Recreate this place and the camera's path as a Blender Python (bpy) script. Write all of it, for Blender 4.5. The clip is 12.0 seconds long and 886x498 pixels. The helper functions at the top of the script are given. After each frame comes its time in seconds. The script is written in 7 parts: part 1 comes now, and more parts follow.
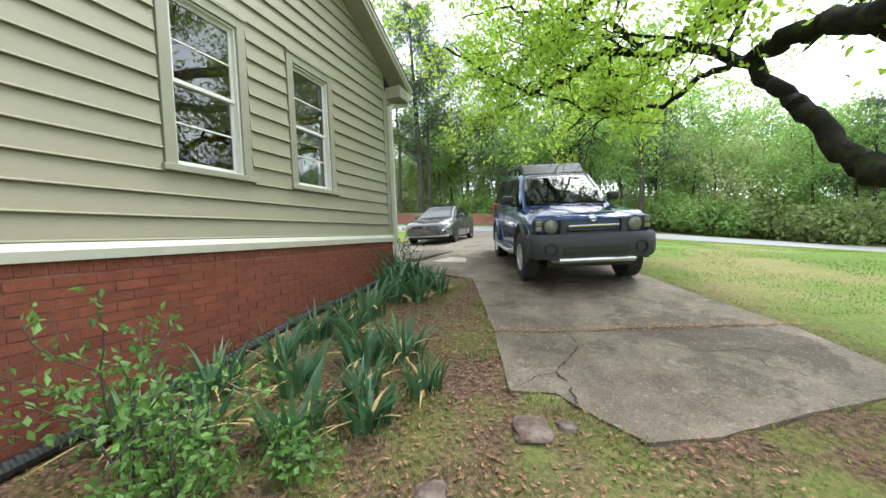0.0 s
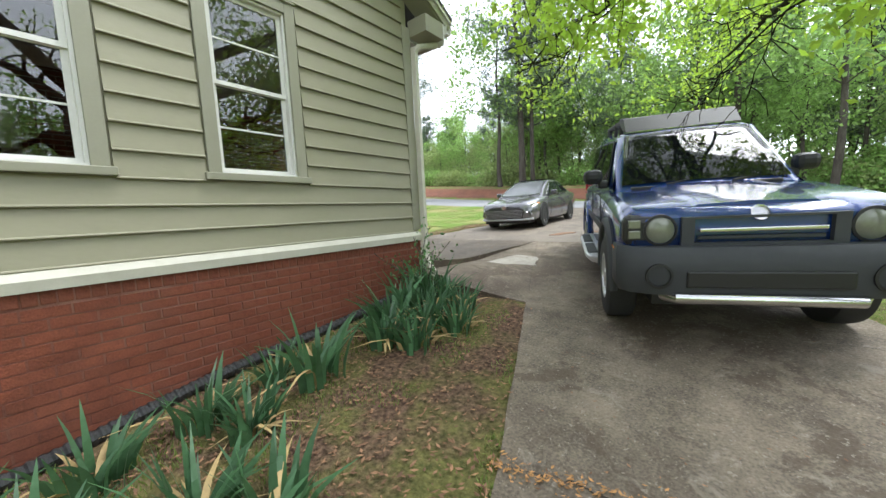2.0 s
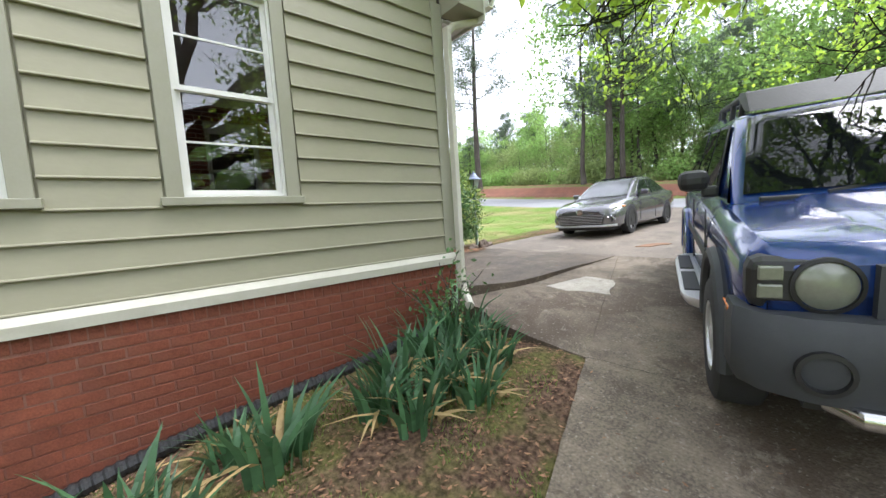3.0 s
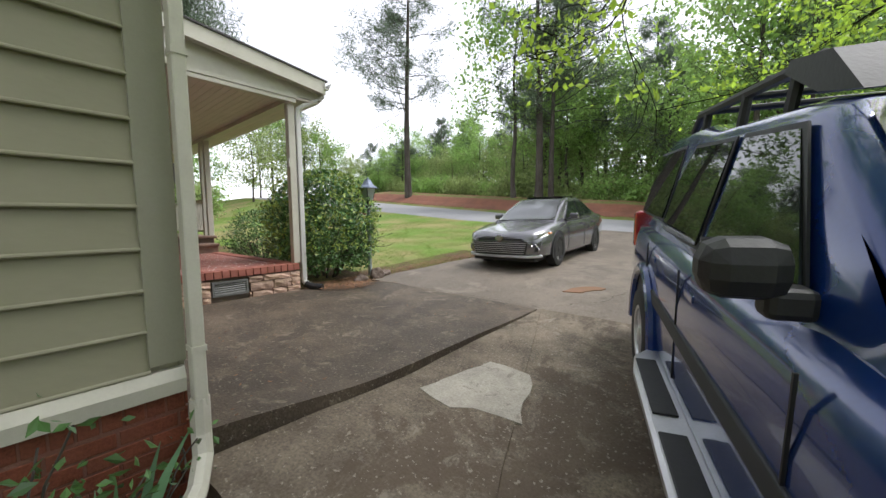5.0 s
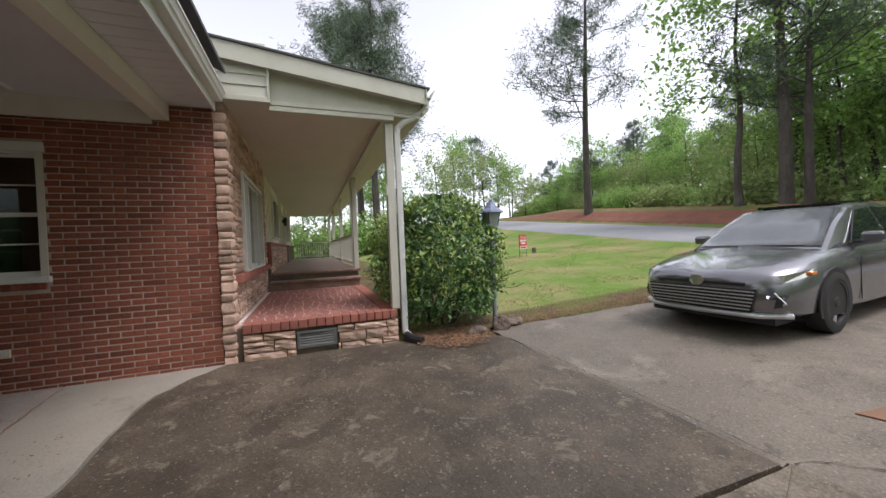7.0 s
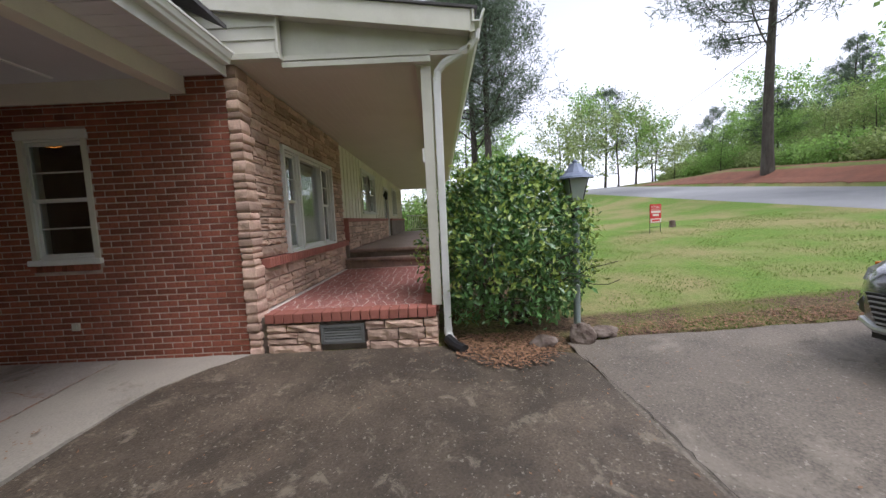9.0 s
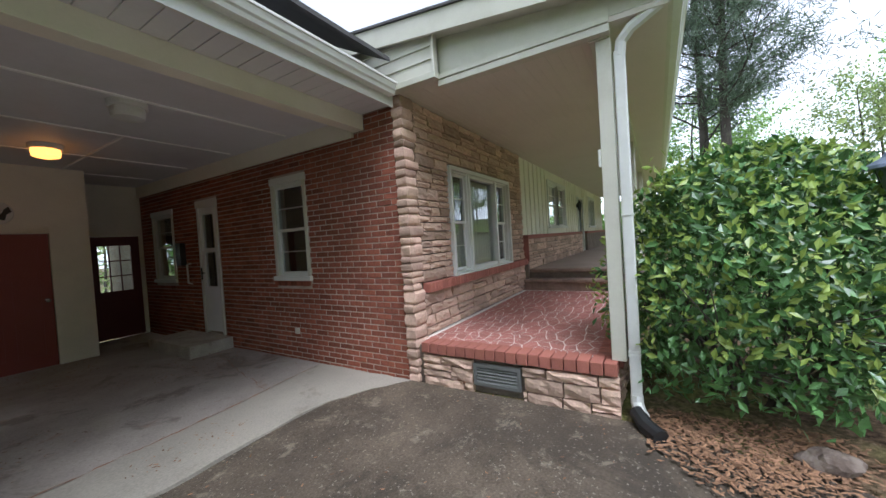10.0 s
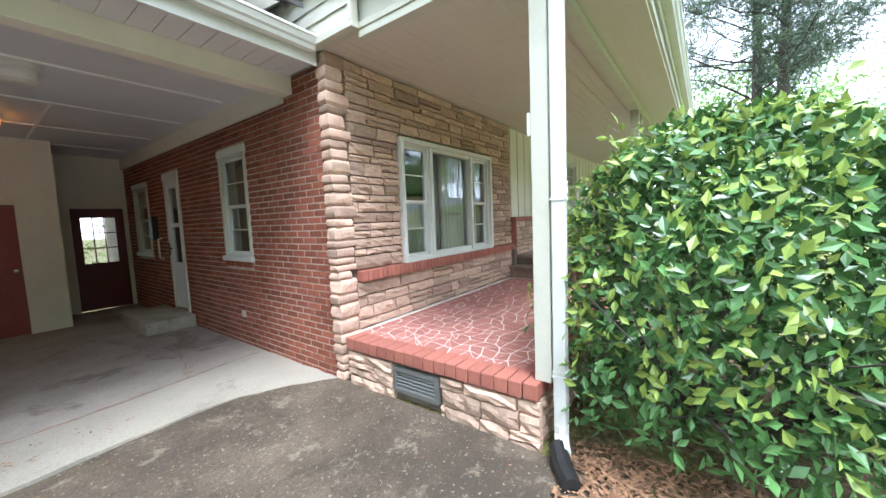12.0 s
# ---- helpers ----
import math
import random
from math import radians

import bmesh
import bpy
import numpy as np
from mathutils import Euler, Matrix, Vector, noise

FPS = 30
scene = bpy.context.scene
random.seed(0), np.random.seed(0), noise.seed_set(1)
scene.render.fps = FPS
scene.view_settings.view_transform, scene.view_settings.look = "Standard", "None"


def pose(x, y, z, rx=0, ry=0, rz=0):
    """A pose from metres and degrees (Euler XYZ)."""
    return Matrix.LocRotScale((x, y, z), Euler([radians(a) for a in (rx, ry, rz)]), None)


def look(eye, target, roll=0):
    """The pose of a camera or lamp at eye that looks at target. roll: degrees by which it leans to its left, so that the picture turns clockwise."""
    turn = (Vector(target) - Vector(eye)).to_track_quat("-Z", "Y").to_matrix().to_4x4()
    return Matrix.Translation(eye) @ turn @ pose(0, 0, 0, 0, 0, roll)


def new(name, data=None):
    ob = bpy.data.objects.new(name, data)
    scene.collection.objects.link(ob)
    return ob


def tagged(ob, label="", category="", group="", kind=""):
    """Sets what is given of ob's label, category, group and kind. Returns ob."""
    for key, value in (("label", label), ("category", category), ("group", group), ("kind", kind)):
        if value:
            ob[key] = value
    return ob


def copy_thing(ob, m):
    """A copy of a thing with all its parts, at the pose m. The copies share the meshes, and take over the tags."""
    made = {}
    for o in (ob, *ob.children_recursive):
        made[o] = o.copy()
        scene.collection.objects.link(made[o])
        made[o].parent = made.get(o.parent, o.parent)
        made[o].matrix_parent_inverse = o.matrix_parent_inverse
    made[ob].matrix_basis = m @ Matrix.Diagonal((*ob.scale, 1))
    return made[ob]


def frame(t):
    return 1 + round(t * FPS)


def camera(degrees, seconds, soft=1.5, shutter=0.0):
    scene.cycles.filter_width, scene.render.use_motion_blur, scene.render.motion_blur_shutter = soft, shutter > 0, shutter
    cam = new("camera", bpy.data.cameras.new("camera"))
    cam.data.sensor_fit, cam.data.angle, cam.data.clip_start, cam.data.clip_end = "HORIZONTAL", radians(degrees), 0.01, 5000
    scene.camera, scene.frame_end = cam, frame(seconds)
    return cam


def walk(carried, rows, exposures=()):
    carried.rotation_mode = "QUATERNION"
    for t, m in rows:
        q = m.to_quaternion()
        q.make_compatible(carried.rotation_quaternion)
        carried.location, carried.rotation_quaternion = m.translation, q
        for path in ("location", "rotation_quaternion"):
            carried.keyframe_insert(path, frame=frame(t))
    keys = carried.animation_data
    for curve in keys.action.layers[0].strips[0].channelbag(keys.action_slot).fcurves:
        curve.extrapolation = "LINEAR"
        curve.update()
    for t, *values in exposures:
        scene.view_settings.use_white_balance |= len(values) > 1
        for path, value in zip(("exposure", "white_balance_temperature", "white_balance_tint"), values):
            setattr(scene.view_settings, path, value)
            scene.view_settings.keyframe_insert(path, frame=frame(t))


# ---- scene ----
cam = camera(102.4, 12.0)
PATH = [
    (0, (0.392, -0.842, 1.351), (-0.282, 1.04, 1.282), -2.6),
    (0.5, (0.47, -0.209, 1.385), (0.016, 1.737, 1.452), -4.7),
    (1, (0.582, 0.354, 1.462), (0.191, 2.304, 1.257), -4.3),
    (1.5, (0.613, 0.931, 1.564), (-0.455, 2.612, 1.378), -6.8),
    (2, (0.473, 1.51, 1.641), (-0.743, 3.086, 1.449), -3.0),
    (2.5, (0.393, 2.094, 1.713), (-1.028, 3.489, 1.535), -1.0),
    (3, (0.245, 2.58, 1.821), (-1.296, 3.844, 1.649), -3.7),
    (3.2, (0.215, 2.814, 1.84), (-1.241, 4.185, 1.782), -1.2),
    (4.8, (-0.661, 4.533, 2.111), (-2.008, 6.007, 2.002), 2.6),
    (5, (-0.704, 4.769, 2.133), (-1.994, 6.288, 1.968), -0.6),
    (5.5, (-0.79, 5.33, 2.22), (-2.321, 6.612, 2.115), -2.4),
    (6, (-1.015, 5.738, 2.239), (-2.695, 6.823, 2.241), -0.6),
    (6.5, (-1.278, 6.166, 2.293), (-3.028, 7.13, 2.198), -4.5),
    (6.7, (-1.37, 6.34, 2.31), (-3.198, 7.152, 2.262), -3.6),
    (8.3, (-2.04, 7.462, 2.326), (-3.982, 7.934, 2.266), -1.4),
    (8.5, (-2.136, 7.576, 2.362), (-4.122, 7.799, 2.284), -2.7),
    (9, (-2.45, 7.747, 2.391), (-4.443, 7.753, 2.222), -2.7),
    (9.5, (-2.844, 7.878, 2.496), (-4.84, 7.837, 2.383), -0.5),
    (10, (-3.206, 7.973, 2.501), (-4.916, 6.936, 2.452), -3.7),
    (10.5, (-3.508, 8.01, 2.513), (-4.815, 6.502, 2.374), -2.2),
    (11, (-3.678, 7.949, 2.507), (-4.882, 6.361, 2.342), -2.2),
    (11.5, (-3.886, 8.103, 2.516), (-5.281, 6.675, 2.388), -2.3),
    (12, (-4.175, 8.487, 2.517), (-5.777, 7.302, 2.348), -2.3),
]
walk(cam, [(t, look(eye, target, roll)) for t, eye, target, roll in PATH], exposures=((0, 1.92, 6000, 8), (2, 1.86, 6000, 9), (3.2, 2.12, 5900, 15), (4.8, 1.32, 6200, 13), (6.5, 1.1, 6150, 17), (8.3, 1.05, 5900, 18), (9.5, 1.1, 5800, 17), (10.0, 1.45, 5500, 12), (10.5, 2.5, 5500, 12), (11, 2.72, 5400, 11), (11.5, 2.68, 5400, 11), (12, 2.5, 5400, 9)))

# ---- daylight: bright overcast ----
world = bpy.data.worlds.new("overcast_sky")
scene.world = world
world.use_nodes = True
wn, wl = world.node_tree.nodes, world.node_tree.links
sky = wn.new("ShaderNodeTexSky")
sky.sky_type = "NISHITA"
sky.sun_disc = False
sky.sun_elevation, sky.sun_rotation = radians(58), radians(40)
sky.air_density, sky.dust_density = 1.0, 0.6
soften = wn.new("ShaderNodeHueSaturation")
soften.inputs["Saturation"].default_value = 0.12
wl.new(sky.outputs[0], soften.inputs["Color"])
wl.new(soften.outputs[0], wn["Background"].inputs["Color"])
wn["Background"].inputs["Strength"].default_value = 0.15
sun = new("sun", bpy.data.lights.new("sun", "SUN"))
sun.data.energy, sun.data.angle, sun.data.color = 1.2, radians(25), (1.0, 0.97, 0.92)
sun.matrix_world = look((0, 0, 60), (-14, -18, 18))


# ---- materials ----
def mat(name, col, rough=0.6, metal=0.0, var=0.15, scale=4.0, fine=60.0, bump=0.15, spec=0.5, stain=None, stain_scale=0.8, stain_amt=0.5, island=0.0, obrand=0.0, coat=0.0, stretch=(1, 1, 1), transl=0.0, speck=None, contrast=1.0, blots=()):
    m = bpy.data.materials.new(name)
    m.use_nodes = True
    n, l = m.node_tree.nodes, m.node_tree.links
    b = n["Principled BSDF"]
    b.inputs["Roughness"].default_value, b.inputs["Metallic"].default_value = rough, metal
    b.inputs["Specular IOR Level"].default_value = spec
    b.inputs["Coat Weight"].default_value = coat
    b.inputs["Coat Roughness"].default_value = 0.04
    co = n.new("ShaderNodeTexCoord")
    mp = n.new("ShaderNodeMapping")
    mp.inputs["Scale"].default_value = stretch
    l.new(co.outputs["Object"], mp.inputs[0])

    def tex(sc, detail=5.0):
        t = n.new("ShaderNodeTexNoise")
        t.inputs["Scale"].default_value, t.inputs["Detail"].default_value = sc, detail
        l.new(mp.outputs[0], t.inputs["Vector"])
        return t

    big, small = tex(scale, 9.0), tex(fine, 3.0)
    big.inputs["Roughness"].default_value = 0.66
    mix = n.new("ShaderNodeMix")
    mix.data_type = "RGBA"
    lo = [max(0, c * (1 - var)) for c in col]
    hi = [min(1, c * (1 + var)) for c in col]
    mix.inputs[6].default_value, mix.inputs[7].default_value = (*lo, 1), (*hi, 1)
    add = n.new("ShaderNodeMath")
    add.operation = "MULTIPLY_ADD"
    l.new(big.outputs[0], add.inputs[0])
    add.inputs[1].default_value = 1.2
    sub = n.new("ShaderNodeMath")
    sub.operation = "MULTIPLY_ADD"
    sub.inputs[1].default_value, sub.inputs[2].default_value = 0.9, -0.55
    l.new(small.outputs[0], sub.inputs[0])
    l.new(sub.outputs[0], add.inputs[2])
    hard = n.new("ShaderNodeMath")
    hard.operation, hard.use_clamp = "MULTIPLY_ADD", True
    hard.inputs[1].default_value, hard.inputs[2].default_value = contrast, 0.5 - 0.5 * contrast
    l.new(add.outputs[0], hard.inputs[0])
    l.new(hard.outputs[0], mix.inputs[0])
    out = mix.outputs[2]
    if stain:
        st = tex(stain_scale, 12.0)
        st.inputs["Roughness"].default_value = 0.68
        ramp = n.new("ShaderNodeValToRGB")
        ramp.color_ramp.elements[0].position, ramp.color_ramp.elements[1].position = 0.45, 0.68
        l.new(st.outputs[0], ramp.inputs[0])
        k = n.new("ShaderNodeMath")
        k.operation = "MULTIPLY"
        k.inputs[1].default_value = stain_amt
        l.new(ramp.outputs[0], k.inputs[0])
        mx = n.new("ShaderNodeMix")
        mx.data_type = "RGBA"
        l.new(k.outputs[0], mx.inputs[0])
        l.new(out, mx.inputs[6])
        mx.inputs[7].default_value = (*stain, 1)
        out = mx.outputs[2]
    for bc, bs, lo_, hi_, amt_ in blots:
        bt = tex(bs, 10.0)
        bt.inputs["Roughness"].default_value = 0.72
        bt.inputs["Distortion"].default_value = 0.5
        br = n.new("ShaderNodeMapRange")
        br.inputs[1].default_value, br.inputs[2].default_value = lo_, hi_
        br.inputs[3].default_value, br.inputs[4].default_value = 0.0, amt_
        l.new(bt.outputs[0], br.inputs[0])
        bmx = n.new("ShaderNodeMix")
        bmx.data_type = "RGBA"
        l.new(br.outputs[0], bmx.inputs[0])
        l.new(out, bmx.inputs[6])
        bmx.inputs[7].default_value = (*bc, 1)
        out = bmx.outputs[2]
    if speck:
        sp = tex(38.0, 2.0)
        rp_ = n.new("ShaderNodeValToRGB")
        rp_.color_ramp.elements[0].position, rp_.color_ramp.elements[1].position = 0.64, 0.70
        l.new(sp.outputs[0], rp_.inputs[0])
        mk = n.new("ShaderNodeMath")
        mk.operation = "MULTIPLY"
        mk.inputs[1].default_value = 0.55
        l.new(rp_.outputs[0], mk.inputs[0])
        sx_ = n.new("ShaderNodeMix")
        sx_.data_type = "RGBA"
        l.new(mk.outputs[0], sx_.inputs[0])
        l.new(out, sx_.inputs[6])
        sx_.inputs[7].default_value = (*speck, 1)
        out = sx_.outputs[2]
    if island or obrand:
        hs = n.new("ShaderNodeHueSaturation")
        mr = n.new("ShaderNodeMapRange")
        amt = island or obrand
        mr.inputs[3].default_value, mr.inputs[4].default_value = 1 - amt, 1 + amt
        if island:
            l.new(n.new("ShaderNodeNewGeometry").outputs["Random Per Island"], mr.inputs[0])
        else:
            l.new(n.new("ShaderNodeObjectInfo").outputs["Random"], mr.inputs[0])
        l.new(mr.outputs[0], hs.inputs["Value"])
        l.new(out, hs.inputs["Color"])
        out = hs.outputs[0]
    l.new(out, b.inputs["Base Color"])
    if bump:
        bp = n.new("ShaderNodeBump")
        bp.inputs["Strength"].default_value, bp.inputs["Distance"].default_value = bump, 0.01
        l.new(small.outputs[0], bp.inputs["Height"])
        l.new(bp.outputs[0], b.inputs["Normal"])
    if transl:
        tr = n.new("ShaderNodeBsdfTranslucent")
        l.new(out, tr.inputs[0])
        ms = n.new("ShaderNodeMixShader")
        ms.inputs[0].default_value = transl
        l.new(b.outputs[0], ms.inputs[1])
        l.new(tr.outputs[0], ms.inputs[2])
        l.new(ms.outputs[0], n["Material Output"].inputs[0])
    return m


def glass_mat(name, tint=(0.9, 0.95, 0.95), rough=0.0, ior=1.6):
    m = bpy.data.materials.new(name)
    m.use_nodes = True
    b = m.node_tree.nodes["Principled BSDF"]
    b.inputs["Base Color"].default_value = (*tint, 1)
    b.inputs["Roughness"].default_value = rough
    b.inputs["Transmission Weight"].default_value = 1.0
    b.inputs["IOR"].default_value = ior
    return m


M = {}
M["siding"] = mat("siding_paint", (0.272, 0.255, 0.172), 0.55, var=0.05, scale=1.5, fine=40, bump=0.08, stain=(0.235, 0.225, 0.15), stain_scale=0.9, stain_amt=0.35, stretch=(1, 0.4, 1))
M["siding_trim"] = mat("sage_trim_paint", (0.27, 0.26, 0.19), 0.5, var=0.06, scale=2, fine=60, bump=0.06, stain=(0.33, 0.32, 0.25), stain_scale=2.5, stain_amt=0.3)
M["cream"] = mat("cream_paint", (0.78, 0.735, 0.615), 0.6, var=0.05, scale=1.2, fine=50, bump=0.05, stain=(0.48, 0.44, 0.35), stain_scale=1.0, stain_amt=0.25)
M["cream_trim"] = mat("cream_trim_paint", (0.58, 0.555, 0.465), 0.5, var=0.06, scale=3, fine=70, bump=0.05, stain=(0.42, 0.39, 0.30), stain_scale=4, stain_amt=0.3)
M["white"] = mat("white_paint", (0.68, 0.67, 0.63), 0.45, var=0.05, scale=3, fine=60, bump=0.05, stain=(0.5, 0.48, 0.42), stain_scale=5, stain_amt=0.25)
M["ceiling"] = mat("soffit_paint", (0.64, 0.58, 0.51), 0.6, var=0.05, scale=0.8, fine=30, bump=0.04, stain=(0.48, 0.42, 0.35), stain_scale=0.6, stain_amt=0.3)
M["carport_ceiling"] = mat("carport_panel_paint", (0.69, 0.68, 0.70), 0.6, var=0.05, scale=0.8, fine=30, bump=0.04, stain=(0.5, 0.47, 0.45), stain_scale=0.7, stain_amt=0.3)
M["brick"] = mat("red_brick", (0.25, 0.083, 0.05), 0.9, var=0.3, scale=9, fine=90, bump=0.35, spec=0.2, contrast=1.8, stain=(0.11, 0.04, 0.034), stain_scale=3, stain_amt=0.4, obrand=0.28)
M["brick_rest"] = mat("red_brick_field", (0.25, 0.083, 0.05), 0.9, var=0.3, scale=9, fine=90, bump=0.35, spec=0.2, contrast=1.8, stain=(0.11, 0.04, 0.034), stain_scale=3, stain_amt=0.4, island=0.28)
M["brick_base"] = mat("painted_red_brick", (0.165, 0.05, 0.027), 0.8, spec=0.25, var=0.3, scale=5, fine=80, bump=0.25, contrast=1.8, stain=(0.09, 0.04, 0.027), stain_scale=1.3, stain_amt=0.65, obrand=0.1)
M["brick_base_rest"] = mat("painted_red_brick_field", (0.165, 0.05, 0.027), 0.8, spec=0.25, var=0.3, scale=5, fine=80, bump=0.25, contrast=1.8, stain=(0.09, 0.04, 0.027), stain_scale=1.3, stain_amt=0.65, island=0.1)
M["mortar"] = mat("mortar", (0.50, 0.41, 0.34), 0.95, var=0.2, scale=8, fine=120, bump=0.3, stain=(0.20, 0.13, 0.11), stain_scale=1.6, stain_amt=0.7)
M["mortar_red"] = mat("painted_mortar", (0.14, 0.05, 0.032), 0.9, var=0.3, scale=3, fine=100, bump=0.3, stain=(0.36, 0.25, 0.19), stain_scale=1.6, stain_amt=0.3)
M["stone_mortar"] = mat("dark_stone_joint", (0.15, 0.115, 0.09), 0.95, var=0.3, scale=8, fine=90, bump=0.3, stain=(0.30, 0.24, 0.19), stain_scale=2, stain_amt=0.5)
M["pink"] = mat("pink_masonry_paint", (0.50, 0.15, 0.12), 0.7, var=0.12, scale=4, fine=80, bump=0.25, stain=(0.3, 0.1, 0.08), stain_scale=5, stain_amt=0.4)
M["stone"] = mat("tan_field_stone", (0.50, 0.345, 0.255), 0.9, var=0.3, scale=5, fine=45, bump=0.7, stain=(0.50, 0.30, 0.25), stain_scale=2.2, stain_amt=0.6, obrand=0.3, blots=(((0.27, 0.19, 0.13), 6.0, 0.58, 0.66, 0.5),))
M["stone_rest"] = mat("tan_field_stone_field", (0.50, 0.345, 0.255), 0.9, var=0.3, scale=5, fine=45, bump=0.7, stain=(0.50, 0.30, 0.25), stain_scale=2.2, stain_amt=0.6, island=0.3, blots=(((0.27, 0.19, 0.13), 6.0, 0.58, 0.66, 0.5),))
M["cap_brick"] = mat("porch_cap_brick", (0.34, 0.12, 0.085), 0.8, var=0.2, scale=8, fine=80, bump=0.3, stain=(0.2, 0.08, 0.06), stain_scale=5, stain_amt=0.4, obrand=0.15)
M["flag"] = mat("red_flagstone_paint", (0.36, 0.14, 0.11), 0.65, var=0.2, scale=4, fine=60, bump=0.2, stain=(0.22, 0.09, 0.07), stain_scale=2, stain_amt=0.5, obrand=0.15)
M["flag_joint"] = mat("white_mortar_joint", (0.72, 0.64, 0.58), 0.9, var=0.2, scale=6, fine=90, bump=0.2)
M["concrete"] = mat("weathered_concrete", (0.185, 0.152, 0.112), 0.8, var=0.45, scale=2.6, fine=60, bump=0.5, spec=0.3, contrast=2.0, stain=(0.075, 0.055, 0.038), stain_scale=0.5, stain_amt=0.8, speck=(0.36, 0.32, 0.26), blots=(((0.085, 0.062, 0.042), 0.9, 0.52, 0.56, 0.65), ((0.34, 0.30, 0.24), 5.0, 0.58, 0.66, 0.5), ((0.07, 0.055, 0.04), 9.0, 0.60, 0.66, 0.55)))
M["concrete_apron"] = mat("dark_stained_concrete", (0.108, 0.083, 0.059), 0.6, var=0.45, scale=2.2, fine=60, bump=0.5, spec=0.35, contrast=2.0, stain=(0.045, 0.036, 0.028), stain_scale=0.5, stain_amt=0.8, speck=(0.34, 0.30, 0.24), blots=(((0.05, 0.040, 0.030), 0.8, 0.53, 0.56, 0.6), ((0.27, 0.225, 0.165), 4.5, 0.57, 0.64, 0.55), ((0.055, 0.043, 0.032), 8.0, 0.59, 0.64, 0.6)))
M["concrete_court"] = mat("brown_grey_court_concrete", (0.185, 0.155, 0.122), 0.65, var=0.4, scale=1.6, fine=60, bump=0.45, spec=0.3, contrast=2.0, stain=(0.08, 0.065, 0.05), stain_scale=0.4, stain_amt=0.7, speck=(0.36, 0.32, 0.26), blots=(((0.28, 0.24, 0.19), 1.2, 0.56, 0.62, 0.5), ((0.075, 0.06, 0.048), 5.0, 0.58, 0.64, 0.55)))
M["concrete_light"] = mat("pale_concrete_patch", (0.38, 0.35, 0.29), 0.8, contrast=2.0, var=0.25, scale=3, fine=60, bump=0.3, stain=(0.25, 0.22, 0.18), stain_scale=2.5, stain_amt=0.5, blots=(((0.17, 0.145, 0.115), 7.0, 0.58, 0.63, 0.6),))
M["carport_floor"] = mat("pale_carport_concrete", (0.34, 0.295, 0.255), 0.7, var=0.2, scale=1.8, fine=60, bump=0.2, contrast=1.8, stain=(0.19, 0.155, 0.13), stain_scale=0.7, stain_amt=0.6, speck=(0.18, 0.14, 0.11), blots=(((0.13, 0.105, 0.085), 1.3, 0.57, 0.63, 0.65), ((0.24, 0.13, 0.085), 2.6, 0.62, 0.68, 0.45)))
M["floor_strip"] = mat("clean_pale_concrete", (0.32, 0.285, 0.235), 0.75, var=0.2, scale=1.8, fine=60, bump=0.2, contrast=1.8, stain=(0.27, 0.235, 0.185), stain_scale=0.9, stain_amt=0.5, blots=(((0.20, 0.165, 0.125), 2.2, 0.60, 0.66, 0.6),))
M["asphalt"] = mat("old_asphalt", (0.30, 0.30, 0.30), 0.9, var=0.15, scale=0.6, fine=80, bump=0.2, stain=(0.17, 0.17, 0.17), stain_scale=0.2, stain_amt=0.4)
M["red_dirt"] = mat("red_clay_soil", (0.23, 0.135, 0.08), 0.95, var=0.25, scale=3, fine=60, bump=0.5, stain=(0.26, 0.12, 0.07), stain_scale=1.5, stain_amt=0.5)
M["straw"] = mat("pine_straw_bank", (0.21, 0.085, 0.05), 0.95, var=0.35, scale=2, fine=40, bump=0.7, stain=(0.12, 0.06, 0.04), stain_scale=0.8, stain_amt=0.5)
M["dark_metal"] = mat("black_metal", (0.02, 0.02, 0.02), 0.45, var=0.2, bump=0.03)
M["black_plastic"] = mat("black_plastic", (0.018, 0.018, 0.018), 0.5, var=0.25, scale=12, bump=0.1)
M["grey_plastic"] = mat("dark_grey_plastic", (0.05, 0.053, 0.057), 0.6, var=0.12, scale=3, fine=200, bump=0.08, spec=0.35, stain=(0.085, 0.09, 0.09), stain_scale=3, stain_amt=0.3)
M["rubber"] = mat("tyre_rubber", (0.022, 0.022, 0.022), 0.75, var=0.2, scale=20, bump=0.2)
M["chrome"] = mat("chrome", (0.62, 0.62, 0.62), 0.18, 1.0, var=0.05, bump=0)
M["alloy"] = mat("alloy_wheel", (0.60, 0.60, 0.61), 0.35, 0.7, var=0.08, bump=0)
M["blue"] = mat("dark_blue_car_paint", (0.010, 0.040, 0.19), 0.22, 0.2, var=0.12, scale=2, bump=0, coat=1.0)
M["car_grey"] = mat("dark_grey_car_paint", (0.19, 0.186, 0.195), 0.25, 0.65, var=0.06, scale=2, bump=0, coat=1.0)
M["car_glass"] = mat("tinted_car_glass", (0.012, 0.015, 0.016), 0.02, 0.0, var=0.1, bump=0, spec=0.65, coat=0.0)
M["headlight"] = mat("hazy_headlight_lens", (0.21, 0.22, 0.175), 0.18, 0.2, var=0.15, scale=8, bump=0.02, coat=0.4)
M["amber"] = mat("amber_lens", (0.75, 0.22, 0.03), 0.2, var=0.1, bump=0, coat=0.5)
M["red_lens"] = mat("red_tail_lens", (0.42, 0.015, 0.015), 0.2, var=0.1, bump=0, coat=0.5)
M["red_door"] = mat("brick_red_door_paint", (0.27, 0.065, 0.055), 0.55, var=0.1, scale=2, fine=60, bump=0.05, stain=(0.2, 0.05, 0.045), stain_scale=2, stain_amt=0.4)
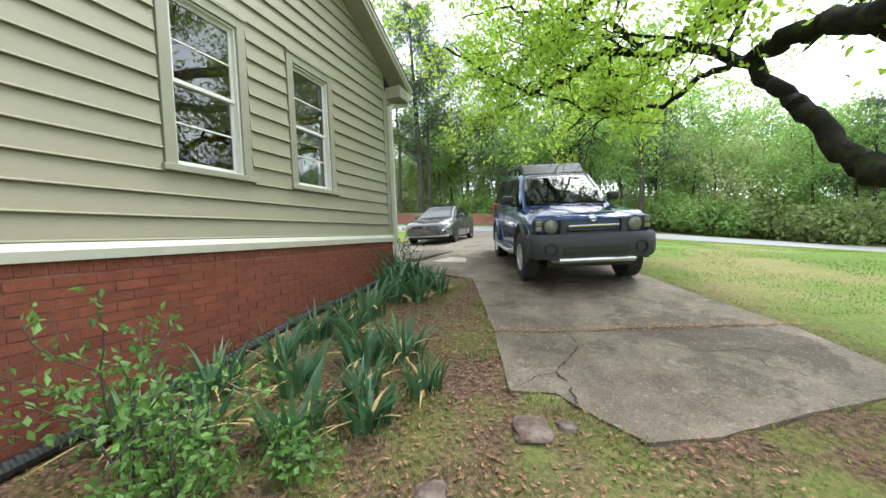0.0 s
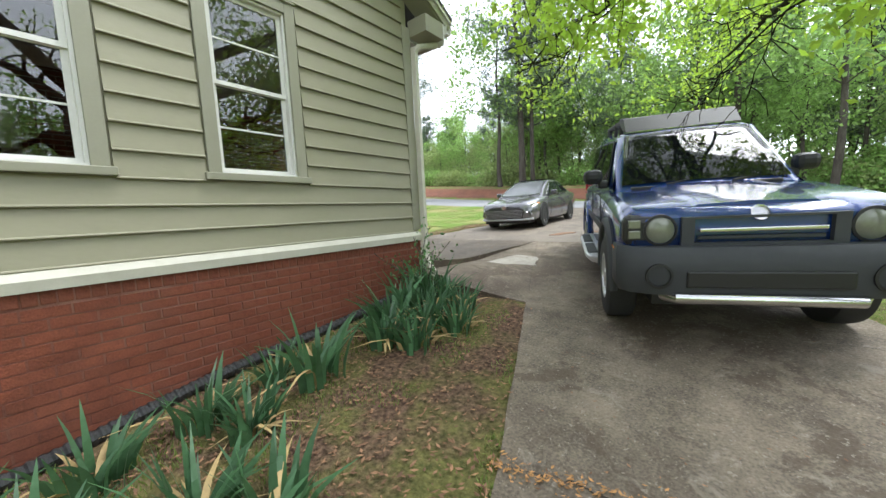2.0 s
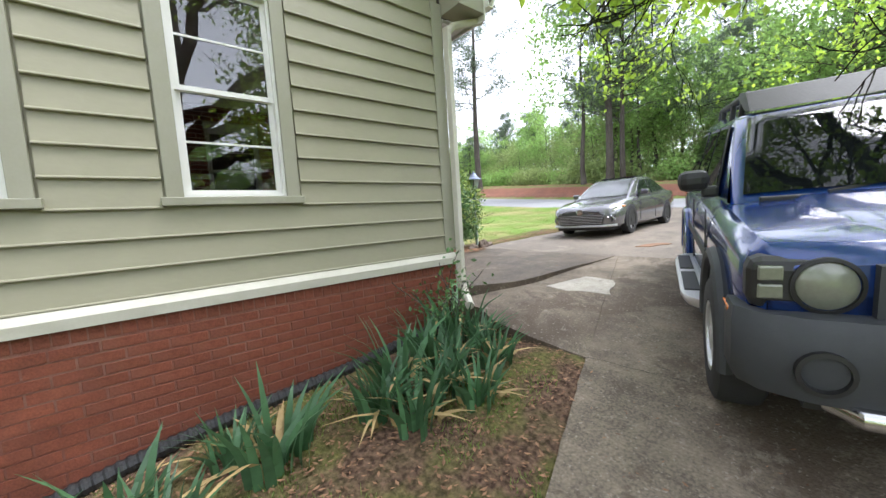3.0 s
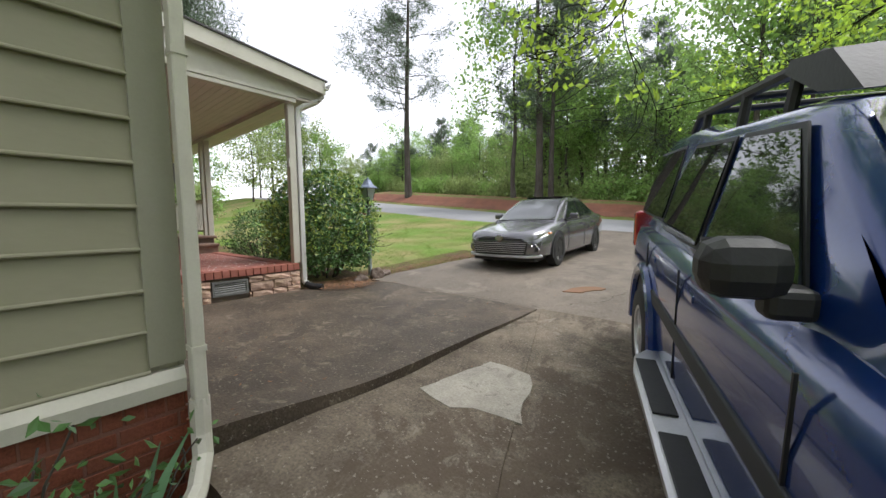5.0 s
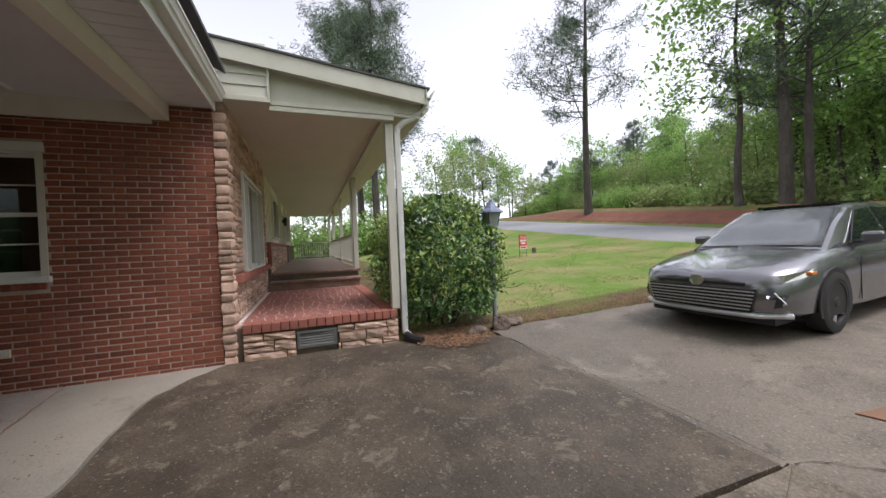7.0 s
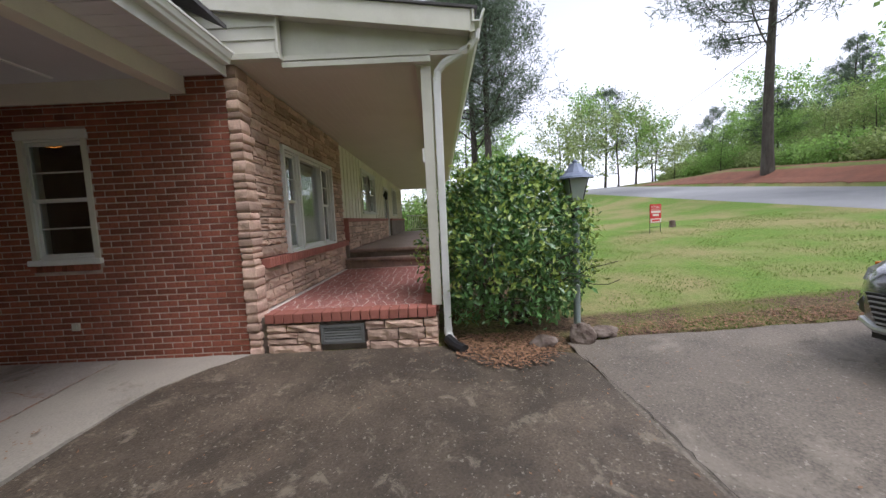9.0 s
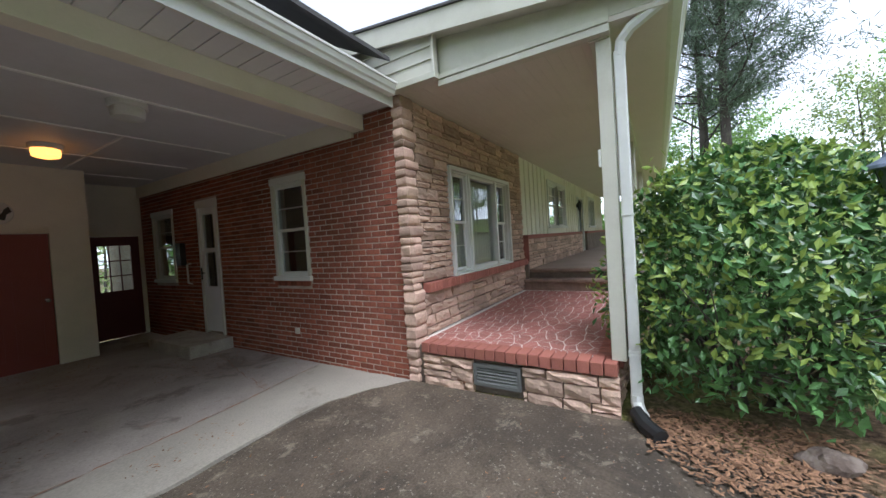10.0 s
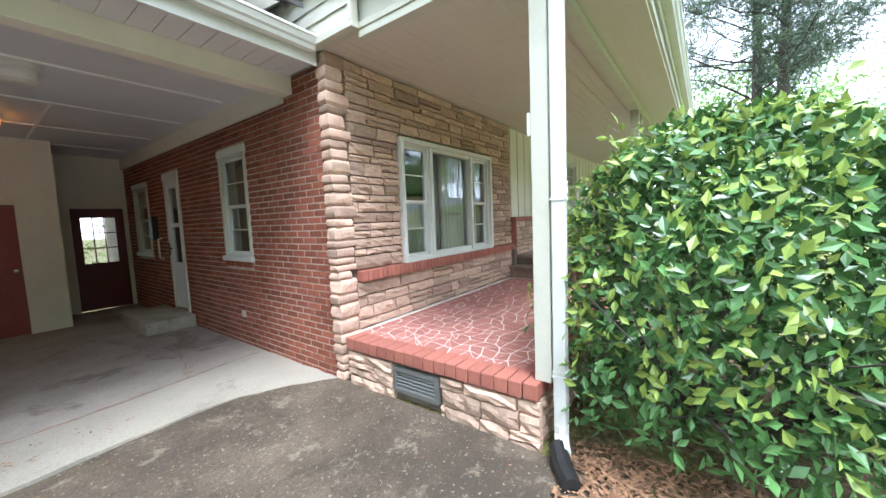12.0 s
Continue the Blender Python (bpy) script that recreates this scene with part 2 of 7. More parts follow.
M["maroon_door"] = mat("maroon_door_paint", (0.12, 0.028, 0.03), 0.5, var=0.1, scale=2, bump=0.05)
M["white_door"] = mat("white_aluminium_door", (0.74, 0.74, 0.74), 0.4, var=0.04, bump=0.02)
M["shingle"] = mat("dark_asphalt_shingle", (0.085, 0.08, 0.078), 0.95, var=0.3, scale=6, fine=80, bump=0.5)
# Near-black wall colour stands in for the shade inside the rooms.
M["room_shade"] = mat("shade_coloured_interior", (0.055, 0.05, 0.045), 0.9, var=0.3, scale=1, bump=0)
M["curtain"] = mat("sheer_curtain", (0.55, 0.54, 0.50), 0.8, var=0.1, scale=10, bump=0.1)
M["glass"] = glass_mat("window_glass")
M["screened_glass"] = glass_mat("screened_window_glass", (0.22, 0.24, 0.24), 0.0, 1.8)
M["bark"] = mat("oak_bark", (0.058, 0.047, 0.038), 0.95, var=0.45, scale=6, fine=35, bump=0.9, stain=(0.17, 0.17, 0.13), stain_scale=4, stain_amt=0.35, stretch=(1, 1, 0.35))
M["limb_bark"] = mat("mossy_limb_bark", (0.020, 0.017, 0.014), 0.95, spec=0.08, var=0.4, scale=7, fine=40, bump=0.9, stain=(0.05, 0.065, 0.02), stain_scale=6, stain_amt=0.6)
M["leaf_oak"] = mat("young_oak_leaf", (0.42, 0.60, 0.07), 0.5, var=0.25, scale=0.7, fine=8, bump=0, island=0.3, transl=0.55)
M["leaf_wood"] = mat("spring_wood_leaf", (0.28, 0.44, 0.12), 0.6, var=0.35, scale=0.25, fine=3, bump=0, island=0.35, transl=0.5)
M["leaf_pale"] = mat("pale_spring_leaf", (0.31, 0.385, 0.14), 0.6, var=0.3, scale=0.3, fine=3, bump=0, island=0.3, transl=0.45)
M["needle"] = mat("pine_needles", (0.12, 0.165, 0.10), 0.6, var=0.3, scale=0.4, fine=4, bump=0, island=0.35, transl=0.25)
M["leaf_shrub"] = mat("soft_green_shrub_leaf", (0.14, 0.27, 0.06), 0.55, var=0.3, scale=2, fine=12, bump=0, island=0.35, transl=0.4)
M["camellia"] = mat("glossy_evergreen_leaf", (0.095, 0.195, 0.058), 0.28, var=0.35, scale=2.5, fine=20, bump=0, island=0.45, transl=0.15)
M["camellia_young"] = mat("young_evergreen_leaf", (0.29, 0.38, 0.08), 0.35, var=0.3, scale=2.5, fine=20, bump=0, island=0.3, transl=0.3)
M["iris"] = mat("iris_blade", (0.085, 0.185, 0.082), 0.45, var=0.25, scale=4, fine=30, bump=0, island=0.35, transl=0.35)
M["iris_dry"] = mat("dry_iris_blade", (0.42, 0.30, 0.13), 0.7, var=0.25, scale=4, bump=0, island=0.2)
M["grass"] = mat("lawn_grass_blade", (0.22, 0.30, 0.075), 0.6, var=0.4, scale=0.5, fine=6, bump=0, island=0.3, transl=0.6)
M["dead_leaf"] = mat("dry_leaf", (0.24, 0.13, 0.07), 0.85, var=0.3, scale=5, bump=0.1, island=0.45)
M["pale_lamp"] = mat("verdigris_lamp_metal", (0.30, 0.35, 0.34), 0.5, 0.2, var=0.15, scale=8, bump=0.08)
M["sign_red"] = mat("red_sign_sheet", (0.55, 0.03, 0.035), 0.4, var=0.04, bump=0)
M["rock"] = mat("field_rock", (0.12, 0.085, 0.065), 0.9, var=0.3, scale=5, fine=40, bump=0.6, stain=(0.45, 0.38, 0.32), stain_scale=6, stain_amt=0.4)
M["sash_grey"] = mat("grey_screen_frame", (0.40, 0.40, 0.385), 0.5, var=0.06, bump=0.02)


def ground_mat():
    """Lawn, bare earth and leaf litter, by the plan."""
    m = bpy.data.materials.new("lawn_and_earth")
    m.use_nodes = True
    n, l = m.node_tree.nodes, m.node_tree.links
    b = n["Principled BSDF"]
    b.inputs["Roughness"].default_value = 0.95
    b.inputs["Specular IOR Level"].default_value = 0.15
    co = n.new("ShaderNodeTexCoord")

    def tex(sc, det=6.0):
        t = n.new("ShaderNodeTexNoise")
        t.inputs["Scale"].default_value, t.inputs["Detail"].default_value = sc, det
        l.new(co.outputs["Object"], t.inputs["Vector"])
        return t.outputs[0]

    def ramp(f, lo, hi, c0, c1):
        r = n.new("ShaderNodeValToRGB")
        r.color_ramp.elements[0].position, r.color_ramp.elements[1].position = lo, hi
        r.color_ramp.elements[0].color, r.color_ramp.elements[1].color = (*c0, 1), (*c1, 1)
        l.new(f, r.inputs[0])
        return r.outputs[0]

    def mixc(f, a, c):
        x = n.new("ShaderNodeMix")
        x.data_type = "RGBA"
        l.new(f, x.inputs[0])
        l.new(a, x.inputs[6])
        l.new(c, x.inputs[7])
        return x.outputs[2]

    lawn = mixc(ramp(tex(0.45, 9.0), 0.44, 0.6, (0, 0, 0), (1, 1, 1)), ramp(tex(25), 0.3, 0.7, (0.10, 0.175, 0.035), (0.20, 0.29, 0.06)), ramp(tex(14), 0.3, 0.7, (0.21, 0.21, 0.08), (0.33, 0.29, 0.13)))
    earth = mixc(ramp(tex(2.2, 9.0), 0.46, 0.6, (0, 0, 0), (1, 1, 1)), ramp(tex(28, 9.0), 0.36, 0.66, (0.06, 0.037, 0.025), (0.20, 0.128, 0.084)), ramp(tex(28), 0.3, 0.7, (0.07, 0.075, 0.025), (0.19, 0.17, 0.06)))
    at = n.new("ShaderNodeAttribute")
    at.attribute_name = "earth"
    f = n.new("ShaderNodeMath")
    f.operation = "MULTIPLY_ADD"
    f.inputs[1].default_value, f.inputs[2].default_value = 0.6, -0.3
    l.new(tex(3.0), f.inputs[0])
    g = n.new("ShaderNodeMath")
    g.operation = "ADD"
    g.use_clamp = True
    l.new(at.outputs["Fac"], g.inputs[0])
    l.new(f.outputs[0], g.inputs[1])
    l.new(mixc(g.outputs[0], lawn, earth), b.inputs["Base Color"])
    bp = n.new("ShaderNodeBump")
    bp.inputs["Strength"].default_value, bp.inputs["Distance"].default_value = 0.6, 0.03
    l.new(tex(60), bp.inputs["Height"])
    l.new(bp.outputs[0], b.inputs["Normal"])
    return m


# ---- building helpers ----
def part(name, bm, material, parent=None, label="", smooth=False):
    me = bpy.data.meshes.new(name)
    bmesh.ops.recalc_face_normals(bm, faces=bm.faces)
    if smooth:
        for fc in bm.faces:
            fc.smooth = True
    bm.to_mesh(me)
    bm.free()
    if smooth:
        me.set_sharp_from_angle(angle=radians(38))
    me.materials.append(material)
    ob = new(name, me)
    if parent is not None:
        ob.parent = parent
    if label:
        ob["label"] = label
    return ob


def raw(name, verts, faces, material, parent=None, label=""):
    me = bpy.data.meshes.new(name)
    me.from_pydata(verts, [], faces)
    me.materials.append(material)
    ob = new(name, me)
    if parent is not None:
        ob.parent = parent
    if label:
        ob["label"] = label
    return ob


def thing(name, m, label, category, group="", kind=""):
    ob = new(name)
    ob.empty_display_size = 0.1
    ob.matrix_basis = m
    return tagged(ob, label, category, group, kind)


def bx(bm, x0, x1, y0, y1, z0, z1, bevel=0.0):
    r = bmesh.ops.create_cube(bm, size=1.0)
    vs = r["verts"]
    bmesh.ops.scale(bm, vec=(abs(x1 - x0), abs(y1 - y0), abs(z1 - z0)), verts=vs)
    bmesh.ops.translate(bm, vec=((x0 + x1) / 2, (y0 + y1) / 2, (z0 + z1) / 2), verts=vs)
    if bevel:
        es = list({e for v in vs for e in v.link_edges})
        bmesh.ops.bevel(bm, geom=es, offset=bevel, segments=2, affect="EDGES", profile=0.5)
    return bm


def box(x0, x1, y0, y1, z0, z1, bevel=0.0):
    return bx(bmesh.new(), x0, x1, y0, y1, z0, z1, bevel)


def tube(bm, pts, rad, n=8, cap=True):
    """A round bar along points, with one radius or one for each point."""
    pts = [Vector(p) for p in pts]
    rad = rad if hasattr(rad, "__len__") else [rad] * len(pts)
    rings = []
    for i, p in enumerate(pts):
        d = (pts[min(i + 1, len(pts) - 1)] - pts[max(i - 1, 0)]).normalized()
        a = d.orthogonal() if i == 0 else (rings_a - d * rings_a.dot(d))
        a = a.normalized()
        rings_a = a
        c = d.cross(a)
        rings.append([bm.verts.new(p + (a * math.cos(2 * math.pi * k / n) + c * math.sin(2 * math.pi * k / n)) * rad[i]) for k in range(n)])
    for r0, r1 in zip(rings, rings[1:]):
        for k in range(n):
            bm.faces.new((r0[k], r0[(k + 1) % n], r1[(k + 1) % n], r1[k]))
    if cap:
        bm.faces.new(rings[0][::-1])
        bm.faces.new(rings[-1])
    return bm


def lathe(bm, profile, n=20, m=None):
    """A turned shape about z from (radius, height) pairs."""
    m = m or Matrix()
    rings = [[bm.verts.new(m @ Vector((r * math.cos(2 * math.pi * k / n), r * math.sin(2 * math.pi * k / n), z))) for k in range(n)] for r, z in profile]
    for r0, r1 in zip(rings, rings[1:]):
        for k in range(n):
            bm.faces.new((r0[k], r0[(k + 1) % n], r1[(k + 1) % n], r1[k]))
    bm.faces.new(rings[0][::-1])
    bm.faces.new(rings[-1])
    return bm


def loft(bm, rings, cap=True):
    vr = [[bm.verts.new(p) for p in r] for r in rings]
    n = len(vr[0])
    for r0, r1 in zip(vr, vr[1:]):
        for k in range(n):
            bm.faces.new((r0[k], r0[(k + 1) % n], r1[(k + 1) % n], r1[k]))
    if cap:
        bm.faces.new(vr[0][::-1])
        bm.faces.new(vr[-1])
    return bm


def prism(bm, poly, vec):
    a = [bm.verts.new(p) for p in poly]
    b = [bm.verts.new(Vector(p) + Vector(vec)) for p in poly]
    n = len(a)
    bm.faces.new(a[::-1])
    bm.faces.new(b)
    for k in range(n):
        bm.faces.new((a[k], a[(k + 1) % n], b[(k + 1) % n], b[k]))
    return bm


def wall(bm, axis, c0, c1, u0, u1, z0, z1, holes=()):
    """A wall between c0 and c1 across the axis ("x" or "y"), from u0 to u1 along it, with holes (u0, u1, z0, z1) right through."""
    us = sorted({u0, u1, *[min(max(h[i], u0), u1) for h in holes for i in (0, 1)]})
    zs = sorted({z0, z1, *[min(max(h[i], z0), z1) for h in holes for i in (2, 3)]})
    for a, b in zip(us, us[1:]):
        for c, d in zip(zs, zs[1:]):
            um, zm = (a + b) / 2, (c + d) / 2
            if any(h[0] < um < h[1] and h[2] < zm < h[3] for h in holes):
                continue
            if axis == "x":
                bx(bm, c0, c1, a, b, c, d)
            else:
                bx(bm, a, b, c0, c1, c, d)
    bmesh.ops.remove_doubles(bm, verts=bm.verts, dist=1e-5)
    return bm


# ---- lie of the land ----
GX = (-40, -22, -12, -6, -2.8, 0, 6, 16, 40)
GROUND = (
    (-30, (-1.5, -1.5, -1.5, -1.5, -2, -2, -2, -2.2, -2.5)),
    (-3, (0.2, 0.2, 0.2, 0, -0.3, -0.5, -0.7, -1.4, -2.5)),
    (2, (1, 1, 1, 0.6, 0.31, 0.09, -0.05, -0.7, -2)),
    (5.3, (1.2, 1.2, 1.1, 1.0, 0.70, 0.48, 0.35, -0.5, -1.8)),
    (9, (1.6, 1.5, 1.2, 1.0, 0.91, 0.87, 0.62, -0.4, -1.8)),
    (12, (2.2, 1.9, 1.4, 1.15, 1.12, 1.06, 0.6, -0.4, -1.8)),
    (16, (3.2, 2.3, 1.75, 1.34, 1.26, 1.16, 0.6, -0.4, -1.8)),
    (20, (4.6, 3.0, 2.1, 1.72, 1.5, 1.25, 0.6, -0.6, -2.2)),
    (26, (4.9, 3.3, 2.4, 2.0, 1.8, 1.5, 0.9, -0.3, -2.0)),
    (45, (6.5, 5, 4.2, 3.6, 3.2, 2.8, 2.0, 0.8, -1)),
)


def land(x, y):
    return float(np.interp(y, [r[0] for r in GROUND], [np.interp(x, GX, r[1]) for r in GROUND]))


def bank(x, y):
    """The straw-covered bank beyond the road."""
    if y <= 26.4:
        return 0.0
    a = min(1, max(0, (x + 36) / 8)) * min(1, max(0, (6 - x) / 12))
    return 0.9 * a * math.exp(-((y - 28.6) / 1.5) ** 2)


def apron_z(x, y):
    """Top of the raised slab in front of the carport."""
    k = min(1, max(0, (-2.75 - x) / 3.4))
    s = min(1, max(0, (y - 5.0) / 1.6))
    lo = 0.985 + (0.885 - 0.985) * s * s * (3 - 2 * s) + 0.02 * max(0, y - 6.6)
    return lo * (1 - k) + k * (1.02 - 0.02 * max(0, y - 5.3) / 3.8)


DRIVE = ((-0.1, 1.97), (0.25, 2.02), (0.47, 1.82), (0.81, 1.6), (1.25, 1.77), (1.91, 2.18), (2.43, 2.48), (2.86, 2.72), (2.56, 3.8), (1.95, 5.1), (1.55, 6.2), (0.9, 9.2), (-2.76, 9.2), (-1.27, 5.3), (-0.45, 3.09))
SIDE = ((-2.2, 5.19), (-1.26, 5.30), (-2.73, 9.16), (-2.82, 7.4), (-2.87, 6.0), (-2.9, 5.27), (-2.5, 5.3))
APRON = ((-6.24, 5.64), (-5.9, 5.38), (-5.5, 5.18), (-4.9, 5.16), (-4.3, 5.20), (-3.55, 5.14), (-2.95, 5.06), (-2.94, 5.31), (-2.89, 6.0), (-2.84, 7.4), (-2.77, 9.12), (-5.9, 9.06), (-6.05, 8.6), (-6.2, 8.0), (-6.24, 7.7))
COURT = ((-6.15, 9.07), (-5.9, 9.065), (-2.77, 9.125), (-2.76, 9.20), (0.9, 9.20), (0.5, 11.5), (-0.2, 14), (0.2, 17.5), (2.5, 20), (-8, 20), (-6.3, 17.5), (-6.0, 14.5), (-5.98, 12.4), (-6.1, 10.8), (-6.2, 9.7))


def inside(p, poly):
    c = False
    for (x0, y0), (x1, y1) in zip(poly, poly[1:] + poly[:1]):
        if (y0 > p[1]) != (y1 > p[1]) and p[0] < (x1 - x0) * (p[1] - y0) / (y1 - y0) + x0:
            c = not c
    return c


def paved(x, y):
    return inside((x, y), DRIVE) or inside((x, y), SIDE) or inside((x, y), COURT) or inside((x, y), APRON)


def slab(name, poly, top, thick, material, label, step=0.3, ragged=0.0):
    """A cast slab that follows the land, cut to its outline in a fine grid."""
    bm = bmesh.new()
    pts = []
    for (x0, y0), (x1, y1) in zip(poly, poly[1:] + poly[:1]):
        k = max(1, int(math.hypot(x1 - x0, y1 - y0) / 0.12))
        for i in range(k):
            x, y = x0 + (x1 - x0) * i / k, y0 + (y1 - y0) * i / k
            if ragged:
                x += ragged * noise.noise((x * 5, y * 5, 0.3))
                y += ragged * noise.noise((x * 5, y * 5, 7.3))
            pts.append((x, y))
    f = bm.faces.new([bm.verts.new((x, y, 0)) for x, y in pts])
    xs, ys = [p[0] for p in pts], [p[1] for p in pts]
    v = min(xs) + step
    while v < max(xs):
        bmesh.ops.bisect_plane(bm, geom=bm.verts[:] + bm.edges[:] + bm.faces[:], plane_co=(v, 0, 0), plane_no=(1, 0, 0))
        v += step
    v = min(ys) + step
    while v < max(ys):
        bmesh.ops.bisect_plane(bm, geom=bm.verts[:] + bm.edges[:] + bm.faces[:], plane_co=(0, v, 0), plane_no=(0, 1, 0))
        v += step
    for vt in bm.verts:
        vt.co.z = top(vt.co.x, vt.co.y) + 0.012 * noise.noise((vt.co.x * 0.9, vt.co.y * 0.9, 2.0))
    r = bmesh.ops.extrude_face_region(bm, geom=bm.faces[:])
    bmesh.ops.translate(bm, vec=(0, 0, -thick), verts=[g for g in r["geom"] if isinstance(g, bmesh.types.BMVert)])
    return tagged(part(name, bm, material), label, "pavement", kind="structure")


# ---- ground, road and slabs ----
def make_ground():
    xs = np.unique(np.concatenate([np.linspace(-400, -60, 12), np.linspace(-60, -12, 40), np.linspace(-12, 8, 110), np.linspace(8, 50, 40), np.linspace(50, 400, 12)]))
    ys = np.unique(np.concatenate([np.linspace(-300, -30, 8), np.linspace(-30, -3, 20), np.linspace(-3, 14, 100), np.linspace(14, 32, 60), np.linspace(32, 60, 16), np.linspace(60, 500, 12)]))
    vs, ea = [], []
    for y in ys:
        for x in xs:
            z = land(x, y) + bank(x, y)
            bed = -2.8 < x < -0.05 and y < 5.6 and not paved(x, y)
            if paved(x, y) or (-6.3 < x < -2.7 and 5.2 < y < 9.2):
                z -= 0.035
            elif -30 < x < 30 and y < 19.5:
                z += 0.025 * noise.noise((x * 1.1, y * 1.1, 0)) + (0.012 * noise.noise((x * 6, y * 6, 3)) if bed else 0)
            if 19.8 < y < 26.3:
                z -= 0.06
            e = 1.0 if paved(x, y) else 0.0
            if x < 0.1 and y < 5.7:
                e = 1.0 if x > -2.9 else 0.6
            if y < 1.9 and -0.5 < x < 3.2:
                e = max(e, 0.75)
            if 0.5 < x < 4 and 1.5 < y < 12:
                d = x - float(np.interp(y, (2.7, 3.8, 5.1, 6.2, 9.2), (2.86, 2.56, 1.95, 1.55, 0.9)))
                e = max(e, 0.75 - d * 0.7)
            if -6.9 < x < -5.5 and 9 < y < 13:
                e = max(e, 0.9 + (x + 6.6) * -0.6 if x < -6.6 else 0.9)
            if y < 9.3 and x < -5.9:
                e = 0.9
            if y > 26.5:
                e = 0.5
            vs.append((x, y, z))
            ea.append(min(1, max(0, e)))
    nx = len(xs)
    fs = [(j * nx + i, j * nx + i + 1, (j + 1) * nx + i + 1, (j + 1) * nx + i) for j in range(len(ys) - 1) for i in range(nx - 1)]
    ob = raw("ground", vs, fs, ground_mat())
    at = ob.data.attributes.new("earth", "FLOAT", "POINT")
    at.data.foreach_set("value", ea)
    for p in ob.data.polygons:
        p.use_smooth = True
    return tagged(ob, "patchy green lawn and bare brown earth with leaf litter", "ground", kind="structure")


make_ground()
rb = bmesh.new()
rxs = np.linspace(-160, 160, 120)
rows_ = [[rb.verts.new((x, y, land(x, y) + (0.03 if 20.2 < y < 25.8 else -0.1))) for x in rxs] for y in (20.0, 20.3, 23.0, 25.7, 26.0)]
for r0, r1 in zip(rows_, rows_[1:]):
    for i in range(len(rxs) - 1):
        rb.faces.new((r0[i], r0[i + 1], r1[i + 1], r1[i]))
tagged(part("road", rb, M["asphalt"], smooth=True), "pale grey worn asphalt country road", "road", kind="structure")
slab("driveway", DRIVE, lambda x, y: land(x, y) + 0.005, 0.14, M["concrete"], "cracked weathered concrete driveway strip", ragged=0.012)
def side_top(x, y):
    """Top of the small slab, tilted up towards the apron."""
    return land(x, y) + (0.03 + 0.11 * max(0, 1 - (y - 5.2) / 1.6)) * min(1, max(0, (-1.3 - x) / 1.2))


slab("pavement_side", SIDE, side_top, 0.22, M["concrete"], "small sunken weathered concrete slab beside the house corner", ragged=0.01)
slab("pavement_apron", APRON, apron_z, 0.22, M["concrete_apron"], "dark stained raised concrete apron before the carport", ragged=0.006)
slab("pavement_court", COURT, lambda x, y: land(x, y) + 0.0 if y < 18.5 else land(x, y) - 0.02, 0.14, M["concrete_court"], "wide dark stained concrete parking court", ragged=0.05)


# ---- house: carport wing with lap siding ----
W1 = (1.33, 2.01, 2.08, 3.60)
W2 = (2.80, 3.48, 2.08, 3.60)


def rake(y):
    return 4.32 + 0.53 * (5.8 - y) if y > -0.4 else 4.32 + 0.53 * 6.2 - 0.53 * (-0.4 - y)


core = bmesh.new()
wall(core, "x", -2.93, -2.815, -3.0, 5.22, 1.0, 4.2, [W1, W2])
prism(core, [(-2.93, -3.0, 4.2), (-2.93, 5.22, 4.2), (-2.93, 5.22, rake(5.22) - 0.2), (-2.93, -0.4, rake(-0.4) - 0.2), (-2.93, -3.0, rake(-3.0) - 0.2)], (0.115, 0, 0))
wall_east = tagged(part("wall_east", core, M["siding"]), "sage green lap-sided gable wall on a brick base", "wall", kind="structure")
tagged(part("wall_carport_inner", wall(bmesh.new(), "x", -2.945, -2.932, 0.31, 5.22, 1.32, 3.95, [W1, W2]), M["cream"]), "plain cream painted inner carport wall", "wall", kind="structure")


def lap_board(y0, y1, z, parent, material, x=-2.812, h=0.194, ytop=None):
    """One lap board: thick rounded lower edge, thin top, its upper corners cut to the roof where it meets it."""
    za, zb = z, z + h + 0.012
    bm = bmesh.new()
    prof = [(0.0, za), (0.028, za), (0.031, za + 0.006), (0.029, za + 0.013), (0.023, za + 0.018), (0.003, zb), (0.0, zb)]
    loft(bm, [[(x + d, y0, zz) for d, zz in prof], [(x + d, y1, zz) for d, zz in prof]])
    if ytop:
        n_ = Vector((0, 0.53, 1)).normalized()
        bmesh.ops.bisect_plane(bm, geom=bm.verts[:] + bm.edges[:] + bm.faces[:], plane_co=(0, 5.8, rake(5.8) - 0.2), plane_no=n_, clear_outer=True)
        bmesh.ops.holes_fill(bm, edges=bm.edges)
    if len(bm.faces) < 4:
        bm.free()
        return
    part("siding_board", bm, material, parent)


for i in range(32):
    z = 1.428 + 0.192 * i
    ends = [-3.0, 5.11]
    for w in (W1, W2):
        if z + 0.192 > 2.05 and z < 3.70:
            ends += [w[0] - 0.115, w[1] + 0.115]
    ends.sort()
    for a, b in zip(ends[0::2], ends[1::2]):
        top = 5.8 - (z + 0.2 - (4.32 - 0.2)) / 0.53
        if z > 3.9 and top < a - 0.4:
            continue
        if a < -0.4 and z > rake(-3.0) - 0.4:
            a = -0.4 - (rake(-0.4) - 0.4 - z) / 0.53 if z < rake(-0.4) - 0.5 else b
        if b - a > 0.05:
            lap_board(a, b, z, wall_east, M["siding"], ytop=z > 3.8)

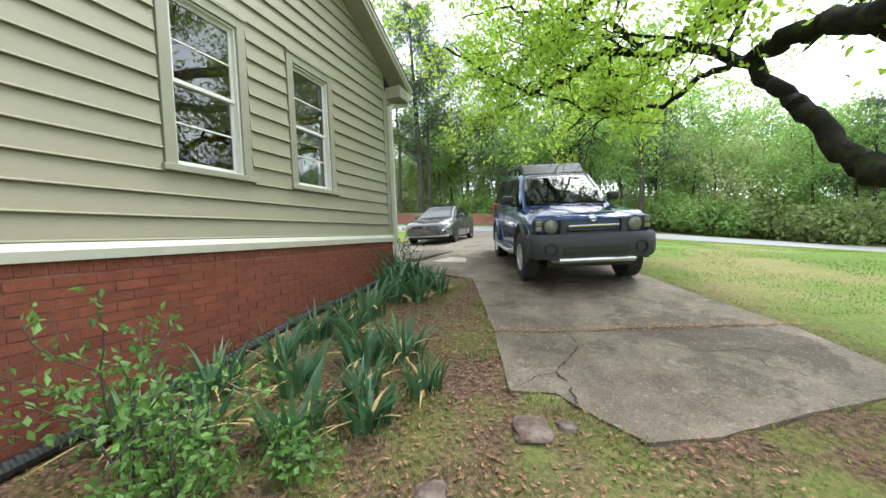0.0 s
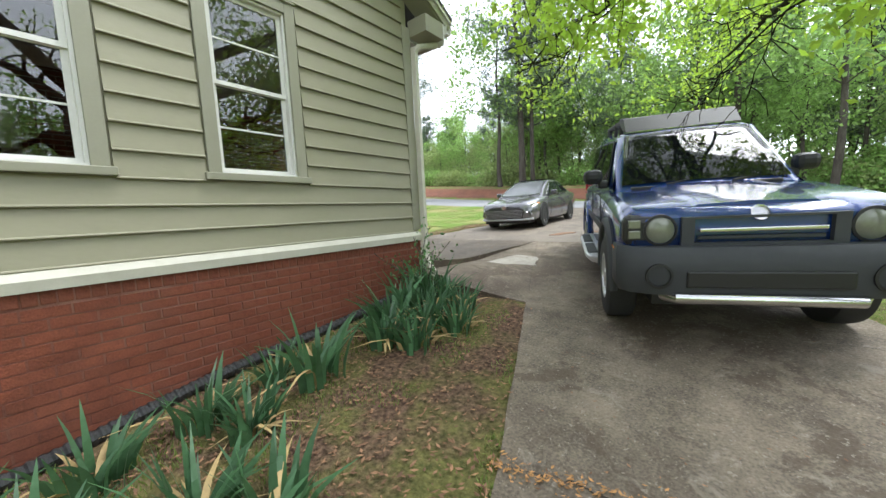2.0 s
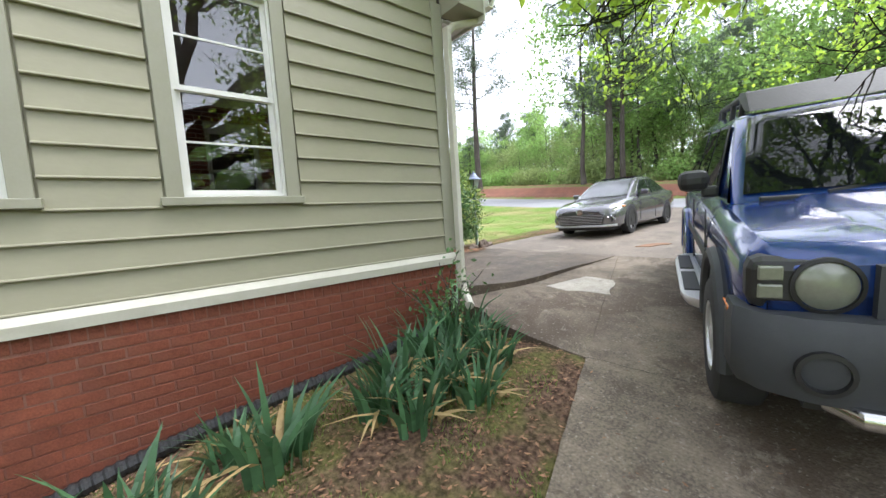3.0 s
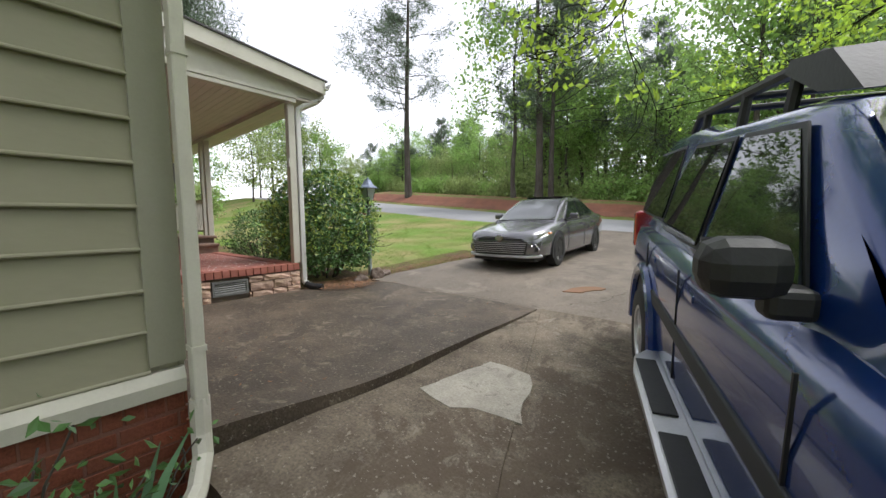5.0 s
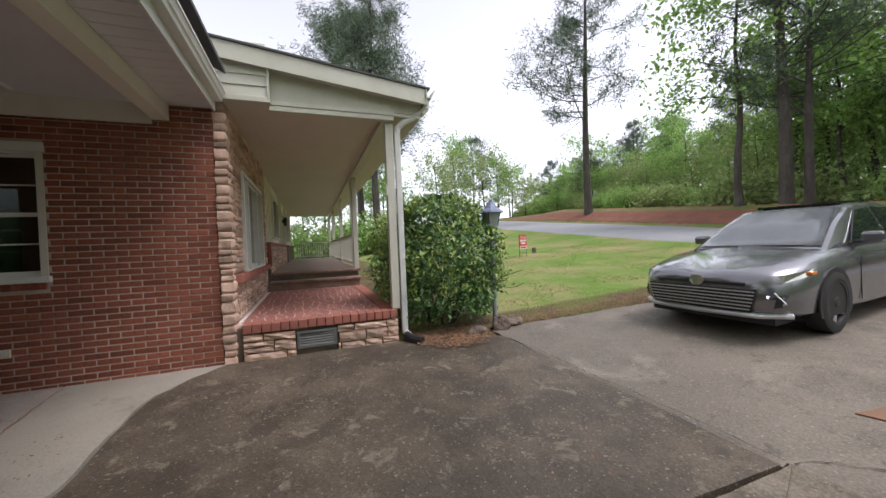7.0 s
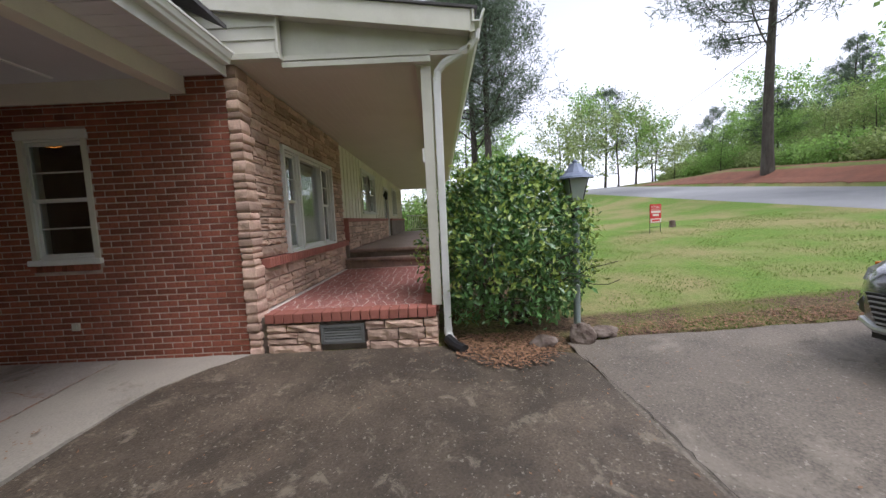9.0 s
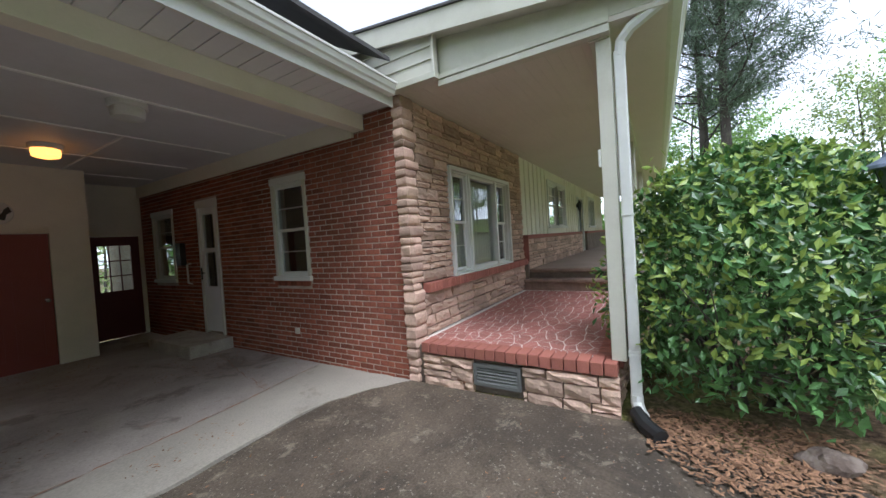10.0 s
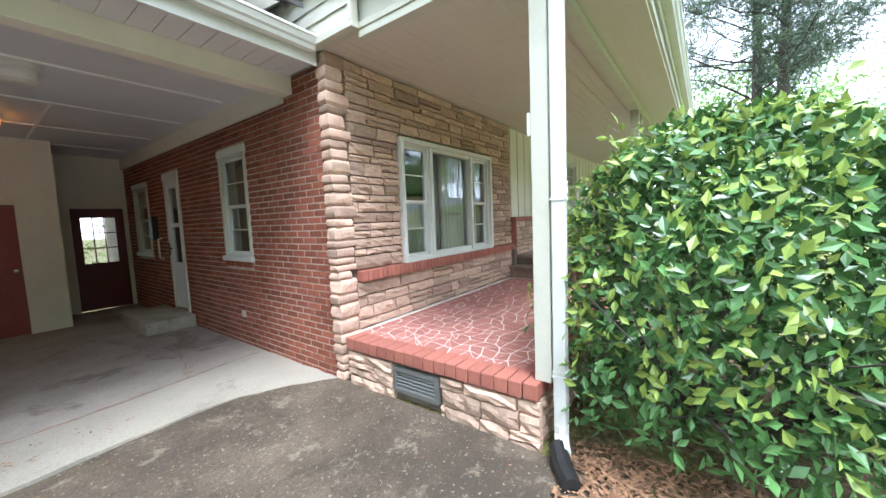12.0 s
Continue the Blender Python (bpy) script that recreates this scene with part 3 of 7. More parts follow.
part("water_table", prism(bmesh.new(), [(-2.82, -3, 1.325), (-2.775, -3, 1.305), (-2.762, -3, 1.375), (-2.785, -3, 1.427), (-2.82, -3, 1.427)], (0, 8.24, 0)), M["cream_trim"], wall_east, "off-white sloping wooden water table")
part("corner_board", bx(box(-2.82, -2.782, 5.105, 5.25, 1.456, 4.1, 0.004), -2.95, -2.822, 5.222, 5.25, 1.3, 4.1, 0.004), M["siding_trim"], wall_east, "sage green painted corner board")


def fix(axis, c, sgn):
    """Boxes on a wall plane: u along it, w outwards from c."""
    def put(bm, u0, u1, w0, w1, z0, z1, bevel=0.0):
        a, b = c + sgn * w0, c + sgn * w1
        if axis == "x":
            return bx(bm, min(a, b), max(a, b), u0, u1, z0, z1, bevel)
        return bx(bm, u0, u1, min(a, b), max(a, b), z0, z1, bevel)
    return put


def sash_window(name, axis, c, sgn, hole, trim, frame_m, label, trim_w=0.10, depth=0.11, muntins=1, cols=1, sill=0.06, glass="glass", parent=None):
    """A two-sash window in its opening: casing, sill, upper and lower sash with bars, and panes."""
    u0, u1, z0, z1 = hole
    p = fix(axis, c, sgn)
    ob = parent or tagged(new(name), label, "window", kind="structure")
    nb = bmesh.new
    t = trim_w
    if t:
        part("casing", p(nb(), u0 - t, u0, 0, 0.03, z0, z1 + t, 0.004), trim, ob)
        part("casing", p(nb(), u1, u1 + t, 0, 0.03, z0, z1 + t, 0.004), trim, ob)
        part("casing", p(nb(), u0, u1, 0, 0.03, z1, z1 + t, 0.004), trim, ob)
        part("drip_cap", p(nb(), u0 - t - 0.01, u1 + t + 0.01, 0, 0.045, z1 + t, z1 + t + 0.02, 0.004), trim, ob)
    part("window_sill", p(nb(), u0 - t - 0.03, u1 + t + 0.03, -0.02, 0.055, z0 - sill, z0, 0.006), trim, ob)
    e = 0.02
    part("window_frame", p(p(p(p(nb(), u0, u0 + e, -depth, 0.004, z0, z1), u1 - e, u1, -depth, 0.004, z0, z1), u0 + e, u1 - e, -depth, 0.004, z1 - e, z1), u0 + e, u1 - e, -depth, 0.004, z0, z0 + e), frame_m, ob)
    zm = (z0 + z1) / 2
    for nm, a, b, w in (("upper_sash", zm - 0.015, z1 - e, -0.035), ("lower_sash", z0 + e, zm + 0.015, -0.06)):
        bm = nb()
        s = 0.035
        p(bm, u0 + e, u0 + e + s, w - 0.025, w, a, b)
        p(bm, u1 - e - s, u1 - e, w - 0.025, w, a, b)
        p(bm, u0 + e + s, u1 - e - s, w - 0.025, w, b - s, b)
        p(bm, u0 + e + s, u1 - e - s, w - 0.025, w, a, a + s)
        sash = part(nm, bm, frame_m, ob)
        for k in range(muntins):
            zz = a + s + (b - a - 2 * s) * (k + 1) / (muntins + 1)
            part("glazing_bar", p(nb(), u0 + e + s, u1 - e - s, w - 0.02, w - 0.004, zz - 0.007, zz + 0.007), frame_m, sash)
        for k in range(cols - 1):
            uu = u0 + e + s + (u1 - u0 - 2 * e - 2 * s) * (k + 1) / cols
            part("glazing_bar", p(nb(), uu - 0.007, uu + 0.007, w - 0.021, w - 0.003, a + s, b - s), frame_m, sash)
        g = part("pane", p(nb(), u0 + e + s - 0.004, u1 - e - s + 0.004, w - 0.015, w - 0.011, a + s - 0.004, b - s + 0.004), M[glass], sash)
        g.visible_shadow = False
    return ob


for i, w in enumerate((W1, W2)):
    sash_window("window_%d" % (i + 1), "x", -2.812, 1, w, M["siding_trim"], M["white"], "white two-sash window with sage green casing", glass="screened_glass")
    part("inner_casing", wall(bmesh.new(), "x", -2.962, -2.945, w[0] - 0.08, w[1] + 0.08, w[2] - 0.08, w[3] + 0.08, [w]), M["cream_trim"], bpy.data.objects["window_%d" % (i + 1)])

# gable roof over the carport
roof = tagged(new("roof_carport"), "dark shingled gable roof with pale painted fascia and soffit", "roof", kind="structure")
rp = [(5.8, rake(5.8)), (-0.4, rake(-0.4)), (-3.4, rake(-3.4))]
part("shingles", prism(bmesh.new(), [(-6.02, y, z) for y, z in rp] + [(-6.02, y, z - 0.04) for y, z in rp[::-1]], (3.55, 0, 0)), M["shingle"], roof)
part("rake_board", prism(bmesh.new(), [(-2.53, y, z - 0.042) for y, z in rp] + [(-2.53, y, z - 0.20) for y, z in rp[::-1]], (0.03, 0, 0)), M["siding_trim"], roof)
part("rake_trim", prism(bmesh.new(), [(-2.499, y, z - 0.042) for y, z in rp] + [(-2.499, y, z - 0.09) for y, z in rp[::-1]], (0.02, 0, 0)), M["white"], roof)
part("rake_soffit", prism(bmesh.new(), [(-2.815, y, z - 0.195) for y, z in rp] + [(-2.815, y, z - 0.21) for y, z in rp[::-1]], (0.285, 0, 0)), M["siding_trim"], roof)
part("rake_return", box(-2.815, -2.505, 5.255, 5.62, 3.99, 4.20, 0.004), M["siding_trim"], roof)
part("eave_soffit", box(-6.22, -2.82, 5.20, 5.615, 3.965, 3.985), M["carport_ceiling"], roof)
planks = bmesh.new()
for k in range(22):
    bx(planks, -6.215 + 0.154 * k, -6.215 + 0.154 * k + 0.147, 5.202, 5.613, 3.955, 3.9645, 0.003)
part("soffit_planks", planks, M["carport_ceiling"], roof, "narrow painted soffit planks")
part("fascia", box(-6.22, -2.505, 5.622, 5.645, 3.93, 4.20), M["white"], roof)


def gutter(name, p0, p1, parent, up=0.0):
    """A K-style eaves gutter from p0 to p1, opening upwards, its front on the side of the sign of up."""
    a, b = Vector(p0), Vector(p1)
    d = (b - a).normalized()
    o = Vector((-d.y, d.x, 0)) * (1 if up >= 0 else -1)
    prof = [(0.0, 0.0), (0.075, 0.0), (0.085, 0.03), (0.10, 0.045), (0.115, 0.09), (0.125, 0.095), (0.125, 0.115), (0.112, 0.115), (0.1, 0.10), (0.08, 0.05), (0.068, 0.012), (0.008, 0.012), (0.008, 0.115), (0.0, 0.115)]
    return part(name, loft(bmesh.new(), [[q + o * w + Vector((0, 0, z)) for w, z in prof] for q in (a, b)]), M["white"], parent, "white metal eaves gutter")


gutter("gutter", (-2.46, 5.646, 4.06), (-6.16, 5.646, 4.02), roof, -1)

ds = tagged(new("downspout"), "pale painted rectangular metal downspout at the house corner", "downspout")
db = bmesh.new()
bx(db, -2.79, -2.71, 5.255, 5.315, 1.22, 3.86, 0.008)
part("pipe", db, M["cream_trim"], ds)
part("upper_elbow", tube(bmesh.new(), [(-2.62, 5.70, 4.06), (-2.62, 5.68, 3.98), (-2.72, 5.35, 3.88), (-2.75, 5.285, 3.80)], 0.042, 8), M["cream_trim"], ds)
part("lower_elbow", tube(bmesh.new(), [(-2.75, 5.285, 1.26), (-2.74, 5.28, 1.08), (-2.70, 5.27, 0.98), (-2.58, 5.21, 0.90), (-2.50, 5.15, 0.87)], [0.045, 0.046, 0.047, 0.046, 0.05], 8), M["cream_trim"], ds)
for z in (1.5, 2.9):
    part("strap", box(-2.794, -2.706, 5.253, 5.319, z, z + 0.03), M["cream_trim"], ds)

# carport: floor, back wall, nook, ceiling, beam
slab("floor_carport", ((-6.24, -0.95), (-2.96, -0.95), (-2.95, 4.46), (-3.95, 4.46), (-5.0, 4.36), (-6.24, 4.18)), lambda x, y: 1.02, 0.2, M["carport_floor"], "worn pale concrete carport floor with dirt stains", ragged=0.004)
slab("floor_carport_strip", ((-6.24, 4.19), (-5.0, 4.37), (-3.95, 4.47), (-2.95, 4.47), (-2.95, 5.055), (-3.55, 5.135), (-4.3, 5.195), (-4.9, 5.155), (-5.5, 5.175), (-5.9, 5.375), (-6.24, 5.635)), lambda x, y: 1.02, 0.2, M["floor_strip"], "clean pale concrete strip along the carport mouth", ragged=0.03)
back = tagged(part("wall_carport_back", wall(bmesh.new(), "y", 0.19, 0.31, -5.14, -2.947, 0.98, 3.95, [(-4.70, -3.83, 0.9, 2.975)]), M["cream"]), "plain cream painted carport back wall", "wall", kind="structure")
tagged(part("wall_nook_side", box(-5.14, -5.02, -0.95, 0.188, 0.98, 3.95), M["cream"]), "cream painted side wall of the entry nook", "wall", kind="structure")
nook = tagged(part("wall_nook_back", wall(bmesh.new(), "y", -1.07, -0.95, -6.24, -5.14, 0.98, 3.95, [(-6.18, -5.42, 0.9, 2.98)]), M["cream"]), "cream painted wall at the end of the entry nook", "wall", kind="structure")
tagged(part("wall_store", box(-5.02, -2.947, -3.0, -2.9, 0, 3.95), M["cream"]), "plain wall closing the storage room", "wall", kind="structure")

door = tagged(part("door_1", box(-4.695, -3.835, 0.262, 0.302, 1.035, 2.97, 0.004), M["red_door"]), "brick-red painted panelled storage door", "door", kind="structure")
for x0_, x1_ in ((-4.60, -4.31), (-4.22, -3.93)):
    for z0_, z1_ in ((1.20, 1.72), (1.84, 2.46), (2.57, 2.84)):
        pb_ = bx(bx(box(x0_, x1_, 0.302, 0.309, z0_, z0_ + 0.022), x0_, x1_, 0.302, 0.309, z1_ - 0.022, z1_), x0_, x0_ + 0.022, 0.302, 0.309, z0_ + 0.022, z1_ - 0.022)
        part("panel_moulding", bx(pb_, x1_ - 0.022, x1_, 0.302, 0.309, z0_ + 0.022, z1_ - 0.022), M["red_door"], door)
        part("door_panel", box(x0_ + 0.05, x1_ - 0.05, 0.3022, 0.308, z0_ + 0.05, z1_ - 0.05, 0.003), M["red_door"], door)
part("door_frame", bx(bx(box(-4.73, -4.70, 0.30, 0.325, 1.03, 3.005), -3.83, -3.80, 0.30, 0.325, 1.03, 3.005), -4.70, -3.83, 0.30, 0.325, 2.975, 3.005), M["cream"], door)
part("door_handle", lathe(bmesh.new(), [(0.028, 0), (0.028, 0.008), (0.012, 0.015), (0.012, 0.04), (0.03, 0.05), (0.028, 0.075), (0.01, 0.085)], 14, Matrix.Translation((-4.63, 0.302, 2.0)) @ pose(0, 0, 0, -90)), M["chrome"], door, "round brass door knob")
crest = tagged(thing("wall_ornament", pose(-4.23, 0.312, 3.26), "small black and white wrought wall ornament over the door", "ornament"))
part("back_plate", lathe(bmesh.new(), [(0.16, 0), (0.16, 0.006), (0.15, 0.01)], 24, pose(0, 0, 0, -90)), M["white"], crest)
for s in (-1, 1):
    part("scroll", prism(bmesh.new(), [(s * a, 0.012, b) for a, b in ((0.02, -0.09), (0.07, -0.10), (0.09, -0.02), (0.14, 0.02), (0.11, 0.09), (0.07, 0.05), (0.05, 0.0), (0.02, -0.03))], (0, 0.012, 0)), M["dark_metal"], crest)
part("finial", box(-0.012, 0.012, 0.012, 0.02, 0.03, 0.13), M["dark_metal"], crest)

d2 = tagged(part("door_2", wall(bmesh.new(), "y", -1.01, -0.97, -6.175, -5.425, 1.03, 2.975, [(-6.04, -5.55, 1.93, 2.80)]), M["maroon_door"]), "dark maroon door with a nine-pane window", "door", kind="structure")
for i in range(3):
    for j in range(3):
        a, b = -6.04 + 0.49 / 3 * i, 1.93 + 0.29 * j
        g = part("pane", box(a + 0.008, a + 0.155, -0.992, -0.988, b + 0.008, b + 0.282), M["glass"], d2)
        g.visible_shadow = False
part("glazing_bar", bx(bx(bx(box(-5.885, -5.868, -1.0, -0.98, 1.93, 2.80), -5.722, -5.705, -1.0, -0.98, 1.93, 2.80), -6.04, -5.55, -0.999, -0.981, 2.21, 2.23), -6.04, -5.55, -0.999, -0.981, 2.50, 2.52), M["maroon_door"], d2)

cb = box(-6.24, -2.947, -0.95, 5.04, 3.95, 4.02)
tagged(part("ceiling_carport", cb, M["carport_ceiling"]), "pale painted panel ceiling with batten seams", "ceiling", kind="structure")
seams = bmesh.new()
for y in (4.0, 2.72, 1.42, 0.12):
    bx(seams, -6.1, -2.95, y - 0.016, y + 0.016, 3.938, 3.9495)
bx(seams, -4.915, -4.885, -0.9, 2.70, 3.939, 3.9496)
tagged(part("trim_ceiling", seams, mat("bright_white_batten", (0.90, 0.89, 0.87), 0.4, var=0.03, bump=0.0)), "thin white batten seams on the carport ceiling", "trim", kind="structure")
tagged(part("beam_carport", box(-6.24, -2.82, 5.045, 5.195, 3.79, 3.985, 0.004), M["cream"]), "painted beam across the carport mouth", "beam", kind="structure")
tagged(part("trim_carport", box(-6.235, -6.20, -0.95, 5.04, 3.74, 3.949), M["cream"]), "painted trim board over the brick wall", "trim", kind="structure")

# low painted pier and inner brick kerb under the sided wall
tagged(part("pier", box(-3.10, -2.84, 4.55, 5.23, 0.72, 1.205, 0.012), M["pink"]), "pink painted masonry pier at the wall end", "pier", kind="structure")
tagged(part("baseboard_carport", bx(box(-2.985, -2.947, 0.33, 4.9, 1.335, 1.395, 0.006), -2.966, -2.947, 0.33, 4.9, 1.396, 1.43, 0.004), M["cream_trim"]), "cream painted moulding along the foot of the inner wall", "baseboard", kind="structure")

stoop = tagged(part("stoop", box(-6.24, -5.62, 0.75, 2.15, 1.0, 1.20, 0.012), M["concrete_light"]), "low pale concrete doorstep block", "step")


def flush_lamp(x, y, lit, label):
    """A round flush ceiling lamp: pan and drum shade."""
    t = thing("ceiling_lamp", pose(x, y, 3.95), label, "lamp", "carport ceiling lamps")
    part("pan", lathe(bmesh.new(), [(0.15, 0.0), (0.15, -0.05), (0.14, -0.06), (0.05, -0.06)], 28), M["white"], t)
    part("shade", lathe(bmesh.new(), [(0.125, -0.06), (0.13, -0.10), (0.12, -0.145), (0.06, -0.165), (0.01, -0.17)], 28), lit, t)
    return t


lit = bpy.data.materials.new("lit_lamp_shade")
lit.use_nodes = True
lb = lit.node_tree.nodes["Principled BSDF"]
lb.inputs["Base Color"].default_value = (0.8, 0.6, 0.3, 1)
lb.inputs["Emission Color"].default_value, lb.inputs["Emission Strength"].default_value = (1.0, 0.36, 0.06, 1), 1.3
flush_lamp(-4.46, 1.75, lit, "round flush ceiling lamp glowing warm yellow")
flush_lamp(-4.58, 3.85, M["white"], "round white flush ceiling lamp, unlit")

# ---- brick main house wall beside the carport ----
BX = -6.25
BW = (3.40, 4.11, 2.15, 3.40)
BD = (1.31, 1.93, 1.20, 3.34)
BW3 = (-0.45, 0.40, 2.10, 3.30)
wall_brick = tagged(part("wall_brick", wall(bmesh.new(), "x", -6.45, BX - 0.0035, -3.0, 5.60, 0.7, 4.6, [BW, BD, BW3]), M["mortar"]), "red brick house wall with pale mortar joints", "wall", kind="structure")
sash_window("window_3", "x", BX - 0.012, 1, BW, M["white"], M["white"], "white two-sash window in the brick wall", 0.0)
sash_window("window_4", "x", BX - 0.012, 1, BW3, M["white"], M["white"], "white two-sash window in the shaded brick wall", 0.0)
for w in (BW, BW3):
    o = bpy.data.objects["window_3" if w is BW else "window_4"]
    part("head_board", box(BX - 0.02, BX + 0.02, w[0] - 0.02, w[1] + 0.02, w[3], w[3] + 0.09, 0.004), M["white"], o)
    part("side_board", bx(box(BX - 0.02, BX + 0.012, w[0] - 0.005, w[0] + 0.05, w[2], w[3]), BX - 0.02, BX + 0.012, w[1] - 0.05, w[1] + 0.005, w[2], w[3]), M["cream_trim"], o)
sd = tagged(part("door_3", wall(bmesh.new(), "x", -6.30, BX + 0.0, BD[0] + 0.05, BD[1] - 0.05, 1.24, 3.30, [(1.45, 1.79, 1.98, 2.55), (1.45, 1.79, 2.62, 3.18)]), M["white_door"]), "white aluminium storm door with two glass panels", "door", kind="structure")
for a, b in ((1.98, 2.55), (2.62, 3.18)):
    part("pane", box(-6.278, -6.272, 1.445, 1.795, a - 0.005, b + 0.005), M["glass"], sd).visible_shadow = False
part("door_frame", bx(bx(box(-6.30, BX + 0.02, BD[0], BD[0] + 0.05, 1.20, 3.34), -6.30, BX + 0.02, BD[1] - 0.05, BD[1], 1.20, 3.34), -6.30, BX + 0.02, BD[0] - 0.03, BD[1] + 0.03, 3.30, 3.42), M["white"], sd)
part("door_handle", bx(box(BX + 0.0, BX + 0.05, 1.385, 1.405, 2.2, 2.22), BX + 0.035, BX + 0.05, 1.385, 1.405, 2.1, 2.3), M["dark_metal"], sd)
tagged(part("grab_rail", tube(bmesh.new(), [(BX, 0.95, 2.02), (BX + 0.06, 0.95, 2.04), (BX + 0.06, 0.95, 2.36), (BX, 0.95, 2.38)], 0.014, 8), M["white"]), "small white grab rail on the brick wall", "rail")
tagged(part("wall_outlet", bx(box(BX - 0.005, BX + 0.02, 3.72, 3.80, 1.37, 1.45, 0.004), BX + 0.02, BX + 0.026, 3.74, 3.78, 1.385, 1.435), M["cream_trim"]), "small cream outdoor outlet cover on brick", "outlet")
tagged(part("meter_box", box(BX - 0.005, BX + 0.09, 0.62, 0.80, 2.35, 2.75, 0.012), M["dark_metal"]), "dark meter box on the shaded brick wall", "meter box")

# rooms behind the windows: added boxes, their gloom painted as near-black walls
tagged(part("wall_inner_room", bx(bx(bx(box(-8.2, -8.1, -3, 5.4, 0.7, 4.0), -8.1, -6.46, -3.1, -3.0, 0.7, 4.0), -8.1, -6.46, -3, 5.4, 3.9, 4.0), -8.1, -6.46, -3, 5.4, 0.7, 0.8), M["room_shade"]), "added room box behind the windows, its dimness put into a dark colour", "wall", kind="structure")

# ---- porch ----
PW = (-9.20, -7.21, 2.06, 3.40)
SY = 5.68
wall_stone = tagged(part("wall_stone", wall(bmesh.new(), "y", 5.45, SY, -10.0, -6.452, 0.9, 4.6, [PW]), M["stone_mortar"]), "tan ledge-stone porch facade", "wall", kind="structure")
pwin = tagged(new("window_5"), "wide white three-part picture window with curtains", "window", kind="structure")
pp = fix("y", SY, 1)
nb = bmesh.new
part("casing", pp(pp(pp(pp(nb(), PW[0] - 0.05, PW[0], -0.1, 0.075, PW[2] - 0.05, PW[3] + 0.05, 0.004), PW[1], PW[1] + 0.05, -0.1, 0.075, PW[2] - 0.05, PW[3] + 0.05, 0.004), PW[0], PW[1], -0.1, 0.075, PW[3], PW[3] + 0.05), PW[0], PW[1], -0.1, 0.085, PW[2] - 0.05, PW[2]), M["white"], pwin)
for a, b, two in ((PW[1] - 0.50, PW[1], 1), (PW[0] + 0.55, PW[1] - 0.55, 0), (PW[0], PW[0] + 0.50, 1)):
    if two:
        sash_window("", "y", SY + 0.02, 1, (a, b, PW[2], PW[3]), M["white"], M["white"], "", 0.0, 0.1, 1, 1, 0.0, parent=pwin)
    else:
        part("window_frame", pp(pp(pp(pp(nb(), a - 0.05, a, -0.08, 0.05, PW[2], PW[3]), b, b + 0.05, -0.08, 0.05, PW[2], PW[3]), a, b, -0.05, 0.03, PW[3] - 0.04, PW[3]), a, b, -0.05, 0.03, PW[2], PW[2] + 0.05), M["white"], pwin)
        part("pane", pp(nb(), a - 0.003, b + 0.003, -0.03, -0.026, PW[2] + 0.045, PW[3] - 0.035), M["glass"], pwin).visible_shadow = False
cur = bmesh.new()
for (a, b) in ((-9.18, -8.2), (-8.05, -7.22)):
    n_ = 60
    vs = [[cur.verts.new((a + (b - a) * i / n_, SY - 0.22 + 0.025 * math.sin(i * 1.3), z)) for i in range(n_ + 1)] for z in (2.0, 2.75 if a > -8.1 else 3.45)]
    for i in range(n_):
        cur.faces.new((vs[0][i], vs[0][i + 1], vs[1][i + 1], vs[1][i]))
tagged(part("curtain", cur, M["curtain"]), "pleated off-white curtains hanging behind the picture window", "curtain")
tagged(part("curtain_rail", box(-9.25, -7.15, SY - 0.235, SY - 0.222, 3.43, 3.46), M["white"]), "thin white curtain rail", "rail", kind="structure")
# Added living room box, its shade put into the wall colour.
tagged(part("wall_living_room", bx(bx(bx(box(-10.0, -8.3, 3.0, 3.1, 0.9, 3.9), -10.1, -10.0, 3.0, 5.44, 0.9, 3.9), -10.0, -6.46, 3.0, 5.44, 3.9, 4.0), -10.0, -8.21, 3.0, 5.44, 1.3, 1.4), M["room_shade"]), "added living room box behind the picture window, its dimness put into a dark colour", "wall", kind="structure")

# porch base, lower floor, steps, upper floor
porch = tagged(part("porch_base", bx(bx(box(-9.9, -6.29, SY + 0.002, 7.62, 0.8, 1.40), -22, -10.12, SY + 0.002, 7.62, 0.8, 1.78), -10.12, -9.9, SY + 0.002, 7.62, 0.8, 1.60), M["stone_mortar"]), "masonry porch base with stone facing", "porch", kind="structure")
part("joint_bed", box(-9.9, -6.40, SY + 0.004, 7.50, 1.401, 1.432), M["flag_joint"], porch)
step_brown = mat("worn_brown_step_stone", (0.25, 0.165, 0.125), 0.8, var=0.3, scale=5, fine=50, bump=0.4, contrast=1.8, stain=(0.13, 0.085, 0.065), stain_scale=3, stain_amt=0.6)
part("tread", box(-10.15, -9.83, SY + 0.004, 7.66, 1.585, 1.645, 0.018), step_brown, porch)
part("riser", box(-9.899, -9.88, SY + 0.004, 7.64, 1.434, 1.584), step_brown, porch)
part("riser", box(-10.17, -10.12, SY + 0.004, 7.64, 1.647, 1.755), step_brown, porch)
part("tread", box(-10.30, -10.07, SY + 0.004, 7.69, 1.756, 1.819, 0.018), step_brown, porch)
part("caulk_line", box(-9.85, -6.5, SY + 0.062, SY + 0.085, 1.433, 1.441, 0.002), M["flag_joint"], porch, "thin white caulk line at the foot of the wall")
part("upper_floor", box(-22.0, -10.302, SY + 0.004, 7.68, 1.781, 1.815, 0.006), mat("brown_porch_floor", (0.30, 0.23, 0.19), 0.7, var=0.2, scale=1.5, fine=60, bump=0.15, stain=(0.2, 0.15, 0.12), stain_scale=1, stain_amt=0.5), porch)

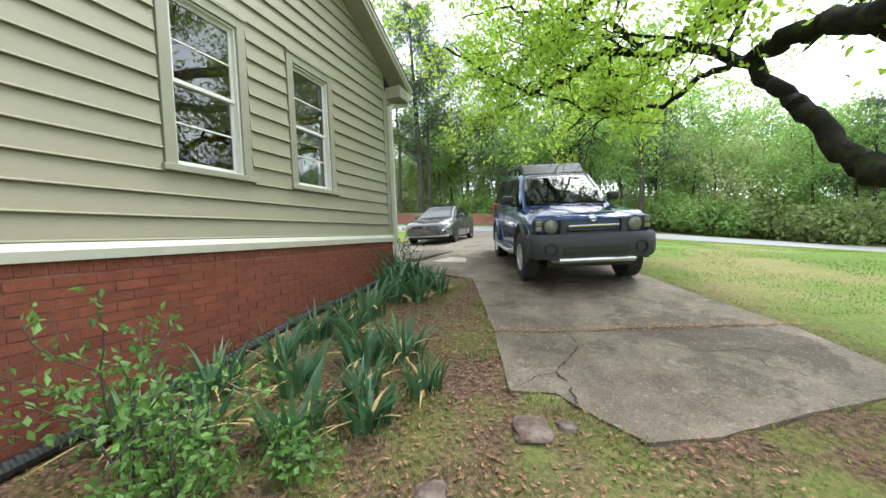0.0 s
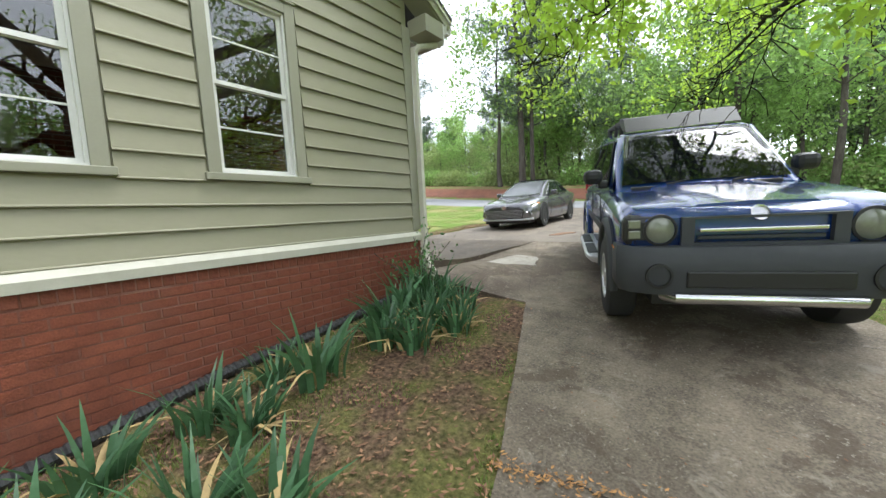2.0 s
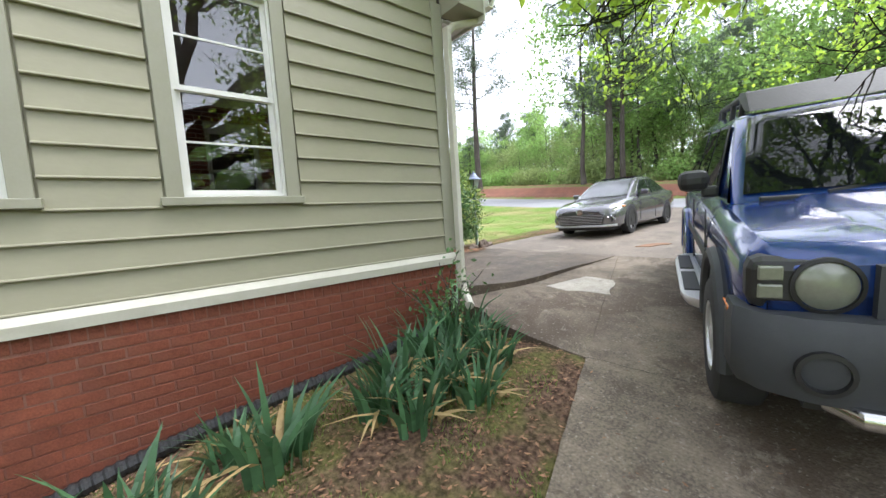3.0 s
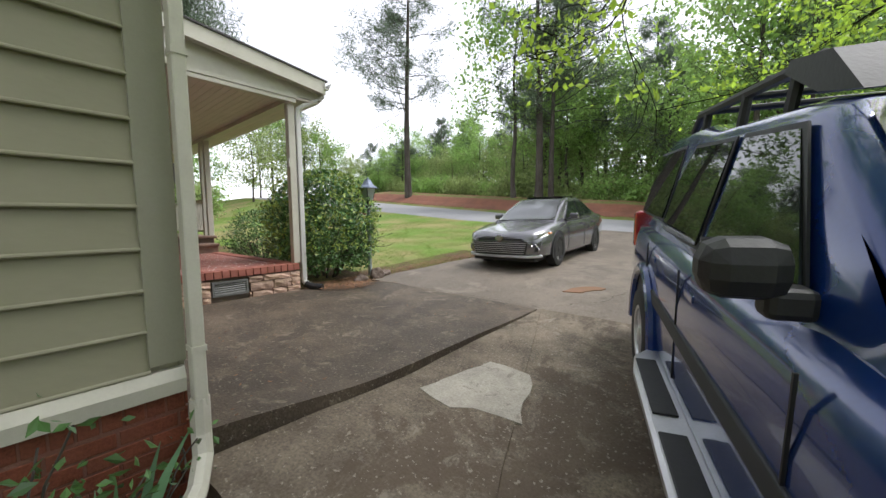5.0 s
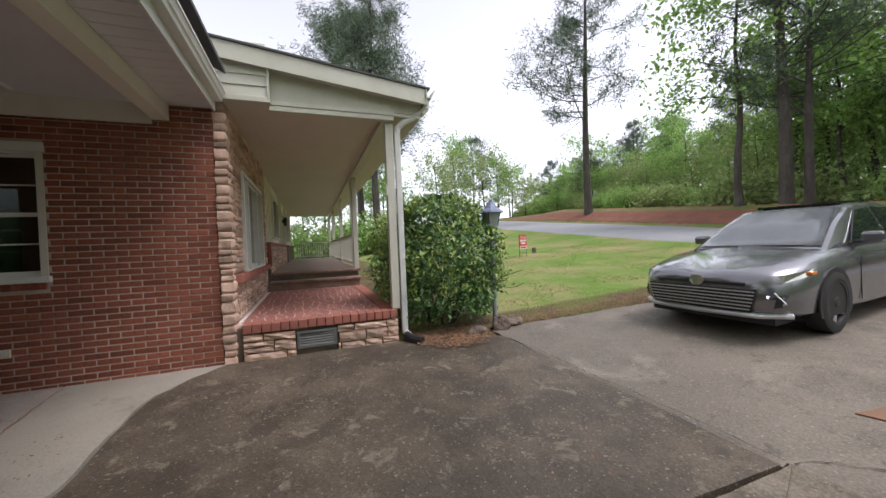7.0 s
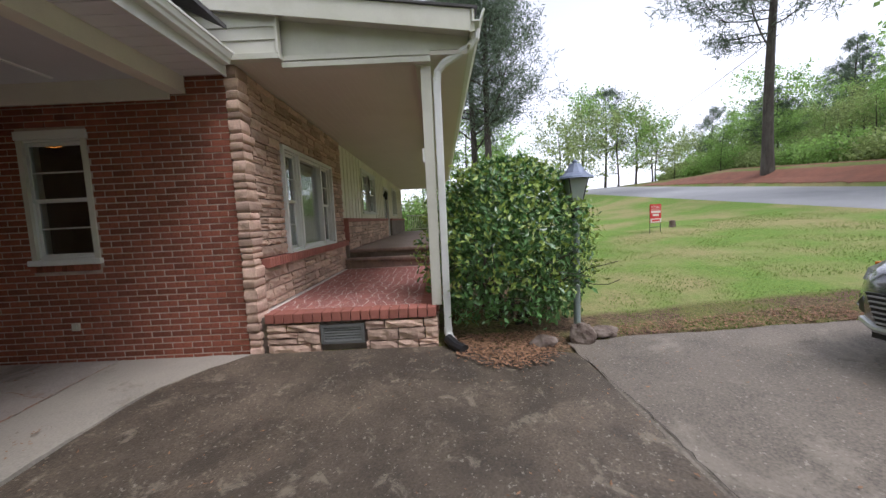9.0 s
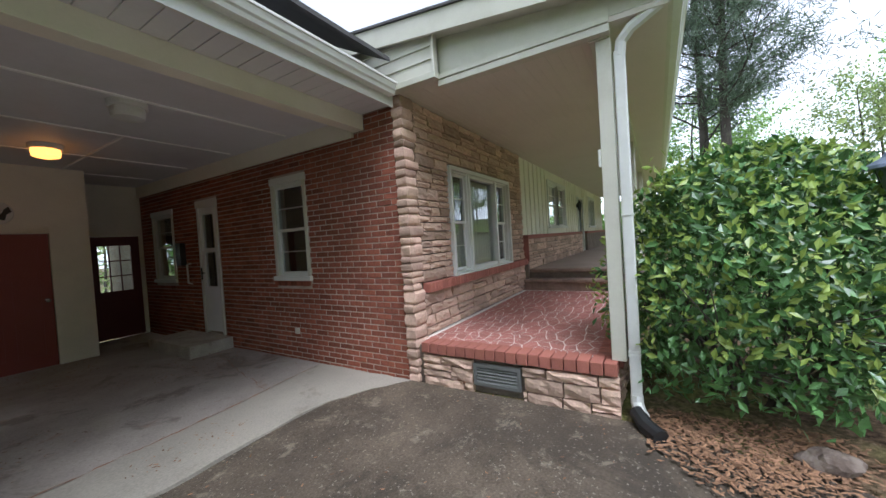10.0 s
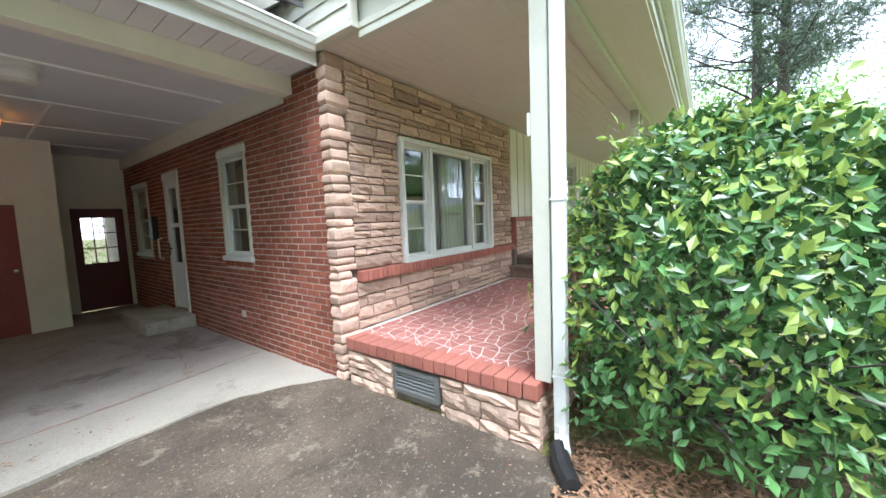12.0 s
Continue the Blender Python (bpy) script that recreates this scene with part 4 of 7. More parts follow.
# upper wall: stone wainscot, brick ledge, board and batten
W6 = (-14.05, -12.18, 2.68, 3.76)
DR = (-16.8, -15.95, 1.82, 3.62)
W7 = (-19.6, -18.2, 2.68, 3.76)
upper = tagged(part("wall_porch", wall(bmesh.new(), "y", 5.45, SY - 0.02, -22.0, -10.002, 1.7, 4.6, [W6, DR, W7]), M["cream"]), "cream board-and-batten porch wall over stone wainscot", "wall", kind="structure")
x = -10.1
while x > -22:
    if not any(w[0] - 0.05 < x < w[1] + 0.05 for w in (W6, DR, W7)):
        part("batten", box(x - 0.02, x + 0.02, SY - 0.02, SY + 0.0, 2.50, 4.04), M["cream"], upper)
    x -= 0.31
tagged(part("wainscot", bx(bx(box(-15.85, -10.03, SY - 0.018, SY + 0.10, 1.816, 2.42), -22, -16.9, SY - 0.018, SY + 0.10, 1.816, 2.42), -10.03, -9.985, SY + 0.002, SY + 0.10, 1.44, 2.42), M["stone_mortar"]), "stone wainscot under the porch windows", "wall", kind="structure")
for i, w in enumerate((W6, W7)):
    ob = tagged(new("window_%d" % (6 + i)), "white paired two-sash window on the porch", "window", kind="structure")
    m_ = (w[0] + w[1]) / 2
    sash_window("", "y", SY - 0.02, 1, (w[0], m_ - 0.03, w[2], w[3]), M["white"], M["white"], "", 0.06, 0.1, 1, 1, 0.05, parent=ob)
    sash_window("", "y", SY - 0.02, 1, (m_ + 0.03, w[1], w[2], w[3]), M["white"], M["white"], "", 0.06, 0.1, 1, 1, 0.05, parent=ob)
d4 = tagged(part("door_4", box(DR[0] + 0.01, DR[1] - 0.01, SY - 0.1, SY - 0.06, 1.83, 3.61), M["dark_metal"]), "dark front door on the porch", "door", kind="structure")
part("door_frame", bx(bx(box(DR[0] - 0.06, DR[0], SY - 0.02, SY + 0.02, 1.82, 3.68), DR[1], DR[1] + 0.06, SY - 0.02, SY + 0.02, 1.82, 3.68), DR[0], DR[1], SY - 0.02, SY + 0.02, 3.62, 3.68), M["white"], d4)
lant = thing("wall_lantern", pose(-15.7, SY + 0.0, 3.35), "small black wall lantern beside the front door", "lamp")
part("bracket", box(-0.03, 0.03, 0, 0.08, -0.05, 0.05), M["dark_metal"], lant)
part("housing", lathe(bmesh.new(), [(0.02, -0.16), (0.05, -0.14), (0.07, 0.06), (0.09, 0.07), (0.01, 0.16)], 6, pose(0, 0.1, 0)), M["dark_metal"], lant)

# porch ceiling, beams, roof
cl = box(-22, -6.24, SY - 0.2, 8.1, 4.06, 4.10)
for i in range(23):
    y = 5.78 + 0.1 * i
    bx(cl, -22, -6.26, y - 0.004, y + 0.004, 4.057, 4.0602)
tagged(part("ceiling_porch", cl, M["ceiling"]), "tan painted plank porch ceiling", "ceiling", kind="structure")
tagged(part("beam_porch", bx(box(-22, -6.30, 7.56, 7.70, 3.985, 4.058, 0.004), -6.325, -6.235, 6.2, 7.72, 4.0, 4.058, 0.004), M["cream_trim"]), "cream painted porch edge beam", "beam", kind="structure")


def proof(y):
    return 4.44 + 0.12 * (8.15 - y)


proof_ = tagged(new("roof_house"), "low dark shingled porch roof with cream fascia and gable boards", "roof", kind="structure")
part("shingles", prism(bmesh.new(), [(-22.3, 8.2, proof(8.2)), (-22.3, 2.5, proof(2.5)), (-22.3, 2.5, proof(2.5) - 0.025), (-22.3, 8.2, proof(8.2) - 0.025)], (16.22, 0, 0)), M["shingle"], proof_)
part("roof_deck", prism(bmesh.new(), [(-22.2, 8.12, proof(8.12) - 0.03), (-22.2, 2.5, proof(2.5) - 0.03), (-22.2, 2.5, 4.12), (-22.2, 8.12, 4.12)], (15.93, 0, 0)), M["cream_trim"], proof_)
part("rake_board", prism(bmesh.new(), [(-6.13, y, proof(y) - d) for y, d in ((8.17, 0.028), (4.2, 0.028), (4.2, 0.23), (8.17, 0.23))], (0.03, 0, 0)), M["cream_trim"], proof_)
part("rake_soffit", prism(bmesh.new(), [(-6.32, y, proof(y) - d) for y, d in ((8.12, 0.19), (5.9, 0.19), (5.9, 0.205), (8.12, 0.205))], (0.215, 0, 0)), M["cream_trim"], proof_)
part("frieze_board", bx(prism(bmesh.new(), [(-6.30, 6.22, 4.112), (-6.30, 7.72, 4.112), (-6.30, 7.72, proof(7.72) - 0.10), (-6.30, 6.22, proof(6.22) - 0.10)], (0.042, 0, 0)), -6.30, -6.226, 6.22, 7.72, 4.064, 4.11, 0.004), M["cream_trim"], proof_)
for i in range(5):
    z = 4.125 + 0.125 * i
    y1 = 6.19
    part("gable_board", prism(bmesh.new(), [(-6.215, 4.4, z), (-6.165, 4.4, z), (-6.18, 4.4, z + 0.13), (-6.215, 4.4, z + 0.13)], (0, y1 - 4.4, 0)), M["cream_trim"], proof_)
part("gable_end_trim", box(-6.225, -6.145, 6.19, 6.22, 4.11, 4.62, 0.004), M["cream_trim"], proof_)
part("gable_base_trim", box(-6.25, -6.15, 5.60, 6.22, 4.06, 4.122, 0.004), M["cream_trim"], proof_)
part("fascia", box(-22.2, -6.10, 8.125, 8.145, 4.20, 4.41), M["cream_trim"], proof_)
part("eave_soffit", box(-22.2, -6.14, 8.10, 8.124, 4.10, 4.12), M["cream_trim"], proof_)
gutter("gutter", (-22.2, 8.146, 4.29), (-6.08, 8.146, 4.29), proof_, 1)


def porch_post(x, y, z0, z1):
    t = thing("porch_post", pose(x, y, z0), "square cream painted wooden porch post", "post", "porch posts")
    part("shaft", box(-0.055, 0.055, -0.055, 0.055, 0, z1 - z0, 0.006), M["cream_trim"], t)
    return t


porch_post(-6.365, 7.665, 1.448, 3.984)
for px in (-10.25, -10.55, -14.2, -18.2, -21.8):
    porch_post(px, 7.62, 1.815, 3.984)
tagged(part("junction_box", box(-6.345, -6.30, 7.59, 7.609, 3.0, 3.14, 0.004), M["white"]), "small white box screwed to the porch post", "box")

d3 = tagged(new("downspout"), "off-white metal downspout beside the porch post", "downspout")
part("pipe", box(-6.36, -6.29, 7.735, 7.815, 1.16, 3.86, 0.01), M["white"], d3)
part("upper_elbow", tube(bmesh.new(), [(-6.25, 8.2, 4.30), (-6.25, 8.19, 4.21), (-6.27, 8.12, 4.13), (-6.3, 7.86, 4.0), (-6.325, 7.79, 3.93), (-6.325, 7.775, 3.82)], 0.043, 8), M["white"], d3)
part("lower_elbow", tube(bmesh.new(), [(-6.325, 7.775, 1.19), (-6.32, 7.775, 1.13), (-6.28, 7.79, 1.09), (-6.22, 7.82, 1.07)], 0.046, 8), M["white"], d3)
for z in (1.5, 1.53, 2.6):
    part("strap", box(-6.364, -6.286, 7.731, 7.819, z, z + 0.016), M["white"], d3)
part("drain_boot", tube(bmesh.new(), [(-6.26, 7.77, 1.085), (-6.14, 7.84, 1.04), (-6.02, 7.93, 1.03)], [0.055, 0.06, 0.06], 10), M["black_plastic"], d3, "black plastic drain boot")


def railing(p0, p1, z, h=0.85):
    """A balustrade with top and bottom rail and square balusters."""
    a, b = Vector(p0), Vector(p1)
    d = b - a
    t = thing("porch_railing", Matrix.Translation((a.x, a.y, z)) @ Matrix.Rotation(math.atan2(d.y, d.x), 4, "Z"), "cream painted wooden porch balustrade", "railing", "porch railings")
    L = d.length
    part("top_rail", box(0, L, -0.035, 0.035, h - 0.05, h, 0.006), M["cream_trim"], t)
    part("bottom_rail", box(0, L, -0.025, 0.025, 0.08, 0.12, 0.004), M["cream_trim"], t)
    first = None
    k = int(L / 0.11)
    for i in range(1, k):
        if first is None:
            first = part("baluster", box(-0.014, 0.014, -0.014, 0.014, 0.12, h - 0.05), M["cream_trim"], t)
            me = first.data
        else:
            first = new("baluster", me)
            first.parent = t
        first.location.x = L * i / k
    return t


railing((-10.62, 7.62), (-14.14, 7.62), 1.815)
railing((-14.26, 7.62), (-18.14, 7.62), 1.815)
railing((-18.26, 7.62), (-21.74, 7.62), 1.815)
railing((-21.8, 7.56), (-21.8, 5.9), 1.815)

vent = thing("foundation_vent", pose(-6.262, 6.39, 1.09), "grey metal louvred vent set in the stone porch base", "vent")
part("vent_frame", wall(bmesh.new(), "x", 0, 0.03, 0, 0.47, 0, 0.21, [(0.03, 0.44, 0.03, 0.18)]), mat("grey_vent_metal", (0.16, 0.16, 0.15), 0.6, 0.3, var=0.2), vent)
part("backing", box(-0.01, 0.004, 0.03, 0.44, 0.03, 0.18), M["dark_metal"], vent)
for i in range(5):
    part("slat", prism(bmesh.new(), [(0.006, 0.03, 0.035 + 0.03 * i), (0.022, 0.03, 0.03 + 0.03 * i), (0.024, 0.03, 0.034 + 0.03 * i), (0.008, 0.03, 0.052 + 0.03 * i)], (0, 0.41, 0)), bpy.data.materials["grey_vent_metal"], vent)


# ---- sport utility vehicle ----
def mirror_ring(half):
    """A closed ring from half a section (y, z) given from the bottom middle up to the top middle."""
    return half + [(-y, z) for y, z in half[::-1]]


def ring(x, half):
    return [(x, y, z) for y, z in mirror_ring(half)]


def lathe_open(bm, profile, n, m):
    lathe(bm, profile, n, m)
    bm.faces.ensure_lookup_table()
    bmesh.ops.delete(bm, geom=[bm.faces[len(bm.faces) - 2]], context="FACES")
    return bm


def wheel(parent, x, y, r, w, side, spokes, rim_r, dark=False):
    """A wheel at (x, y): tyre with tread shoulders, rim with spokes and hub. side: +1 for the outside towards +y."""
    m = Matrix.Translation((x, y, r)) @ pose(0, 0, 0, -90 * side)
    t = part("wheel", lathe(bmesh.new(), [(rim_r - 0.01, -w * 0.5), (r - 0.04, -w * 0.5), (r - 0.008, -w * 0.42), (r, -w * 0.25), (r, w * 0.25), (r - 0.008, w * 0.42), (r - 0.05, w * 0.5), (rim_r + 0.01, w * 0.49), (rim_r, w * 0.44), (rim_r - 0.02, w * 0.1)], 40, m), M["rubber"], parent, "black rubber tyre", True)
    part("rim", lathe_open(bmesh.new(), [(rim_r + 0.004, w * 0.46), (rim_r + 0.004, w * 0.485), (rim_r - 0.018, w * 0.47), (rim_r - 0.03, w * 0.2), (0.02, w * 0.2)], 40, m), M["dark_metal"] if dark else M["alloy"], t)
    for k in range(spokes):
        bm = bmesh.new()
        a = 2 * math.pi * k / spokes
        for s in ((-1, 1) if dark else (0,)):
            a2 = a + s * 0.12
            d = Vector((math.cos(a2), math.sin(a2), 0))
            n_ = Vector((-d.y, d.x, 0))
            h0, h1 = (0.016, 0.013) if dark else (0.05, 0.04)
            prism(bm, [m @ (d * q + n_ * h + Vector((0, 0, w * 0.27))) for q, h in ((0.03, -h0), (rim_r - 0.015, -h1), (rim_r - 0.015, h1), (0.03, h0))], m.to_3x3() @ Vector((0, 0, w * 0.15)))
        part("spoke", bm, M["alloy"], t)
    part("hub_cap", lathe(bmesh.new(), [(0.06, w * 0.25), (0.06, w * 0.43), (0.045, w * 0.47), (0.01, w * 0.48)], 18, m), M["alloy"] if not dark else M["dark_metal"], t)
    return t


def panel(name, pts, out, material, parent, label=""):
    """A thin panel over a body surface: corner points and the outward way."""
    bm = bmesh.new()
    o = Vector(out)
    prism(bm, [Vector(p) for p in pts], o)
    return part(name, bm, material, parent, label)


def curved_glass(secs, x0, x1, inset, lift, n=9, m=10):
    """A windscreen that follows a cabin's sections (x, foot, half width there, roof height, half width there) between two stations."""
    xs_ = [q[0] for q in secs][::-1]
    bm = bmesh.new()
    rows = []
    for i in range(n):
        x = x0 + (x1 - x0) * i / (n - 1)
        zt = float(np.interp(x, xs_, [q[3] for q in secs][::-1]))
        wt = float(np.interp(x, xs_, [q[4] for q in secs][::-1])) - inset
        rows.append([bm.verts.new((x + lift * 0.6, wt * (2 * k / m - 1), zt + 0.013 * (1 - (2 * k / m - 1) ** 2) + lift)) for k in range(m + 1)])
    for r0, r1 in zip(rows, rows[1:]):
        for k in range(m):
            bm.faces.new((r0[k], r0[k + 1], r1[k + 1], r1[k]))
    bmesh.ops.solidify(bm, geom=bm.faces[:], thickness=0.006)
    return bm


SUV_M = Matrix.Translation((0.465, 5.72, land(0.08, 5.62) + 0.02)) @ Matrix.Rotation(math.atan2(-0.945, 0.327), 4, "Z") @ pose(0, 0, 0, 0, 5.0, 0) @ Matrix.Diagonal((1.055, 1.055, 1.12, 1))
suv = thing("sport_utility_vehicle", SUV_M, "dark blue boxy off-road vehicle parked on the concrete drive", "car")


def low_sec(zb, zt, w, crown=0.02, sh=0.09):
    return [(0, zb), (w - 0.08, zb), (w - 0.01, zb + 0.06), (w, zb + 0.2), (w, zt - 0.24), (w - 0.015, zt - 0.12), (w - 0.04, zt - 0.05), (w - sh, zt), (w * 0.5, zt + crown * 0.8), (0, zt + crown)]


st = [(0.66, 0.62, 0.93, 0.78), (0.60, 0.5, 0.985, 0.83), (0.45, 0.45, 1.02, 0.865), (0.1, 0.42, 1.055, 0.88), (-0.5, 0.40, 1.09, 0.88), (-0.75, 0.38, 1.11, 0.88), (-1.6, 0.38, 1.12, 0.885), (-2.6, 0.40, 1.125, 0.885), (-3.3, 0.45, 1.13, 0.875), (-3.6, 0.5, 1.12, 0.85), (-3.68, 0.6, 1.10, 0.80)]
body = part("body", loft(bmesh.new(), [ring(x, low_sec(a, b, w)) for x, a, b, w in st]), M["blue"], suv, "glossy dark blue painted body", True)
gs = [(-0.42, 1.09, 0.78, 1.10, 0.75), (-0.78, 1.10, 0.80, 1.40, 0.685), (-1.12, 1.10, 0.81, 1.665, 0.63), (-1.3, 1.10, 0.815, 1.70, 0.625), (-2.2, 1.11, 0.815, 1.725, 0.625), (-2.5, 1.11, 0.815, 1.78, 0.62), (-3.3, 1.12, 0.80, 1.79, 0.60), (-3.52, 1.12, 0.79, 1.74, 0.58), (-3.64, 1.11, 0.77, 1.2, 0.73)]
cabin = part("cabin", loft(bmesh.new(), [ring(x, [(0, zb), (wb, zb), (wb - (wb - wt) * 0.4, zb + (zt - zb) * 0.42), (wt + 0.04, zt - 0.07), (wt + 0.01, zt - 0.025), (wt - 0.06, zt), (0, zt + 0.015)]) for x, zb, wb, zt, wt in gs]), M["blue"], suv, "glossy dark blue cabin with roof", True)


def side_y(z, x):
    """Half width of the cabin flank at a height."""
    t = (z - 1.11) / 0.55
    return 0.813 - 0.150 * t


# glass
part("windscreen", curved_glass(gs, -0.46, -1.09, 0.045, 0.012), M["car_glass"], suv, "dark reflecting windscreen", True)
for s in (1, -1):
    for nm, q in (("front_side_window", [(-0.80, 1.155), (-1.17, 1.60), (-1.62, 1.62), (-1.62, 1.155)]), ("rear_side_window", [(-1.74, 1.155), (-1.74, 1.62), (-2.36, 1.64), (-2.52, 1.45), (-2.52, 1.155)]), ("quarter_window", [(-2.64, 1.21), (-2.64, 1.66), (-3.40, 1.66), (-3.50, 1.21)])):
        panel(nm, [(x, s * (side_y(z, x) + 0.004), z) for x, z in q], (0, s * 0.01, 0.003), M["car_glass"], suv)
        panel("window_rubber", [(x + (0.02 if x > (q[0][0] + q[2][0]) / 2 else -0.02), s * (side_y(z, x) - 0.002), z + (0.02 if z > 1.4 else -0.02)) for x, z in q], (0, s * 0.008, 0.002), M["black_plastic"], suv)
    part("side_moulding", box(-2.45, 0.0 - 0.55, s * 0.883 - 0.012, s * 0.883 + 0.012, 0.70, 0.78, 0.008), M["grey_plastic"], suv)
    for x in (-0.62, -1.68, -2.58):
        part("door_seam", box(x - 0.004, x + 0.004, s * 0.884 - 0.006, s * 0.884 + 0.003, 0.50, 1.05), M["black_plastic"], suv)
    for x in (-1.52, -2.40):
        part("door_handle", box(x - 0.07, x + 0.07, s * 0.87 - 0.01, s * 0.885 + 0.03, 0.945, 0.985, 0.01), M["blue"], suv)
    rb_ = bmesh.new()
    loft(rb_, [[(x, s * (0.86 + a * w), 0.40 + b) for a, b in ((0, -0.03), (0.85, -0.03), (1, -0.01), (1, 0.02), (0.9, 0.035), (0, 0.035))] for x, w in ((-0.44, 0.05), (-0.56, 0.15), (-0.75, 0.175), (-1.9, 0.175), (-2.08, 0.15), (-2.2, 0.05))])
    sb = part("side_step", rb_, M["alloy"], suv, "broad satin silver side step", True)
    for x in (-1.0, -1.72):
        part("tread_pad", box(x - 0.29, x + 0.29, s * 0.955 - 0.055, s * 0.955 + 0.055, 0.433, 0.445, 0.005), M["black_plastic"], sb)
    # mirrors
    mp_ = bmesh.new()
    bx(mp_, -0.86, -0.70, min(s * 0.85, s * 1.05), max(s * 0.85, s * 1.05), 1.17, 1.32, 0.055)
    mi = part("door_mirror", mp_, M["black_plastic"], suv, "large black door mirror")
    part("mirror_arm", box(-0.83, -0.74, min(s * 0.79, s * 0.9), max(s * 0.79, s * 0.9), 1.12, 1.20, 0.02), M["black_plastic"], mi)
    part("mirror_glass", box(-0.866, -0.861, min(s * 0.88, s * 1.02), max(s * 0.88, s * 1.02), 1.19, 1.31), M["chrome"], mi)
    # wheel arches and wheels
    for x, nm in ((0.0, "front"), (-2.65, "rear")):
        bm = bmesh.new()
        lathe(bm, [(0.445, -0.012), (0.445, 0.006), (0.40, 0.008)], 36, Matrix.Translation((x, s * 0.878, 0.40)) @ pose(0, 0, 0, -90 * s))
        bmesh.ops.bisect_plane(bm, geom=bm.verts[:] + bm.edges[:] + bm.faces[:], plane_co=(0, 0, 0.36), plane_no=(0, 0, -1), clear_outer=True)
        part("wheel_well", bm, M["black_plastic"], suv)
        arc = [(x + 0.455 * math.cos(a), s * 0.893, 0.40 + 0.455 * math.sin(a)) for a in np.linspace(-0.1, math.pi + 0.1, 22)]
        part("arch_flare", tube(bmesh.new(), arc, 0.038, 8), M["grey_plastic"] if x == 0 else M["blue"], suv, "", True)
        wheel(suv, x, s * 0.80, 0.365, 0.24, s, 5 if x else 5, 0.20)
    # tail lamp, roof rail
    part("tail_lamp", box(-3.655, -3.52, min(s * 0.74, s * 0.856), max(s * 0.74, s * 0.856), 0.86, 1.20, 0.03), M["red_lens"], suv, "tall red tail lamp")
    rk = bmesh.new()
    tube(rk, [(-1.25, s * 0.50, 1.735), (-1.45, s * 0.53, 1.86), (-2.9, s * 0.53, 1.90), (-3.1, s * 0.52, 1.80)], 0.028, 8)
    rail = part("roof_rail", rk, M["black_plastic"], suv, "black tubular roof rack rail", True)
    for x in (-1.6, -2.1, -2.75):
        part("rail_foot", tube(bmesh.new(), [(x, s * 0.55, 1.70), (x, s * 0.53, 1.88)], 0.025, 8), M["black_plastic"], rail)
    # headlamps
    part("lamp_housing", box(0.50, 0.662, min(s * 0.47, s * 0.845), max(s * 0.47, s * 0.845), 0.745, 0.965, 0.05), M["black_plastic"], suv)
    hl = part("headlight", lathe(bmesh.new(), [(0.098, 0), (0.094, 0.02), (0.07, 0.036), (0.01, 0.045)], 28, Matrix.Translation((0.645, s * 0.60, 0.858)) @ pose(0, 0, 0, 0, 90, 0)), M["headlight"], suv, "round hazy headlight", True)
    part("lamp_bezel", lathe(bmesh.new(), [(0.112, 0), (0.112, 0.016), (0.098, 0.02), (0.098, 0.0)], 28, Matrix.Translation((0.655, s * 0.60, 0.858)) @ pose(0, 0, 0, 0, 90, 0)), M["black_plastic"], hl)
    for zz in (0.80, 0.875):
        part("turn_signal", box(0.64, 0.673, min(s * 0.73, s * 0.815), max(s * 0.73, s * 0.815), zz, zz + 0.06, 0.008), M["headlight"], suv)
    part("side_marker", box(0.42, 0.56, min(s * 0.865, s * 0.902), max(s * 0.865, s * 0.902), 0.70, 0.725, 0.005), M["amber"], suv, "small amber side marker")
    part("fog_recess", lathe(bmesh.new(), [(0.088, -0.02), (0.088, 0.018), (0.072, 0.02), (0.066, -0.015)], 24, Matrix.Translation((0.80, s * 0.63, 0.56)) @ pose(0, 0, 0, 0, 90, 0)), M["black_plastic"], suv)

bp_ = [(0.50, 0.905, 0.45, 0.735), (0.66, 0.90, 0.43, 0.74), (0.74, 0.83, 0.42, 0.735), (0.79, 0.68, 0.42, 0.73), (0.81, 0.4, 0.42, 0.73)]
bm = bmesh.new()
outer = [(x, w, a, b) for x, w, a, b in bp_]
prof = [(x, w) for x, w, a, b in outer] + [(x, -w) for x, w, a, b in outer[::-1]]
bw_ = [(x, y) for x, y in prof]
loft(bm, [[(x - 0.02, y * 0.97, 0.42) for x, y in bw_], [(x, y, 0.47) for x, y in bw_], [(x + 0.01, y, 0.60) for x, y in bw_], [(x, y, 0.70) for x, y in bw_], [(x - 0.04, y * 0.985, 0.75) for x, y in bw_]])
bump_ = part("front_bumper", bm, M["grey_plastic"], suv, "dark grey plastic front bumper", True)
part("lower_intake", box(0.78, 0.832, -0.46, 0.46, 0.485, 0.60, 0.012), M["dark_metal"], bump_)
part("skid_bar", tube(bmesh.new(), [(0.70, -0.58, 0.40), (0.80, -0.52, 0.405), (0.82, 0.0, 0.41), (0.80, 0.52, 0.405), (0.70, 0.58, 0.40)], 0.04, 10), M["chrome"], bump_, "satin silver skid bar", True)
gr = part("grille", wall(bmesh.new(), "x", 0.60, 0.70, -0.47, 0.47, 0.745, 0.945, [(-0.39, 0.39, 0.768, 0.932)]), M["grey_plastic"], suv, "dark grey grille surround")
part("grille_back", box(0.62, 0.64, -0.37, 0.37, 0.77, 0.93), M["dark_metal"], gr)
